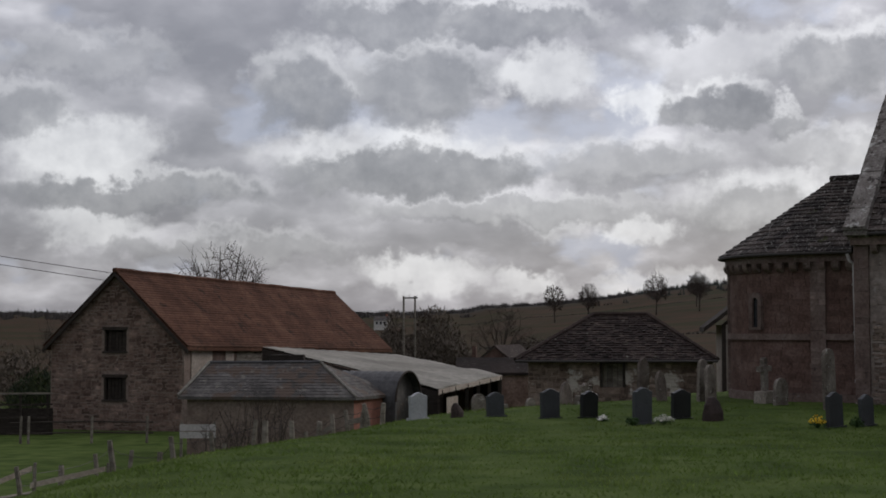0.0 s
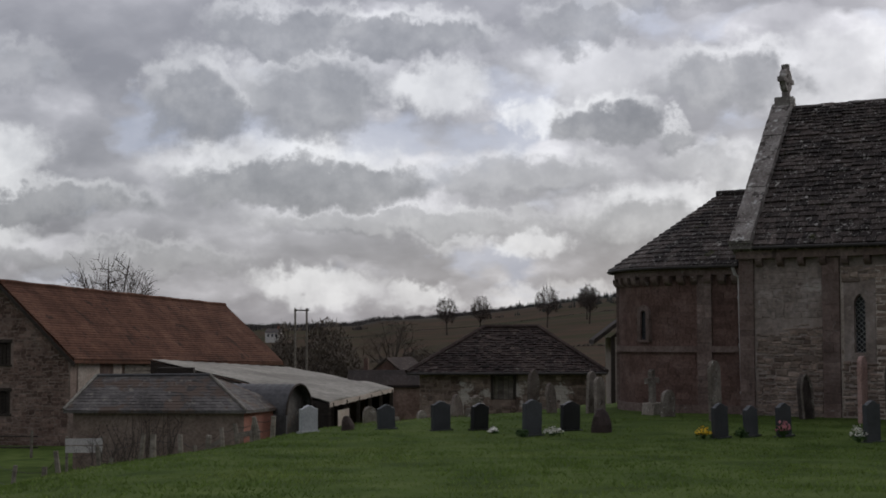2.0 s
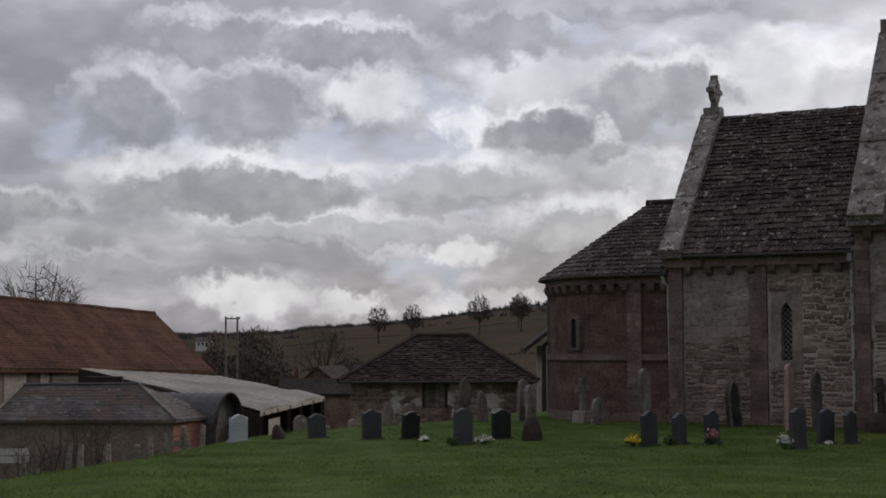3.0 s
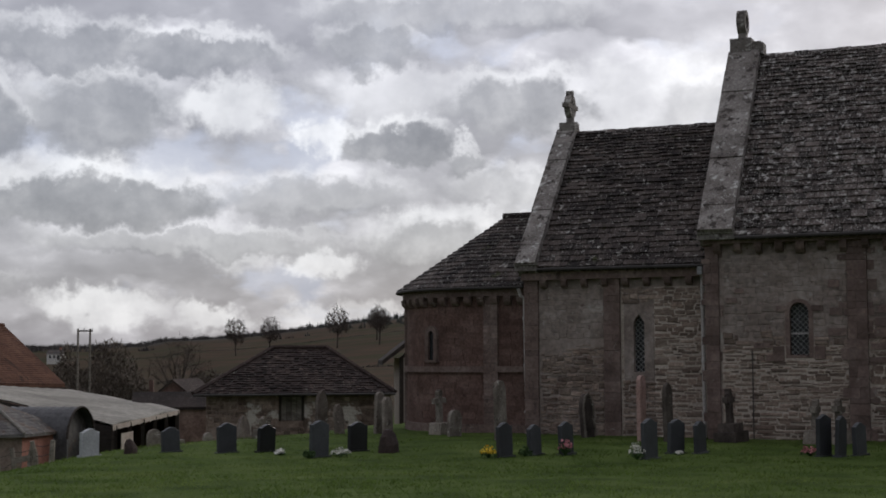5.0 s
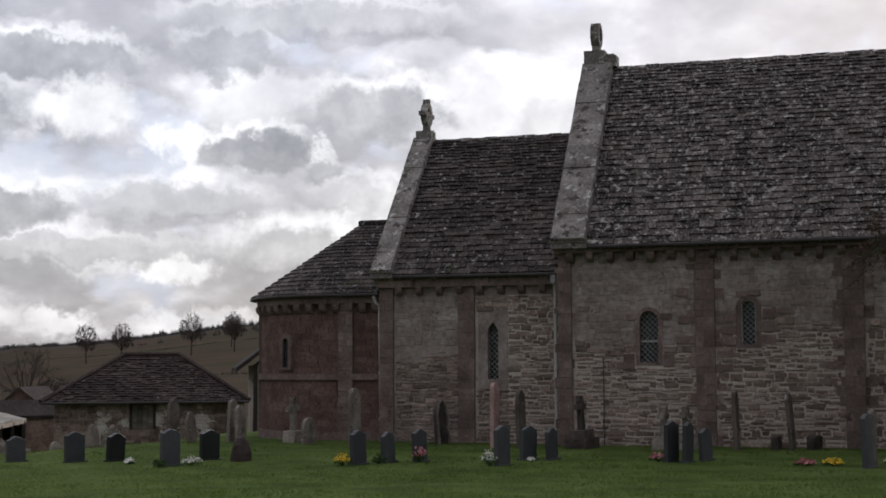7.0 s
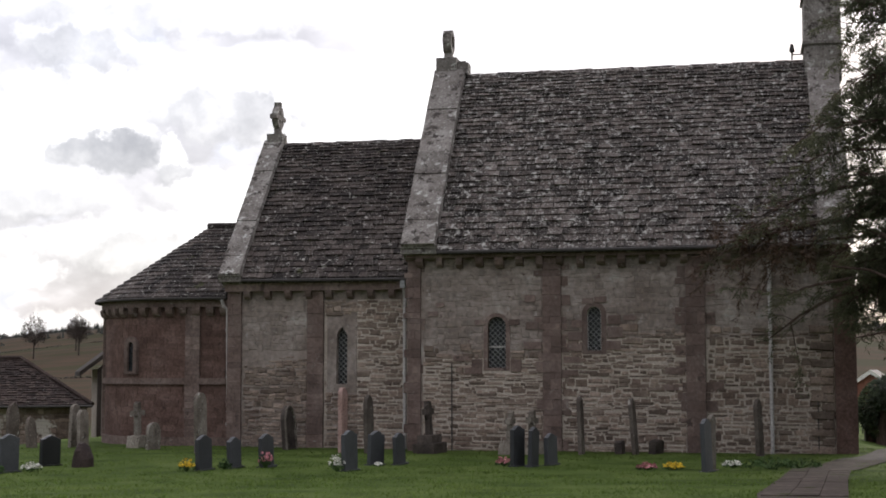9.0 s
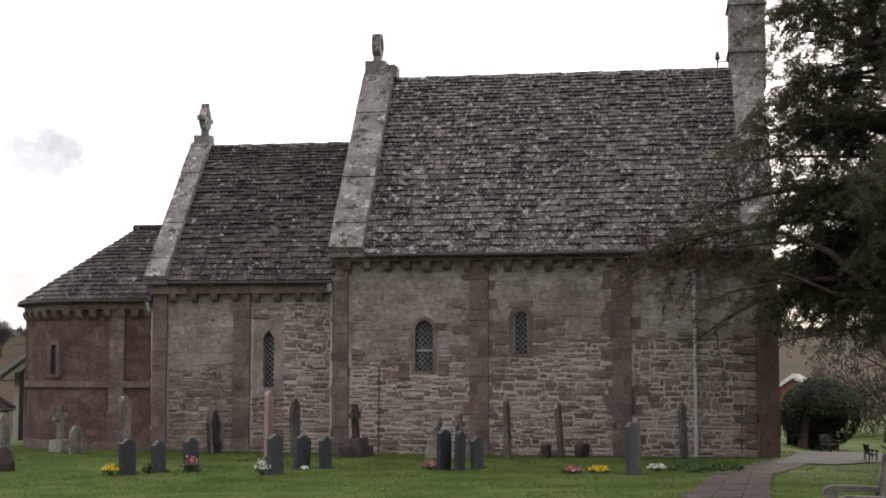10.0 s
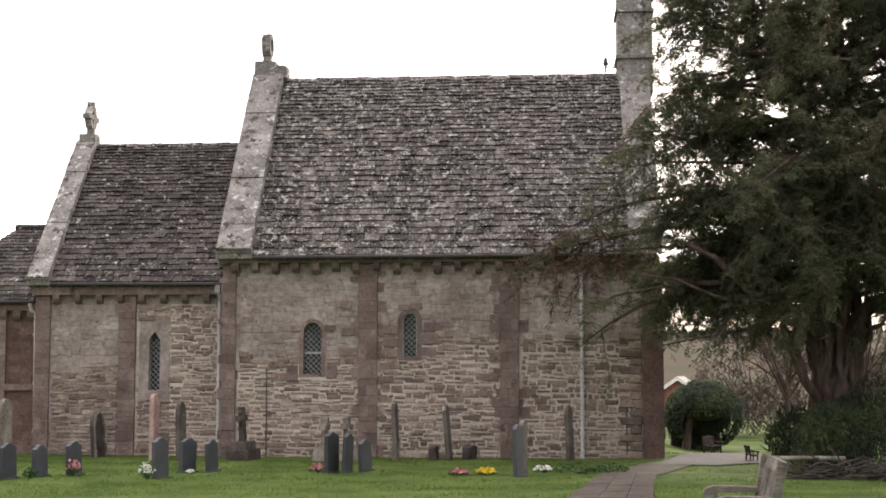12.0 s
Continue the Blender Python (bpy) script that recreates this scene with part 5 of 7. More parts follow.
def old_stone(x, y, w, h, kind, rng):
    z = height(x, y)
    m = pose(x, y, z, rng.uniform(-4, 4), rng.uniform(-5, 5), FACE + rng.uniform(-8, 8))
    if kind in ("round", "gothic"):
        t = thing("old_headstone", (x, y, z), "tall weathered sandstone headstone with lichen", "headstone", "old headstones")
        t.matrix_world = m
        part("slab", slab_geo(w, h, 0.11, kind), "midhs" if kind == "gothic" else "oldhs", t)
    elif kind == "cross":
        t = thing("stone_cross", (x, y, z), "pale lichened stone cross on stepped base", "grave cross", "old headstones")
        t.matrix_world = m
        part("shaft", slab_geo(0.17, h * 0.95, 0.15, "flat"), "oldhs", t)
        part("arm", Geo().box(-0.26, 0.26, -0.07, 0.07, h * 0.66, h * 0.66 + 0.15), "oldhs", t)
        part("cross_base", Geo().prism([(-0.28, -0.22, -0.1), (0.28, -0.22, -0.1), (0.2, -0.22, 0.34), (-0.2, -0.22, 0.34)], (0, 0.44, 0)), "oldhs", t)
    elif kind == "dcross":
        t = thing("wheel_cross_grave", (x, y, z), "dark wheel-headed stone cross on stepped plinth", "grave cross")
        t.matrix_world = m
        part("plinth", Geo().box(-0.4, 0.4, -0.32, 0.32, -0.1, 0.28), "darkhs", t)
        part("plinth_step", Geo().box(-0.29, 0.29, -0.23, 0.23, 0.283, 0.5), "darkhs", t)
        part("shaft", Geo().prism([(-0.1, -0.07, 0.5), (0.1, -0.07, 0.5), (0.07, -0.07, 1.42), (-0.07, -0.07, 1.42)], (0, 0.14, 0)), "darkhs", t)
        part("arm", Geo().box(-0.24, 0.24, -0.065, 0.065, 1.05, 1.2), "darkhs", t)
        part("wheel", Geo().tube([(0.19 * math.cos(a), 0, 1.12 + 0.19 * math.sin(a)) for a in (math.pi * k / 8 for k in range(17))], 0.045, 6), "darkhs", t)
    elif kind == "arch":
        t = thing("arched_headstone", (x, y, z), "dark arched headstone with pale moulded rim", "headstone")
        t.matrix_world = m
        part("slab", slab_geo(w, h, 0.14, "gothic"), "darkhs", t)
        part("rim", Geo().tube([(a * w * 0.5, -0.09, b) for a, b in ((-1, 0), (-1, h - w * 0.8), (-0.56, h - w * 0.2), (0, h), (0.56, h - w * 0.2), (1, h - w * 0.8), (1, 0))], 0.035, 5), "oldhs", t)
    elif kind == "low":
        t = thing("grave_stump", (x, y, z), "low broken grave slab against the wall", "headstone")
        t.matrix_world = m
        part("slab", slab_geo(w * 0.8, h, 0.2, "flat"), "darkhs", t)
    else:
        t = thing("leaning_slab", (x, y, z), "pinkish narrow slab standing under the chancel window", "headstone")
        t.matrix_world = m
        part("slab", slab_geo(0.38, h, 0.12, "round"), "pinkhs", t)


OLD_EAST = [(1.17, 45.99, 0.49, 1.35, "round"), (1.76, 44.97, 0.5, 0.9, "cross"), (2.76, 45.92, 0.36, 0.8, "round"), (3.88, 45.84, 0.54, 0.95, "gothic"), (4.43, 45.79, 0.34, 0.8, "cross"), (6.27, 45.57, 0.49, 1.3, "gothic"),
            (6.55, 43.51, 0.36, 0.9, "gothic"), (7.70, 43.32, 0.36, 1.25, "round"), (7.88, 42.78, 0.4, 1.1, "round"), (9.30, 41.98, 0.43, 1.38, "cross"), (9.51, 40.99, 0.5, 0.76, "round"), (10.28, 38.66, 0.5, 1.62, "round")]
OLD_SIDE = [(12.99, 39.3, 0.48, 1.22, "arch"), (14.42, 36.77, 0.38, 1.58, "gothic"), (16.01, 36.3, 0.75, 1.42, "dcross"), (17.54, 34.61, 0.44, 1.22, "cross"), (18.11, 34.32, 0.50, 1.22, "cross"), (19.34, 33.87, 0.36, 1.54, "gothic"),
            (20.56, 33.14, 0.36, 1.49, "gothic"), (23.2, 31.3, 0.34, 1.49, "gothic"), (20.3, 33.5, 0.6, 0.36, "low"), (21.1, 33.0, 0.65, 0.38, "low"), (13.86, 37.31, 0.4, 1.76, "slab")]
for row in OLD_EAST + OLD_SIDE:
    old_stone(*row, rng)


def flowers(x, y, w, h, kind, rng):
    names = {"yellow": "bunch of yellow flowers", "white": "bunch of white flowers", "pink": "bunch of pink flowers", "leaf": "tuft of green leaves"}
    t = thing("flower_bunch" if kind != "leaf" else "leafy_tuft", (x, y, height(x, y)), names[kind] + " laid on a grave", "flowers")
    g, l = Geo(), Geo()
    for k in range(int(40 + 120 * w)):
        a, r = rng.uniform(0, 6.28), w / 2 * math.sqrt(rng.random())
        p = Vector((r * math.cos(a), r * math.sin(a), h * rng.uniform(0.25, 1.0) * (1 - 0.5 * (2 * r / w) ** 2)))
        s, q = rng.uniform(0.02, 0.04), Vector((rng.uniform(-1, 1), rng.uniform(-1, 1), rng.uniform(0, 1))).normalized()
        u = q.orthogonal().normalized()
        v = q.cross(u)
        tgt = g if (kind != "leaf" and p.z > h * 0.35) else l
        tgt.add([p + u * s, p + v * s, p - u * s, p - v * s, p + q * s * 0.6], [(0, 1, 4), (1, 2, 4), (2, 3, 4), (3, 0, 4)])
    for k in range(24):
        a = rng.uniform(0, 6.28)
        b = Vector((math.cos(a), math.sin(a), 0)) * w * 0.45
        l.add([(0.02, 0, 0), (-0.02, 0, 0), (b.x, b.y, h * rng.uniform(0.4, 0.8))], [(0, 1, 2)])
    if g.v:
        tagged(part("petals", g, kind, t), kind="stuff")
    tagged(part("leaves", l, "leaf", t), kind="stuff")


FLOWERS = [(8.05, 31.3, 0.37, 0.30, "yellow"), (4.94, 32.6, 0.49, 0.22, "white"), (11.0, 29.9, 0.36, 0.40, "white"), (9.98, 31.8, 0.32, 0.42, "pink"), (3.69, 33.61, 0.25, 0.15, "white"), (9.0, 31.7, 0.3, 0.25, "leaf"), (17.95, 27.33, 0.5, 0.2, "yellow"),
           (17.45, 27.61, 0.5, 0.18, "pink"), (15.2, 30.2, 0.4, 0.25, "pink"), (19.7, 27.6, 0.45, 0.2, "white"), (12.6, 31.5, 0.2, 0.1, "white"), (20.3, 27.0, 1.2, 0.28, "leaf"), (21.0, 26.9, 1.1, 0.25, "leaf"), (4.2, 32.3, 0.3, 0.2, "leaf")]
for row in FLOWERS:
    flowers(*row, rng)


# ---- paths ----
def strip(name, left, right, mat, lift, label):
    g = Geo()
    n = 0
    for (a, b), (c, d) in zip(zip(left, right), list(zip(left, right))[1:]):
        for f in (q / 6 for q in range(7)):
            p, q = Vector(a).lerp(Vector(c), f), Vector(b).lerp(Vector(d), f)
            for s in range(5):
                r = p.lerp(q, s / 4)
                g.v.append((r.x, r.y, height(r.x, r.y) + lift))
    rows = len(g.v) // 5
    g.f = [(k * 5 + s, k * 5 + s + 1, k * 5 + s + 6, k * 5 + s + 5) for k in range(rows - 1) for s in range(4)]
    return tagged(part(name, g, mat), label, "path", kind="structure")


flag_path = strip("flagged_path", [(11.0, 14.8), (13.92, 18.79), (19.96, 25.88), (24.2, 29.2)], [(12.2, 14.2), (15.1, 18.2), (21.11, 25.24), (25.2, 28.4)], "paving", 0.025, "worn red-brown flagged path through the grass")
gravel = strip("gravel_path", [(23.4, 28.6), (24.9, 29.4), (27.6, 31.9), (28.6, 32.6)], [(24.6, 27.2), (26.6, 27.6), (29.6, 30.6), (31.0, 31.4)], "tarmac", 0.03, "pale gravel path at the church corner")
for k in range(42):
    f = k / 42
    a, b = Vector((13.3, 17.9, 0)).lerp(Vector((20.5, 26.5, 0)), f), Vector((14.5, 17.3, 0)).lerp(Vector((21.6, 25.9, 0)), f)
    for u, v in ((0.02, 0.325), (0.335, 0.66), (0.67, 0.98)):
        p, q = a.lerp(b, u), a.lerp(b, v)
        st = (Vector((7.2, 8.6, 0)) / 42) * 0.975
        z = height(p.x, p.y) + 0.012 + 0.012 * random.random()
        part("flagstone", Geo().prism([(p.x, p.y, z), (q.x, q.y, z), (q.x + st.x, q.y + st.y, z), (p.x + st.x, p.y + st.y, z)], (0, 0, 0.03)), "paving", flag_path)


# ---- benches ----
def garden_bench(x, y, turn, mat, label, length=1.5, s=1.0):
    """A slatted garden bench; local x along it, its front towards -y."""
    t = thing("garden_bench", (x, y, height(x, y)), label, "bench", turn=turn)
    t.scale = (s, s, s)
    L = length
    for e in (0.0, L - 0.07):
        part("rear_post", Geo().prism([(e, 0.0, -0.02), (e, 0.08, -0.02), (e, 0.06, 0.45), (e, 0.16, 0.98), (e, 0.08, 1.0), (e, -0.02, 0.46)], (0.07, 0, 0)), mat, t)
        part("front_leg", Geo().box(e, e + 0.07, -0.45, -0.38, -0.02, 0.62), mat, t)
        part("arm", Geo().prism([(e - 0.02, 0.04, 0.66), (e - 0.02, -0.22, 0.67), (e - 0.02, -0.42, 0.67), (e - 0.02, -0.5, 0.64), (e - 0.02, -0.5, 0.57), (e - 0.02, -0.42, 0.6), (e - 0.02, 0.04, 0.61)], (0.11, 0, 0)), mat, t)
        part("arm_scroll", Geo().tube([(e - 0.025, -0.47, 0.59), (e + 0.095, -0.47, 0.59)], 0.055, 10), mat, t)
        part("side_rail", Geo().box(e + 0.01, e + 0.06, -0.38, 0.0, 0.34, 0.41), mat, t)
    part("top_rail", Geo().prism([(0, 0.1, 0.88), (0, 0.14, 0.99), (0, 0.18, 0.98), (0, 0.145, 0.87)], (L, 0, 0)), mat, t)
    part("bottom_rail", Geo().box(0.07, L - 0.07, 0.01, 0.05, 0.48, 0.55), mat, t)
    n = max(6, int(L / 0.11))
    for k in range(n):
        e = 0.1 + (L - 0.27) * k / (n - 1)
        part("back_slat", Geo().prism([(e, 0.02, 0.55), (e, 0.045, 0.55), (e, 0.13, 0.9), (e, 0.105, 0.9)], (0.06, 0, 0)), mat, t)
    for k in range(5):
        part("seat_slat", Geo().box(-0.01, L + 0.01, -0.45 + k * 0.092, -0.45 + k * 0.092 + 0.075, 0.425, 0.45), mat, t)
    return t


garden_bench(10.0, 10.37, 232.8, "benchwood", "weathered grey-brown wooden garden bench on the lawn", 1.4, 0.93)
garden_bench(34.3, 38.6, 20.0, "timber", "dark old wooden bench beside the path", 1.2, 0.62)
garden_bench(26.8, 28.3, 60.0, "timber", "low dark wooden bench near the yew", 1.2, 0.42)


# ---- trees and bushes ----
def leaf_sprays(g, p, d, length, rng, size, n):
    """Short twigs of narrow leaf blades along d from p."""
    for k in range(n):
        q = p + d * (length * (k + rng.random()) / n)
        side = Vector((rng.uniform(-1, 1), rng.uniform(-1, 1), rng.uniform(-0.7, 0.3))).normalized()
        a = (d * 0.6 + side).normalized()
        l, w = size * rng.uniform(0.6, 1.5), size * rng.uniform(0.07, 0.13)
        s = a.cross(Vector((rng.uniform(-1, 1), rng.uniform(-1, 1), rng.uniform(-1, 1)))).normalized() * w
        m = q + a * l * 0.5
        g.add([q, m + s, q + a * l, m - s], [(0, 1, 2, 3)])


def yew_tree():
    rng = random.Random(9)
    t = thing("yew_tree", (26.2, 24.7, -0.6), "huge old yew with dark foliage and red fluted trunk", "tree")
    trunk = Geo()
    w = lambda q: rng.uniform(-q, q)
    for k in range(40):
        a = 2 * math.pi * k / 40 + rng.uniform(-0.25, 0.25)
        r = 0.6 * rng.uniform(0.72, 1.15)
        c, s = math.cos(a), math.sin(a)
        turn = a + rng.uniform(-0.5, 0.9)
        c2, s2 = math.cos(turn), math.sin(turn)
        top = rng.uniform(3.0, 4.8)
        flare = rng.uniform(1.2, 2.2)
        trunk.tube([(c * r * 1.3, s * r * 1.3, -0.4), (c * r + w(0.07), s * r + w(0.07), 0.6), (c * r * 0.9 + w(0.12), s * r * 0.9 + w(0.12), 1.5), (c2 * r * 0.88 + w(0.14), s2 * r * 0.88 + w(0.14), 2.5), (c2 * r * 1.15 + w(0.15), s2 * r * 1.15 + w(0.15), 3.2), (c2 * r * flare + w(0.25), s2 * r * flare + w(0.25), top)],
                   [rng.uniform(0.13, 0.22), rng.uniform(0.09, 0.16), rng.uniform(0.06, 0.15), rng.uniform(0.06, 0.15), rng.uniform(0.06, 0.14), 0.05], 6, 0.22)
    trunk.tube([(0, 0, -0.4), (0.05, 0, 2), (0, 0.1, 4.2), (0.5, -0.1, 7), (0.3, 0, 12)], [0.55, 0.46, 0.34, 0.22, 0.05], 12, 0.15)
    part("trunk", trunk, "bark", t, "reddish fluted twisting trunk", True)
    to_cam = Vector((-26.2, -24.7, 0)).normalized()
    left = Vector((-0.69, 0.72, 0))
    wood, leaves, brown = Geo(), Geo(), Geo()
    # heavy bare boughs that spring from the head of the trunk
    for path, r0, r1 in (([(0.2, 3.1), (0.85, 3.7), (1.35, 3.72), (1.9, 4.2), (2.7, 5.0), (3.3, 5.3)], 0.17, 0.05), ([(0.3, 1.5), (0.7, 2.1), (0.95, 2.9), (0.8, 3.5), (0.3, 4.1)], 0.11, 0.15), ([(1.1, 3.65), (2.0, 3.32), (2.8, 3.18), (3.9, 2.95)], 0.06, 0.02),
                         ([(-0.3, 3.3), (-0.9, 3.95), (-1.7, 4.05), (-2.8, 4.6)], 0.2, 0.08), ([(-0.1, 3.4), (-0.35, 4.6), (-0.9, 6.2), (-1.0, 8.0)], 0.22, 0.1), ([(0.3, 3.4), (0.6, 4.9), (1.4, 6.3), (2.6, 7.2)], 0.16, 0.05),
                         ([(0.9, 3.7), (1.6, 4.0), (2.6, 4.05), (3.6, 4.5), (4.4, 4.6)], 0.07, 0.02)):
        pts = [left * a + to_cam * (0.5 + 1.6 * k / len(path) + w(0.08)) + Vector((0, 0, z)) for k, (a, z) in enumerate(path)]
        bough = Geo().tube(pts, [r0 + (r1 - r0) * k / (len(pts) - 1) for k in range(len(pts))], 8, 0.12)
        part("bough", bough, "bark", t, smooth=True)

    def limb(base, d, length, thick, n_sub, foliage, droop, fol=leaves, dens=1.0):
        pts, p, v = [base], base.copy(), d.normalized()
        steps = 7
        for k in range(steps):
            v = (v + Vector((w(0.16), w(0.16), w(0.1) - droop * k / steps))).normalized()
            p = p + v * (length / steps)
            pts.append(p.copy())
        wood.tube(pts, [thick * (1 - 0.85 * k / steps) for k in range(steps + 1)], 6)
        for k in range(n_sub):
            f = rng.uniform(foliage, 1.0) * steps
            i = min(int(f), steps - 1)
            q = pts[i].lerp(pts[i + 1], f - i)
            e = (v * 0.5 + Vector((w(1), w(1), rng.uniform(-0.9, 0.9)))).normalized()
            l = rng.uniform(0.5, 1.6) * (0.6 + 0.06 * length)
            r = q + e * l + Vector((0, 0, -0.2 * l))
            wood.tube([q, q.lerp(r, 0.5) + Vector((0, 0, 0.05)), r], [0.018, 0.012, 0.005], 3)
            for j in range(int(7 * dens)):
                b = q.lerp(r, rng.uniform(0.2, 1.0))
                leaf_sprays(fol, b, (e + Vector((w(0.8), w(0.8), rng.uniform(-1.1, 0.2)))).normalized(), rng.uniform(0.2, 0.5), rng, 0.125, 16)

    for k in range(120):
        z = 3.9 + 10.0 * (k / 120) ** 0.95
        a = k * 2.399 + rng.uniform(-0.4, 0.4)
        d = Vector((math.cos(a), math.sin(a), rng.uniform(-0.2, 0.75)))
        reach = (5.6 if z < 8 else 5.6 * (1 - (z - 8) / 15)) * rng.uniform(0.6, 1.05)
        if d.xy.dot(left.xy) > 0.3:
            reach *= 0.72
        limb(Vector((0.15, 0, z)), d, reach, 0.1, 25 if z < 8.5 else 16, 0.2, 0.12, leaves, 1.15)
    # the side turned from the church hangs thick and low
    for k in range(26):
        limb(Vector((0.3, -0.3, 3.8 + 0.3 * k)), -left + to_cam * rng.uniform(-0.3, 0.9) + Vector((0, 0, rng.uniform(-0.25, 0.35))), rng.uniform(2.5, 5.2), 0.08, 26, 0.2, 0.14, leaves, 1.2)
    # thinner limbs towards the church let the sky through
    for k in range(26):
        z = 4.9 + 9.0 * k / 26
        side = left * 1.0 + to_cam * rng.uniform(-0.4, 0.6) + Vector((0, 0, rng.uniform(-0.1, 0.45)))
        limb(Vector((-0.3, 0.3, z)), side, rng.uniform(3.2, 4.7) * (1 if z < 10 else 0.85), 0.07, 24, 0.4, 0.12, leaves, 1.15)
    for k in range(13):
        side = left * rng.uniform(0.5, 1.0) + to_cam * rng.uniform(-0.7, 0.5) + Vector((0, 0, rng.uniform(-0.12, 0.12)))
        limb(Vector((-0.3, 0.3, 4.2 + 0.13 * k)), side, rng.uniform(2.4, 4.0), 0.06, 11, 0.4, 0.17)
    for k in range(15):
        side = left * rng.uniform(0.6, 1.0) + to_cam * rng.uniform(-0.9, 0.3) + Vector((0, 0, rng.uniform(-0.1, 0.1)))
        limb(Vector((-0.5, 0.5, 4.7 + 0.08 * k)), side, rng.uniform(2.6, 4.6), 0.05, 21, 0.35, 0.26, leaves, 1.15)
    # the skirt before the trunk
    for k in range(16):
        limb(Vector((0, 0, 4.6 + 0.2 * k)), to_cam + left * rng.uniform(-1.0, 0.8) + Vector((0, 0, rng.uniform(-0.05, 0.3))), rng.uniform(2.2, 4.2), 0.06, 20, 0.25, 0.2, leaves, 1.15)
    # long bare limbs that sweep low towards the church
    for z, up, length, n, bare in ((4.6, 0.0, 6.6, 5, 0.72), (4.3, 0.05, 6.0, 4, 0.75), (5.8, 0.05, 7.0, 11, 0.5), (6.5, 0.0, 6.4, 16, 0.4)):
        limb(Vector((0.0, 0.0, z)), left * 1.0 + to_cam * rng.uniform(-0.1, 0.25) + Vector((0, 0, up)), length, 0.11, n, bare, 0.12, leaves, 1.2)
    limb(Vector((-1.0, 1.0, 6.0)), left + to_cam * 0.12 + Vector((0, 0, -0.02)), 6.0, 0.06, 22, 0.6, 0.1, brown, 1.3)
    limb(Vector((-1.2, 1.2, 5.4)), left + to_cam * 0.2 + Vector((0, 0, 0.0)), 5.4, 0.05, 14, 0.58, 0.16, brown, 1.0)
    tagged(part("limb", wood, "bark", t), kind="stuff")
    tagged(part("foliage", leaves, "yew", t, "dense dark green needles"), kind="stuff")
    tagged(part("dead_foliage", brown, "brownleaf", t, "brown dying needles"), kind="stuff")


yew_tree()


def bare_tree(x, y, h, spread, seed, label="leafless winter tree with fine rounded crown", limbs=14, mat="twig", fine=0.008):
    """Short bole, limbs fanning to a rounded dome, branches and a haze of twigs; fine is the twigs' radius."""
    rng = random.Random(seed)
    t = thing("bare_tree", (x, y, height(x, y)), label, "tree", "leafless trees")
    bole, g = Geo(), Geo()
    heart, wide, tall = Vector((0, 0, h * 0.6)), h * 0.3 * (0.7 + spread * 0.5), h * 0.4
    jit = lambda q: Vector((rng.uniform(-q, q), rng.uniform(-q, q), rng.uniform(-q, q)))
    shell = lambda d, f: heart + Vector((d.x * wide, d.y * wide, d.z * tall)) * f
    fork = Vector((rng.uniform(-0.02, 0.02) * h, 0, h * 0.25))
    bole.tube([(0, 0, -0.4), (fork.x * 0.5, 0, h * 0.12), fork, (fork.x, 0, h * 0.42)], [h * 0.024, h * 0.019, h * 0.016, h * 0.008], 7, 0.08)
    for k in range(limbs):
        up = -0.45 + 1.43 * (k + 0.5) / limbs
        a = k * 2.4 + rng.uniform(-0.3, 0.3)
        side = math.sqrt(max(0.02, 1 - up * up))
        d = Vector((side * math.cos(a), side * math.sin(a), up))
        start = fork + Vector((0, 0, h * rng.uniform(-0.03, 0.14)))
        tip = shell(d, rng.uniform(0.78, 0.98))
        mid = start.lerp(tip, 0.5) + Vector((0, 0, h * 0.03)) + jit(h * 0.02)
        g.tube([start, mid, tip], [max(fine * 1.4, h * 0.009), max(fine * 1.2, h * 0.005), fine], 5)
        for j in range(8):
            f = rng.uniform(0.25, 0.95)
            b = start.lerp(mid, f * 2) if f < 0.5 else mid.lerp(tip, f * 2 - 1)
            e = (d + jit(0.75)).normalized()
            c = b.lerp(shell(e, rng.uniform(0.8, 1.04)), rng.uniform(0.5, 0.85))
            g.tube([b, b.lerp(c, 0.5) + jit(h * 0.012), c], [max(fine, h * 0.0035), fine, fine * 0.8], 4)
            for i in range(9):
                p = b.lerp(c, rng.uniform(0.3, 1.0))
                out = ((p - heart).normalized() * 0.6 + jit(0.8)).normalized()
                q = p + out * h * rng.uniform(0.04, 0.1)
                g.tube([p, p.lerp(q, 0.5) + jit(h * 0.006), q], [fine * 0.8, fine * 0.7, fine * 0.4], 3)
    part("trunk", bole, mat, t)
    tagged(part("crown", g, mat, t), kind="stuff")


FIELD_TREE = ("leafless hedgerow tree on the far field", 16, "twig", 0.05)
for x, y, h, spread, seed in ((46.1, 598, 16.5, 0.62, 3), (60.0, 597, 16, 0.62, 4), (87.4, 594, 18, 0.66, 5), (104.5, 591, 17.5, 0.6, 6), (112, 640, 16, 0.62, 9)):
    bare_tree(x, y, h, spread, seed, *FIELD_TREE)
for row in ((-19.6, 128, 14.3, 1.15, 1, "bare rounded tree behind the barn roof", 20, "twig", 0.022), (-15.0, 150, 12.0, 0.6, 2), (-31.0, 118, 7.5, 0.7, 7), (4.5, 112, 8, 0.8, 8), (57, 57, 8, 0.8, 10)):
    bare_tree(*row)


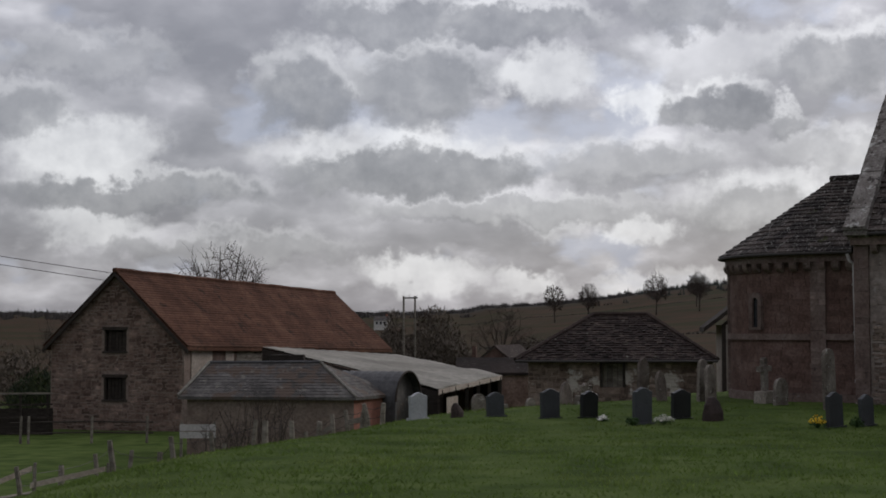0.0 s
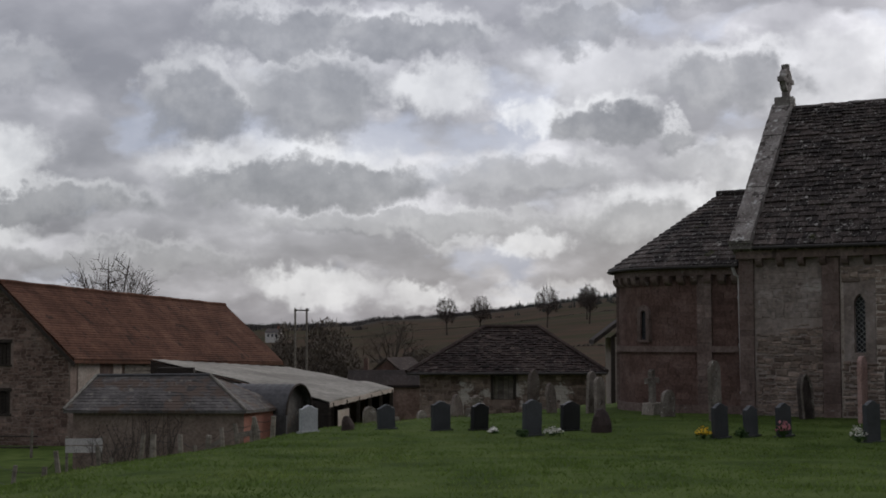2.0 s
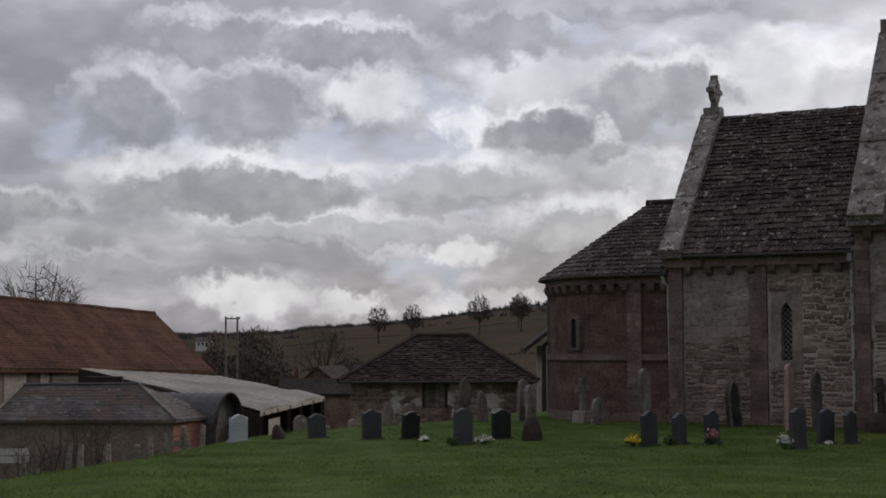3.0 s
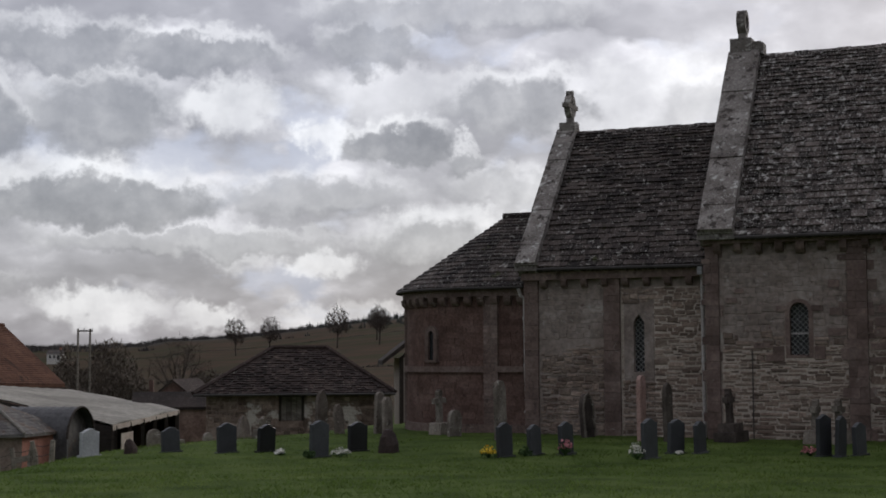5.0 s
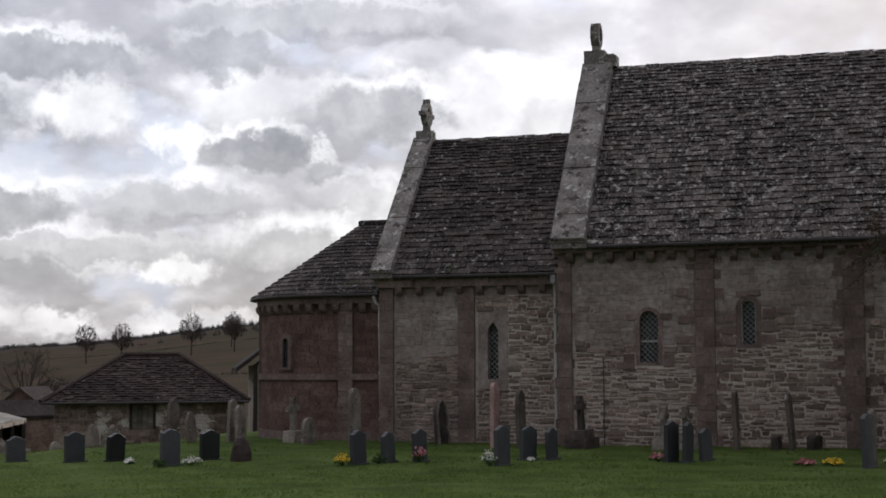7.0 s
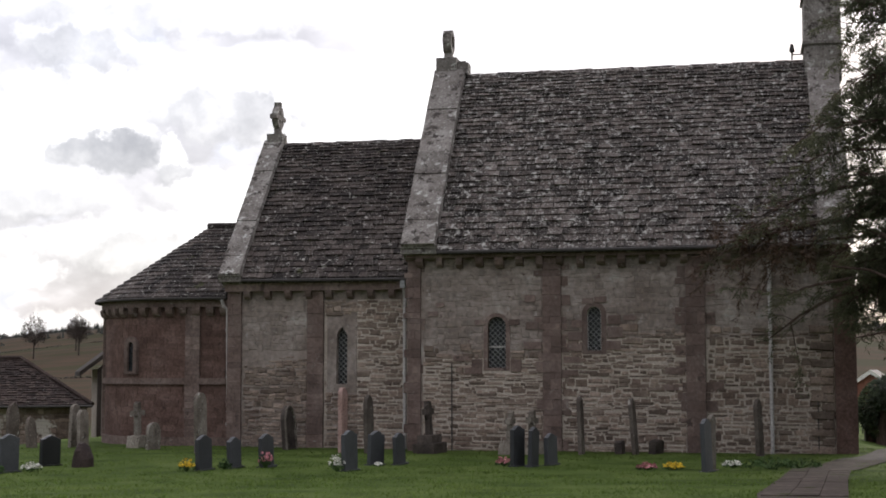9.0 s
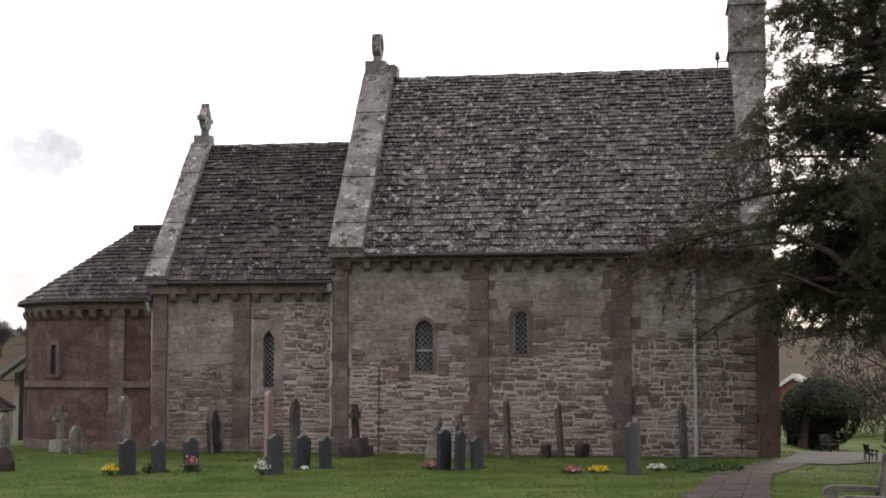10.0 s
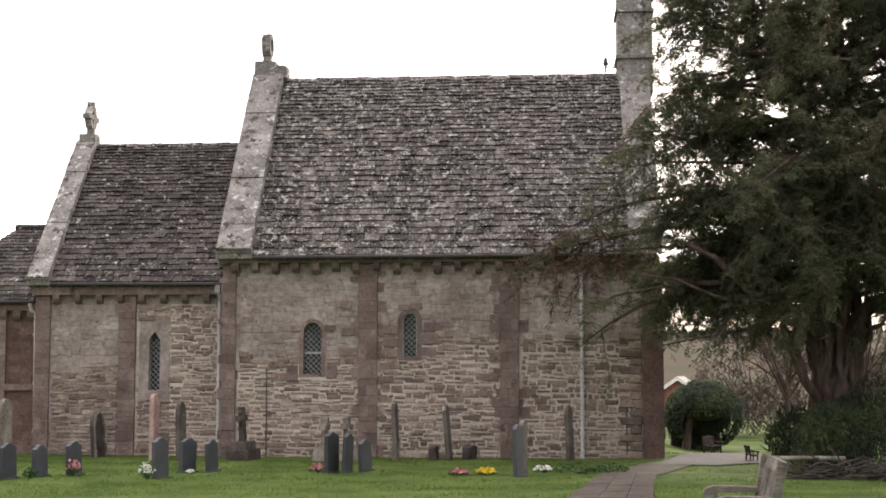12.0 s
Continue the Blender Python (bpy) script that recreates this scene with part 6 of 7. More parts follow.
def scrub(name, x, y, w, dp, h, n, seed, mat, label, size=0.35):
    """A rounded mass of loose twiggy leaves."""
    rng = random.Random(seed)
    t = thing(name, (x, y, height(x, y)), label, "bush")
    g = Geo()
    for k in range(n):
        a, r = rng.uniform(0, 6.28), math.sqrt(rng.random())
        px, py = w / 2 * r * math.cos(a), dp / 2 * r * math.sin(a)
        top = h * (1 - 0.5 * r ** 4) * (0.75 + 0.5 * noise.noise((px * 0.5 + seed, py * 0.5, 2)))
        p = Vector((px, py, top * rng.random() ** 0.6))
        d = Vector((rng.uniform(-0.6, 0.6), rng.uniform(-0.6, 0.6), rng.uniform(0.1, 1))).normalized() * size * rng.uniform(0.5, 1.4)
        s = d.cross(Vector((rng.uniform(-1, 1), rng.uniform(-1, 1), rng.uniform(-1, 1)))).normalized() * size * rng.uniform(0.06, 0.2)
        g.add([p - s, p + s, p + d], [(0, 1, 2)])
    part("brush", g, mat, t)


for row in (("scrub_bush", -1.6, 118, 8.5, 8, 7.4, 16000, 1, "bush", "tall brown leafless scrub behind the farm", 0.45), ("scrub_bush", 8.0, 122, 8, 6, 5.0, 9000, 2, "bush", "brown leafless scrub behind the farm", 0.45), ("scrub_bush", -5.5, 125, 6, 6, 6.4, 9000, 3, "bush", "brown leafless scrub behind the farm", 0.45),
            ("scrub_bush", -30, 95, 12, 7, 4.4, 4200, 4, "bush", "dark winter thicket beside the barn", 0.5), ("scrub_bush", -24.5, 90, 5, 5, 3.0, 2400, 5, "hedge", "dark evergreen bush beside the barn", 0.4), 
            ("scrub_bush", 40, 118, 16, 8, 4.0, 3600, 8, "bush", "brown leafless hedge trees", 0.6),
            ("scrub_bush", 49, 52.5, 8, 5, 4.3, 5200, 9, "bush", "bare shrubs behind the churchyard", 0.32), ("scrub_bush", 54, 47, 9, 6, 5.5, 4600, 10, "bush", "bare shrubs behind the churchyard", 0.4), ("ivy_thicket", 25.6, 23.6, 3.4, 2.2, 2.3, 15000, 11, "hedge", "dark evergreen shrubs under the yew", 0.11), ("ivy_thicket", 28.2, 22.0, 4.2, 2.6, 3.2, 14000, 13, "hedge", "dark evergreen shrubs under the yew", 0.12),
            ("ivy_thicket", 27.2, 26.6, 2.4, 1.8, 1.5, 2200, 12, "hedge", "dark evergreen shrubs under the yew", 0.22)):
    scrub(*row)


def bramble(x, y, w, h, n, seed):
    """A loose thicket of thin arching stems with side twigs."""
    rng = random.Random(seed)
    t = thing("bramble_bush", (x, y, height(x, y)), "bare bramble stems at the fence", "bush", "brambles by the fence")
    g = Geo()
    for k in range(n):
        p = Vector((rng.uniform(-w, w) / 2, rng.uniform(-w, w) / 2, -0.1))
        d = Vector((rng.uniform(-0.35, 0.35), rng.uniform(-0.35, 0.35), 1)).normalized()
        l = h * rng.uniform(0.5, 1.05)
        mid, tip = p + d * l * 0.6, p + d * l + Vector((rng.uniform(-0.3, 0.3), rng.uniform(-0.3, 0.3), 0))
        g.tube([p, mid, tip], [0.016, 0.012, 0.006], 3)
        for j in range(4):
            a = mid.lerp(tip, rng.random())
            g.tube([a, a + Vector((rng.uniform(-0.4, 0.4), rng.uniform(-0.4, 0.4), rng.uniform(0.05, 0.4)))], [0.008, 0.004], 3)
    tagged(part("stem", g, "twig", t), kind="stuff")


for row in ((-8.0, 51.5, 1.4, 2.0, 34, 6), (-7.0, 53.5, 1.6, 2.6, 40, 7), (-6.2, 54.5, 1.0, 3.0, 22, 8)):
    bramble(*row)


def topiary():
    """A clipped yew arbour: a mushroom dome with a hollow front."""
    rng = random.Random(3)
    t = thing("clipped_yew_arbour", (37.2, 41.9, height(37.2, 41.9)), "clipped dark yew dome hollowed over a seat", "topiary")
    g = Geo()
    for k in range(9000):
        a, c = rng.uniform(0, 6.28), rng.uniform(-1, 1)
        s = math.sqrt(1 - c * c)
        p = Vector((1.55 * s * math.cos(a), 1.3 * s * math.sin(a), 1.35 + 1.25 * c + 0.06 * rng.uniform(-1, 1)))
        toward = p.x * -0.66 + p.y * -0.75
        if p.z < 1.35 and toward > 0.1 and p.x * 0.75 - p.y * 0.66 > -0.75:
            p = p * 0.72 + Vector((0.35, 0.35, 0.5))
        d = Vector((rng.uniform(-1, 1), rng.uniform(-1, 1), rng.uniform(-1, 1))).normalized() * 0.12
        e = d.orthogonal().normalized() * 0.05
        g.add([p - e, p + e, p + d], [(0, 1, 2)])
    part("clipped_foliage", g, "hedge", t)
    core = Geo().tube([(0.1, 0.1, 1.15), (0.05, 0.05, 1.4), (0, 0, 1.7), (0, 0, 2.1), (0, 0, 2.4)], [0.25, 0.9, 1.2, 0.95, 0.25], 14, 0.06)
    part("inner_mass", core, "hedge", t)
    for x, y in ((-0.9, 0.7), (0.2, 0.9), (-1.0, -0.1), (0.9, 0.3)):
        part("stem", Geo().tube([(x, y, -0.2), (x * 0.9, y * 0.9, 0.6), (x * 0.7, y * 0.7, 1.4)], [0.2, 0.16, 0.14], 7, 0.1), "bark", t)
    part("hollow_back", Geo().prism([(-1.1, 0.55, 0), (1.0, 0.75, 0), (1.0, 0.75, 1.3), (-1.1, 0.55, 1.3)], (0.1, 0.2, 0)), "timber", t)


topiary()
house = thing("brick_house", (56.8, 70.2, -2.45), "red brick house gable with white bargeboards", "house", turn=-44)
part("gable", Geo().prism([(0, 0, -2), (5, 0, -2), (5, 0, 2.2), (2.5, 0, 3.9), (0, 0, 2.2)], (0, 0.3, 0)), "brick", house)
part("side_wall", Geo().box(0, 0.3, 0.303, 7, -2, 2.2), "brick", house)
part("roof", Geo().prism([(2.5, -0.2, 4.1), (5.4, -0.2, 2.1), (5.4, -0.2, 1.95), (2.5, -0.2, 3.95)], (0, 7.4, 0)), "slate", house)
part("roof_slope", Geo().prism([(2.5, -0.2, 4.1), (-0.4, -0.2, 2.1), (-0.4, -0.2, 1.95), (2.5, -0.2, 3.95)], (0, 7.4, 0)), "slate", house)
part("bargeboard", Geo().prism([(2.5, -0.26, 4.1), (5.4, -0.26, 2.1), (5.4, -0.26, 1.85), (2.5, -0.26, 3.85)], (0, 0.05, 0)), "white", house)
part("bargeboard", Geo().prism([(2.5, -0.26, 4.1), (-0.4, -0.26, 2.1), (-0.4, -0.26, 1.85), (2.5, -0.26, 3.85)], (0, 0.05, 0)), "white", house)
part("chimney", Geo().box(3.6, 4.2, 3.0, 3.6, 2.8, 4.5), "redstone", house)
white_house = thing("white_farmhouse", (-29.5, 619, height(-29.5, 619) + 1.6), "distant white farmhouse under a dark roof", "house", turn=-20)
part("wall", Geo().box(0, 6, 0, 5, -5, 2.6), "white", white_house)
part("roof", Geo().prism([(-0.3, -0.3, 2.5), (-0.3, 5.3, 2.5), (-0.3, 2.5, 4.4)], (6.6, 0, 0)), "slate", white_house)
part("chimney", Geo().box(4.6, 5.3, 2.2, 2.9, 3.8, 5.3), "brick", white_house)
for x in (1.0, 2.8, 4.6):
    part("window", Geo().box(x, x + 0.8, -0.06, -0.003, 0.8, 2.0), "glass", white_house)


def brush_pile():
    rng = random.Random(14)
    t = thing("brush_pile", (24.2, 21.9, height(24.2, 21.9)), "heap of cut branches under the yew", "brushwood", turn=-47)
    g = Geo()
    for k in range(260):
        x, y = rng.uniform(-1.5, 2.6), rng.uniform(-0.5, 0.5)
        z = rng.uniform(0.02, 0.3) * (1 - 0.1 * abs(x))
        d = Vector((rng.uniform(-1, 1), rng.uniform(-0.6, 0.6), rng.uniform(-0.25, 0.3))).normalized() * rng.uniform(0.3, 0.9)
        g.tube([(x, y, z), (x + d.x * 0.5, y + d.y * 0.5, z + d.z * 0.5 + 0.03), (x + d.x, y + d.y, max(0.02, z + d.z))], [0.022, 0.018, 0.008], 4)
    tagged(part("cut_branch", g, "twig", t), kind="stuff")
    part("log", Geo().tube([(-2.1, 0, 0.42), (-1.2, 0.05, 0.45), (-0.5, 0, 0.44)], [0.055, 0.05, 0.055], 9, 0.06), "oldhs", t, "bleached log on the heap")


brush_pile()
posts = thing("churchyard_gate", (35.9, 43.6, height(35.9, 43.6)), "dark iron gate by the church corner", "gate", turn=-40)
for k in range(7):
    part("bar", Geo().tube([(k * 0.16, 0, 0), (k * 0.16, 0, 1.15)], 0.025, 5), "darkiron", posts)
part("top_rail", Geo().box(-0.05, 1.05, -0.03, 0.03, 1.0, 1.06), "darkiron", posts)
for x, y in ((43.5, 44.0), (47.0, 43.0), (50.5, 41.5)):
    bare_tree(x, y, 7.5, 0.8, int(x * 10), "old orchard tree with bare twigs", 12, "bark", 0.012)


# ---- the far country ----
def far_woods():
    rng = random.Random(31)
    g, c, hedge = Geo(), Geo(), Geo()

    def puff(geo, x, y, h, w, n, pointed=False):
        """A small leafless crown: a sheaf of upright twig blades, ragged at the top."""
        z = height(x, y) - 1
        for k in range(n):
            q, a = math.sqrt(rng.random()), rng.uniform(0, 6.283)
            px, py = x + w * q * math.cos(a), y + w * q * math.sin(a)
            top = z + h * ((1 - 0.85 * q) if pointed else (1 - 0.45 * q * q)) * rng.uniform(0.7, 1.05)
            b, s = rng.uniform(0.3, 0.7), rng.uniform(0, 3.14)
            cx, cy = b * math.cos(s), b * math.sin(s)
            o = len(geo.v)
            geo.v += [(px - cx, py - cy, z), (px + cx, py + cy, z), (px + rng.uniform(-0.8, 0.8), py + rng.uniform(-0.8, 0.8), top)]
            geo.f.append((o, o + 1, o + 2))

    for k in range(9000):
        az, d = rng.uniform(-32, 62), rng.uniform(1230, 1500)
        x, y = d * math.sin(radians(az)), d * math.cos(radians(az))
        puff(c if az > 9 and rng.random() < 0.5 else g, x, y, rng.uniform(4.0, 6.5), 3.2, 18, rng.random() < 0.4)
    for k in range(7500):
        az, d = rng.uniform(-30, 62), rng.uniform(820, 1500)
        if az > 3 and rng.random() < 0.6:
            d = rng.uniform(930, 1400)
        x, y = d * math.sin(radians(az)), d * math.cos(radians(az))
        if noise.noise((x * 0.003, y * 0.003, 7)) > 0.02 or d > 1330 or (az > 4 and d > 980):
            (puff(c, x, y, rng.uniform(6, 9), 2.6, 18, True) if az > 7 and rng.random() < 0.7 else puff(g, x, y, rng.uniform(3.5, 6), 3.4, 18))
    for line in range(2):
        d0, a0, a1 = 450 + line * 210 + rng.uniform(-20, 20), rng.uniform(-28, -4), rng.uniform(10, 45)
        n = int((a1 - a0) * d0 / 75)
        for k in range(n):
            az = a0 + (a1 - a0) * k / n
            d = d0 * (1 + 0.004 * (az - a0) * (1 if line % 2 else -1)) + rng.uniform(-1, 1)
            x, y = d * math.sin(radians(az)), d * math.cos(radians(az))
            puff(hedge, x, y, rng.uniform(1.6, 2.3), 1.4, 14)
    for ob_name, geo, mat, label in (("far_woodland", g, "hazedwood", "brown leafless woods along the far hill"), ("far_conifers", c, "conifer", "dark conifer plantation on the skyline"), ("field_hedges", hedge, "hazedwood", "dark winter hedges between brown fields")):
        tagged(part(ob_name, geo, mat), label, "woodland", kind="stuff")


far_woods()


def grass():
    """Turf blades over the part of the churchyard that lies before the church."""
    rs = np.random.RandomState(7)
    n = 95000
    d = np.sqrt(rs.uniform(13.0 ** 2, 44.0 ** 2, n))
    keep = rs.uniform(0, 1, n) < np.clip(1.35 - d / 44, 0.25, 1)
    az = np.radians(rs.uniform(-19, 50, n))
    d, az = d[keep], az[keep]
    g = Geo()
    rng = random.Random(2)
    for x, y in zip(d * np.sin(az), d * np.cos(az)):
        if brow(y) - x > 3.5:
            continue
        z = height(x, y) - 0.01
        lush = 0.6 + 0.8 * max(0, 0.5 + noise.noise((x * 0.7, y * 0.7, 5)))
        for k in range(2):
            h, a = rng.uniform(0.025, 0.06) * lush, rng.uniform(0, 3.14)
            w = rng.uniform(0.007, 0.014)
            bx, by = rng.uniform(-0.06, 0.06), rng.uniform(-0.06, 0.06)
            px, py = x + rng.uniform(-0.05, 0.05), y + rng.uniform(-0.05, 0.05)
            o = len(g.v)
            g.v += [(px - w * math.cos(a), py - w * math.sin(a), z), (px + w * math.cos(a), py + w * math.sin(a), z), (px + bx, py + by, z + h)]
            g.f.append((o, o + 1, o + 2))
    tagged(part("grass", g, "blade"), "short uneven green turf of the churchyard", "grass", kind="stuff")


grass()


# ---- pieces: roof tiles, wall stones, pilaster blocks ----
def unit_stone(seed, mat, fx=0.93, fz=0.84, jit=1.0):
    """A rough block one metre each way, its face towards -y, edges worn back."""
    rng = random.Random(seed)
    j = lambda s: rng.uniform(-s, s) * jit
    back = [(-0.5, 0.5, -0.5), (0.5, 0.5, -0.5), (0.5, 0.5, 0.5), (-0.5, 0.5, 0.5)]
    mid = [(x + j(0.04), -0.1, z + j(0.1)) for x, _, z in back]
    face = [(x * fx + j(0.04), -0.5 + j(0.12), z * fz + j(0.07)) for x, _, z in back]
    g = Geo().add(back + mid + face, [(8, 9, 10, 11)] + [(a + k, a + (k + 1) % 4, a + 4 + (k + 1) % 4, a + 4 + k) for a in (0, 4) for k in range(4)])
    return g.mesh("stone", M[mat]), g


STONES = {m: [unit_stone(s, m, 0.9, 0.76, 1.7) for s in range(6)] for m in ("rubble", "barnstone", "lodgestone")}
STONES["render"] = [unit_stone(s, "render", 0.95, 0.9, 0.6) for s in range(6)]
STONES["pilaster"] = [unit_stone(s, "pilaster", 0.994, 0.985, 0.12) for s in range(6)]


def lay_stones(parent, name, mat, spots, matrix, near):
    """spots: x, z, width, height, proud. Those for which near() holds become objects, the rest one mesh."""
    rest, count = Geo(), 0
    for k, (x, z, w, h, proud) in enumerate(spots):
        me, g = STONES[mat][k % 6]
        m = matrix @ Matrix.Translation((x, 0, z)) @ Matrix.Diagonal((w, proud * 2, h, 1))
        if near(x, z) and count < 300:
            part(name, me, "", parent).matrix_local = m
            count += 1
        else:
            rest.add([m @ Vector(v) for v in g.v], g.f)
    if rest.v:
        tagged(part(name, rest, mat, parent), kind="stuff")


def rubble(x0, x1, z0, z1, seed, voids=(), hs=(0.065, 0.15), ws=(0.12, 0.6), gap=0.03, ragged=0.0):
    rng = random.Random(seed)
    out, z = [], z0
    while z < z1:
        h = rng.uniform(*hs)
        x = x0 + rng.uniform(0, 0.1)
        while x < x1 - 0.08:
            w = min(rng.uniform(*ws) * (0.6 + rng.random() * 0.6), x1 - x)
            zz, hh = z + rng.uniform(-0.035, 0.035), h * rng.uniform(0.7, 1.15)
            if rng.random() < 0.14:
                hh *= 1.5
            hit = [(a, b) for a, b, c, d in voids if zz + hh > c and zz < d and x < b and x + w > a]
            if hit:
                a, b = hit[0]
                if x >= a - 0.05:
                    x = b
                    continue
                w = a - x
            cx = x + w / 2
            if w > 0.06 and (ragged == 0 or zz < z1 - ragged * (0.5 + 0.5 * noise.noise((cx * 1.3, zz * 2, seed)))):
                out.append((cx, zz + hh / 2, w - gap, hh - gap * 0.8, rng.uniform(0.008, 0.026)))
            x += w
        z += h
    return out


PIL = [(-8.92, -8.55), (-5.1, -4.58), (-1.19, -0.67)]
voids = [(a, b, -2, 6) for a, b in PIL] + [(w[0] - 0.12, w[1] + 0.12, w[2] - 0.09, w[3] + 0.14) for w in (WIN1, WIN2)]
spots = rubble(-8.5, -5.1, -0.85, 2.35, 11, voids, gap=0.036, ragged=0.5) + rubble(-4.6, -1.2, -0.85, 2.75, 12, voids, gap=0.038, ragged=0.3) + rubble(-0.66, 2.7, -0.95, 2.75, 13, voids, (0.08, 0.19), (0.14, 0.5), 0.045, ragged=0.3)
for a, b, top, hole in ((-8.5, -5.1, 1.95, [(WIN1[0] - 0.02, WIN1[1] + 0.02, WIN1[2] - 0.02, 1.95)]), (-4.6, -1.2, 2.5, [(WIN2[0] - 0.02, WIN2[1] + 0.02, WIN2[2] - 0.02, 2.5)]), (-0.66, 2.7, 2.5, [])):
    wall_panel("mortar_bed", a, b, NY - 0.012, NY - 0.003, -0.95, top, hole, "mortar", nave_front, "pale lime mortar between the stones")
lay_stones(nave_front, "stone", "rubble", spots, Matrix.Translation((0, NY - 0.012, 0)), lambda x, z: -5.2 < x < -0.9 and z > 0.1)
voids_c = [(WINC[0] - 0.28, WINC[1] + 0.28, WINC[2] - 0.2, WINC[3] + 0.3)]
spots = rubble(-14.03, -12.06, -0.7, 2.3, 14, voids_c, (0.06, 0.13), (0.14, 0.45), ragged=0.8) + rubble(-11.54, -9.2, -0.7, 3.62, 15, voids_c, (0.06, 0.14), (0.14, 0.5))
for a, b in ((-11.54, -11.46), (-10.56, -9.0)):
    part("mortar_bed", Geo().box(a, b, CY - 0.012, CY - 0.003, -0.95, 3.66), "mortar", chancel_front, "pale lime mortar between the stones")
lay_stones(chancel_front, "stone", "rubble", spots, Matrix.Translation((0, CY - 0.01, 0)), lambda x, z: x > -11.5 and z > 0.2)
# squared tufa above
tufa = []
for a, b, lo, seed in ((-8.5, -5.12, 2.2, 71), (-4.56, -1.2, 2.7, 72), (-0.66, 2.68, 2.7, 73)):
    tufa += rubble(a, b, lo, 4.72, seed, voids, (0.09, 0.19), (0.16, 0.5), 0.009)
lay_stones(nave_front, "tufa_block", "render", [(x, z, w, h, 0.005 + 0.005 * p / 0.026) for x, z, w, h, p in tufa], Matrix.Translation((0, NY - 0.006, 0)), lambda x, z: -4.6 < x < -1.2 and z > 3)
tufa = rubble(-14.02, -12.07, 2.2, 3.65, 74, (), (0.09, 0.19), (0.16, 0.5), 0.009)
lay_stones(chancel_front, "tufa_block", "render", [(x, z, w, h, 0.005 + 0.005 * p / 0.026) for x, z, w, h, p in tufa], Matrix.Translation((0, CY - 0.006, 0)), lambda x, z: True)
# large dressed blocks round the nave windows and scattered in the tufa
blocks = [(-7.05, 1.6, 0.5, 0.17), (-5.85, 1.75, 0.3, 0.34), (-6.95, 1.78, 0.3, 0.3), (-5.9, 2.95, 0.3, 0.16), (-6.85, 2.95, 0.3, 0.15), (-4.22, 2.25, 0.42, 0.2), (-4.2, 2.55, 0.4, 0.22), (-4.15, 2.9, 0.3, 0.2),
          (-3.15, 2.3, 0.4, 0.24), (-3.1, 2.65, 0.42, 0.28), (-3.12, 3.0, 0.34, 0.24), (-2.7, 3.05, 0.34, 0.13), (-3.85, 3.52, 0.3, 0.16), (-3.5, 3.56, 0.32, 0.16), (-5.45, 3.6, 0.3, 0.2), (-5.4, 2.85, 0.34, 0.2),
          (-5.38, 2.3, 0.5, 0.2), (-8.2, 3.2, 0.3, 0.14), (-8.0, 3.45, 0.24, 0.12), (-7.4, 1.95, 0.44, 0.13), (-1.5, 1.6, 0.5, 0.17), (-1.6, 1.15, 0.4, 0.16), (-0.4, 1.2, 0.4, 0.2), (-4.3, 1.9, 0.45, 0.16), (-4.35, 1.55, 0.45, 0.15)]
lay_stones(nave_front, "dressed_block", "pilaster", [(*b, 0.03) for b in blocks], Matrix.Translation((0, NY - 0.02, 0)), lambda x, z: True)


def pilaster(x0, x1, y, z0, z1, seed, parent, proud=0.09, tooth=0.0):
    """Coursed blocks; tooth: how far some of them bond into the wall beside."""
    rng = random.Random(seed)
    z, spots, bonds = z0, [], []
    while z < z1 - 0.05:
        h = min(rng.uniform(0.14, 0.34), z1 - z)
        if rng.random() < 0.35:
            m = x0 + (x1 - x0) * rng.uniform(0.35, 0.65)
            spots += [((x0 + m) / 2, z + h / 2, m - x0 - 0.003, h - 0.003, proud), ((m + x1) / 2, z + h / 2, x1 - m - 0.003, h - 0.003, proud * rng.uniform(0.9, 1.05))]
        else:
            spots.append(((x0 + x1) / 2, z + h / 2, x1 - x0, h - 0.003, proud * rng.uniform(0.9, 1.1)))
        for edge, sgn in ((x0, -1), (x1, 1)):
            if tooth and rng.random() < 0.5:
                q = tooth * rng.uniform(0.4, 1.2)
                bonds.append((edge + sgn * q / 2, z + h / 2, q - 0.01, h - 0.02, 0.034))
        z += h
    lay_stones(parent, "pilaster_block", "pilaster", spots, Matrix.Translation((0, y, 0)), lambda x, z: True)
    if bonds:
        lay_stones(parent, "bonding_block", "pilaster", bonds, Matrix.Translation((0, y, 0)), lambda x, z: True)


for k, (a, b) in enumerate(PIL):
    pilaster(a, b, NY - 0.003, -0.9, 4.755, 30 + k, nave_front, tooth=0.26 if k else 0.12)
pilaster(-14.48, -14.05, CY - 0.003, -0.9, 3.925, 40, chancel_front)
pilaster(-12.05, -11.56, CY - 0.003, -0.9, 3.925, 41, chancel_front)
pilaster(-15.98, -15.52, AXIS - AR - 0.003, -0.9, 3.51, 42, apse_wall)
m72 = radians(72)
lay_stones(apse_wall, "pilaster_block", "pilaster", [(0, -0.8 + 0.4 * k, 0.42, 0.39, 0.1) for k in range(11)],
           Matrix.Translation((AX - AR * math.sin(m72), AXIS - AR * math.cos(m72), 0)) @ Matrix.Rotation(-m72, 4, "Z"), lambda x, z: True)
# quoins of the west corner
spots = []
for k in range(16):
    w = 0.62 if k % 2 else 0.36
    spots.append((2.69 - w / 2 + 0.0, -0.75 + k * 0.23, w - 0.03, 0.195, 0.03))
lay_stones(nave_front, "quoin", "rubble", spots, Matrix.Translation((0, NY - 0.035, 0)), lambda x, z: True)
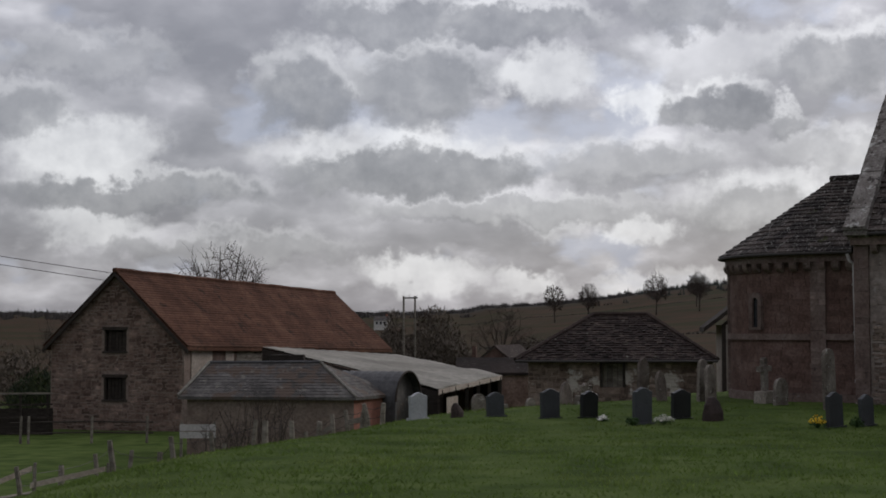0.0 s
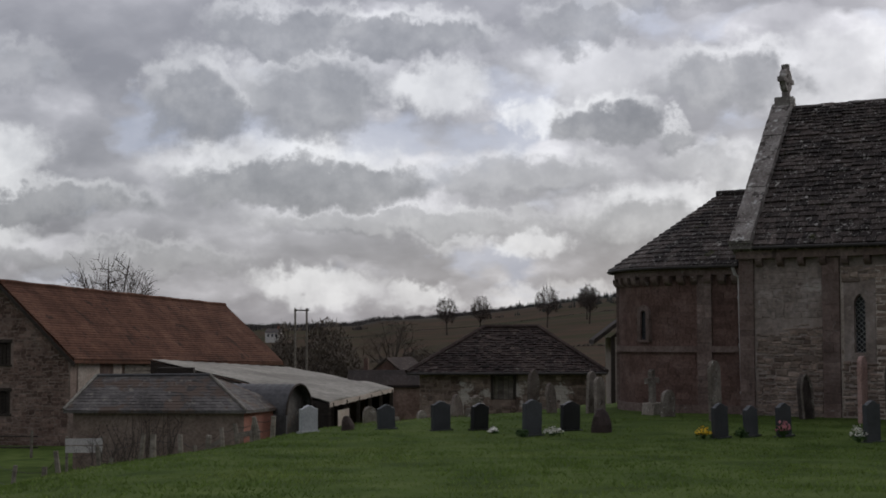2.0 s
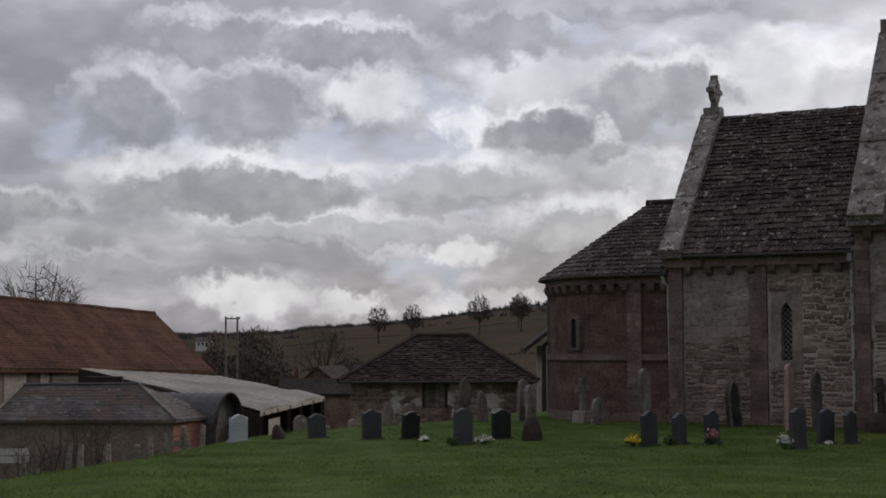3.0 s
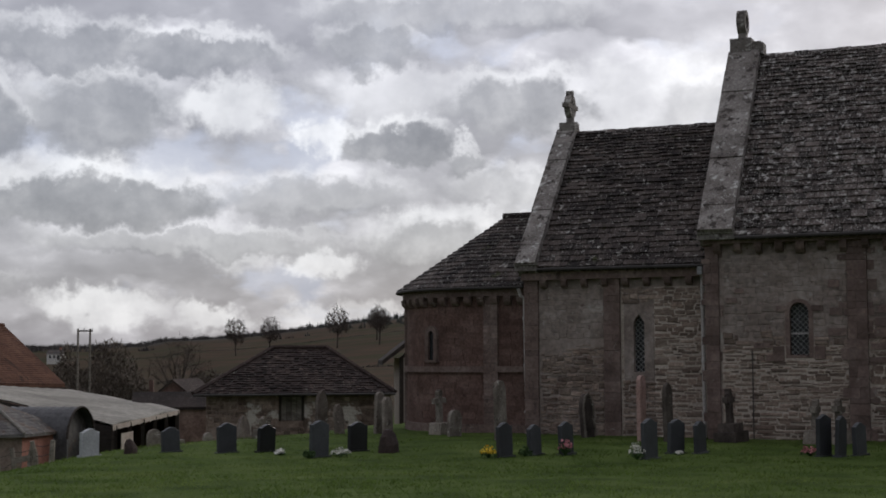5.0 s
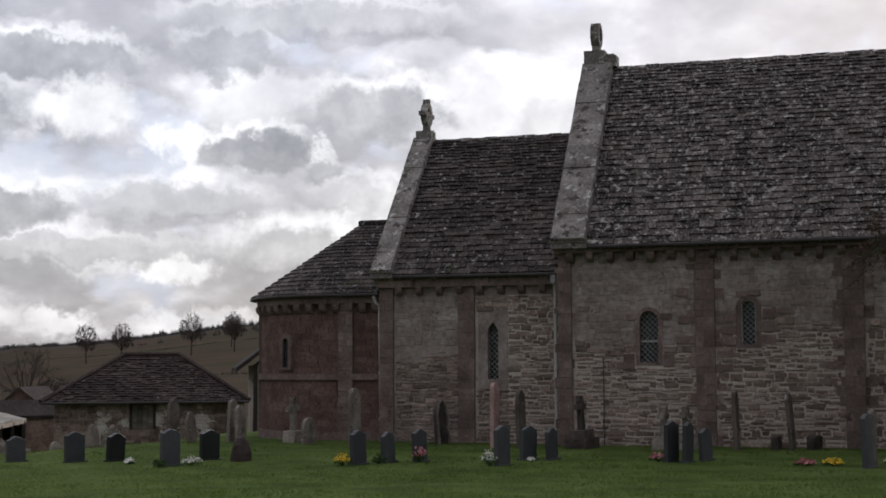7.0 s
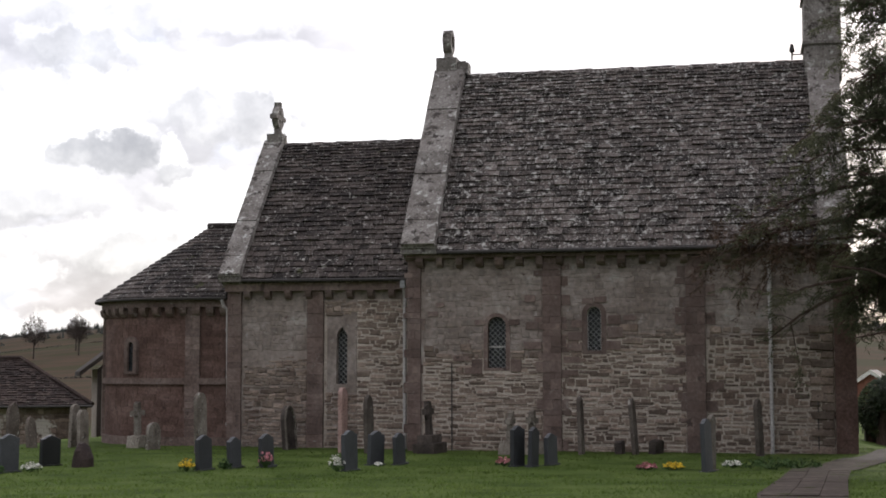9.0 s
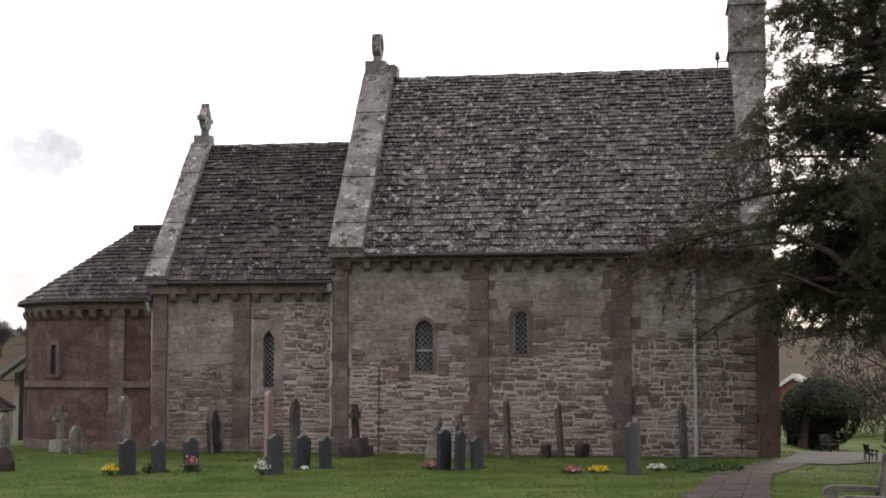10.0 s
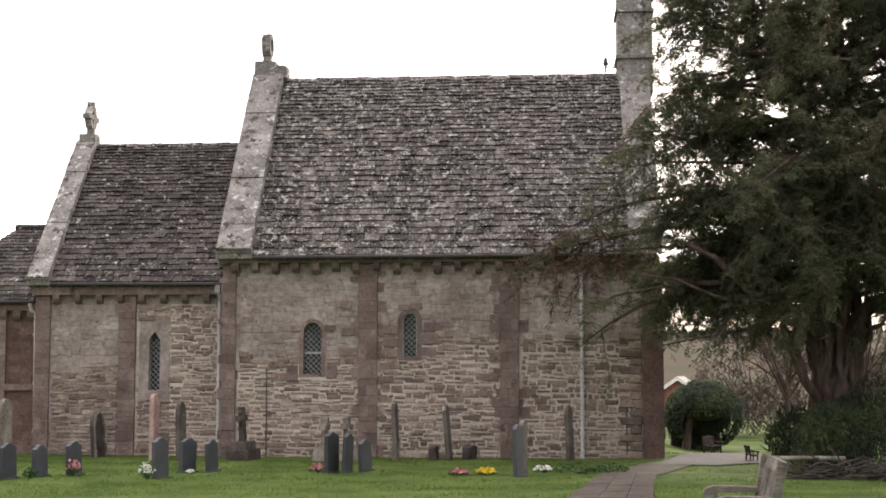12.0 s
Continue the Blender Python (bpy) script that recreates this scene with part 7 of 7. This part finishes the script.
# ashlar courses of the apse
def apse_ashlar():
    rng = random.Random(8)
    g, z = Geo(), -0.34
    while z < 3.5:
        h = rng.uniform(0.15, 0.21)
        if 1.2 < z + h / 2 < 1.42:
            z = 1.41
            continue
        s = rng.uniform(0, 0.3)
        while s < 9.6:
            w = rng.uniform(0.28, 0.55)
            e = s + w - 0.012
            skip = any(a < s + w / 2 < b for a, b in ((1.0, 1.5), ((CX0 - AX) + AR * radians(25) - 0.3, (CX0 - AX) + AR * radians(25) + 0.3))) and not (s > 2.5 and (z > 2.7 or z + h < 1.5))
            if not skip:
                (a, na), (b, nb) = ring_at(AR, s), ring_at(AR, e)
                d0, zz = rng.uniform(0.010, 0.02), z + h - 0.012
                q = [a + na * d0, b + nb * d0]
                g.add([(q[0].x, q[0].y, z), (q[1].x, q[1].y, z), (q[1].x, q[1].y, zz), (q[0].x, q[0].y, zz), (a.x, a.y, z), (b.x, b.y, z), (b.x, b.y, zz), (a.x, a.y, zz)], [(0, 1, 2, 3), (4, 0, 3, 7), (1, 5, 6, 2), (3, 2, 6, 7), (4, 5, 1, 0)])
            s += w
        z += h
    tagged(part("ashlar_block", g, "redstone", apse_wall), kind="stuff")


apse_ashlar()
apse_tiles()


def unit_tile(mat, seed):
    rng = random.Random(seed)
    j = [rng.uniform(-0.04, 0.04) for _ in range(4)]
    g = Geo().add([(0, 0 + j[0], 0.3), (1, 0 + j[1], 0.3), (1, 1.2, 0.0), (0, 1.2, 0.0), (0.02, 0 + j[0], 1.3 + j[2] * 4), (0.98, 0 + j[1], 1.3 + j[3] * 4), (0.99, 1.2, 0.6), (0.01, 1.2, 0.6)],
                  [(4, 5, 6, 7), (0, 1, 5, 4), (1, 2, 6, 5), (3, 0, 4, 7)])
    return g.mesh("roof_tile", M[mat]), g


def lay_tiles(parent, mat, x0, x1, origin, up, nrm, run, course, widths, seed, near, thick=0.062, clip=None, side=Vector((1, 0, 0))):
    """Courses of slabs up a slope. course(t): exposure at the fraction t of the slope."""
    rng = random.Random(seed)
    units = [unit_tile(mat, s) for s in range(5)]
    rest, s, count = Geo(), 0.0, 0
    while s < run - 0.02:
        c = course(s / run)
        x = x0 - rng.uniform(0, 0.2)
        while x < x1 - 0.03:
            w = rng.uniform(*widths)
            a, b = max(x, x0), min(x + w, x1)
            if b - a > 0.04 and (clip is None or clip((a + b) / 2, s)):
                m3 = Matrix((side * (b - a - 0.006), up * min(c, (run - s) / 1.2), nrm * thick * rng.uniform(0.7, 1.4))).transposed()
                m = Matrix.Translation(Vector(origin) + side * a + up * (s + rng.uniform(-0.014, 0.014))) @ m3.to_4x4()
                me, g = units[rng.randrange(5)]
                if near((a + b) / 2, s) and count < 300:
                    part("roof_tile", me, "", parent).matrix_local = m
                    count += 1
                else:
                    rest.add([m @ Vector(v) for v in g.v], g.f)
            x += w
        s += c
    if rest.v:
        tagged(part("roof_tile", rest, mat, parent), kind="stuff")


d, nr, run = slope_axes(N_E, N_R)
lay_tiles(nave_roof, "stonetile", -8.05, 2.36, (0, N_E[0] - 0.02, N_E[1] - 0.01), d, nr, run + 0.02, lambda t: 0.27 - 0.13 * t, (0.17, 0.46), 21, lambda x, s: -7 < x < 1 and s < 2.6)
d, nr, run = slope_axes(C_E, C_R)
lay_tiles(chancel_roof, "apsetile", -13.98, -8.92, (0, C_E[0] - 0.02, C_E[1] - 0.01), d, nr, run + 0.02, lambda t: 0.24 - 0.11 * t, (0.16, 0.42), 22, lambda x, s: s < 2.4)
# barn and outhouse stones, pantiles
barn_spots = rubble(0.05, BW - 0.05, -1.0, 8.3, 51, [(3.25, 4.85, 1.65, 3.15), (3.25, 4.85, 4.15, 5.6)], (0.09, 0.2), (0.15, 0.5), 0.035)
barn_spots = [s for s in barn_spots if s[1] + s[3] / 2 < rake(s[0]) - 0.12 and s[1] + s[3] / 2 < rake(s[0] - s[2] / 2) - 0.05 and s[1] + s[3] / 2 < rake(s[0] + s[2] / 2) - 0.05]
lay_stones(gable, "stone", "barnstone", barn_spots, Matrix(((0, 1, 0, 0), (1, 0, 0, 0), (0, 0, 1, 0), (0, 0, 0, 1))), lambda x, z: 1.0 < x < 7 and 1.0 < z < 5.4)
lay_stones(lodge_wall, "stone", "lodgestone", rubble(0.2, 7.4, -1.2, 1.2, 52, [(2.9, 4.1, 0.0, 1.3)], (0.12, 0.2), (0.2, 0.5), 0.03), Matrix.Translation((0, -0.004, 0)), lambda x, z: z > 0)
for a, b, c, dd, seed in ((LE[0], LE[1], LR[0], LR[1], 61), (LE[1], LE[2], LR[1], LR[1], 62)):
    side = (b - a).normalized()
    mid = c - a
    up = mid - side * mid.dot(side)
    run = up.length
    up = up.normalized()
    nrm = side.cross(up)
    full, l0, l1 = (b - a).length, (c - a).dot(side), (dd - a).dot(side)
    lay_tiles(lodge_roof, "pantile", 0.0, full, a, up, nrm, run, lambda t: 0.19, (0.15, 0.21), seed, lambda x, s: seed == 61, 0.05,
              lambda x, s: l0 * s / run < x < full - (full - l1) * s / run, side)
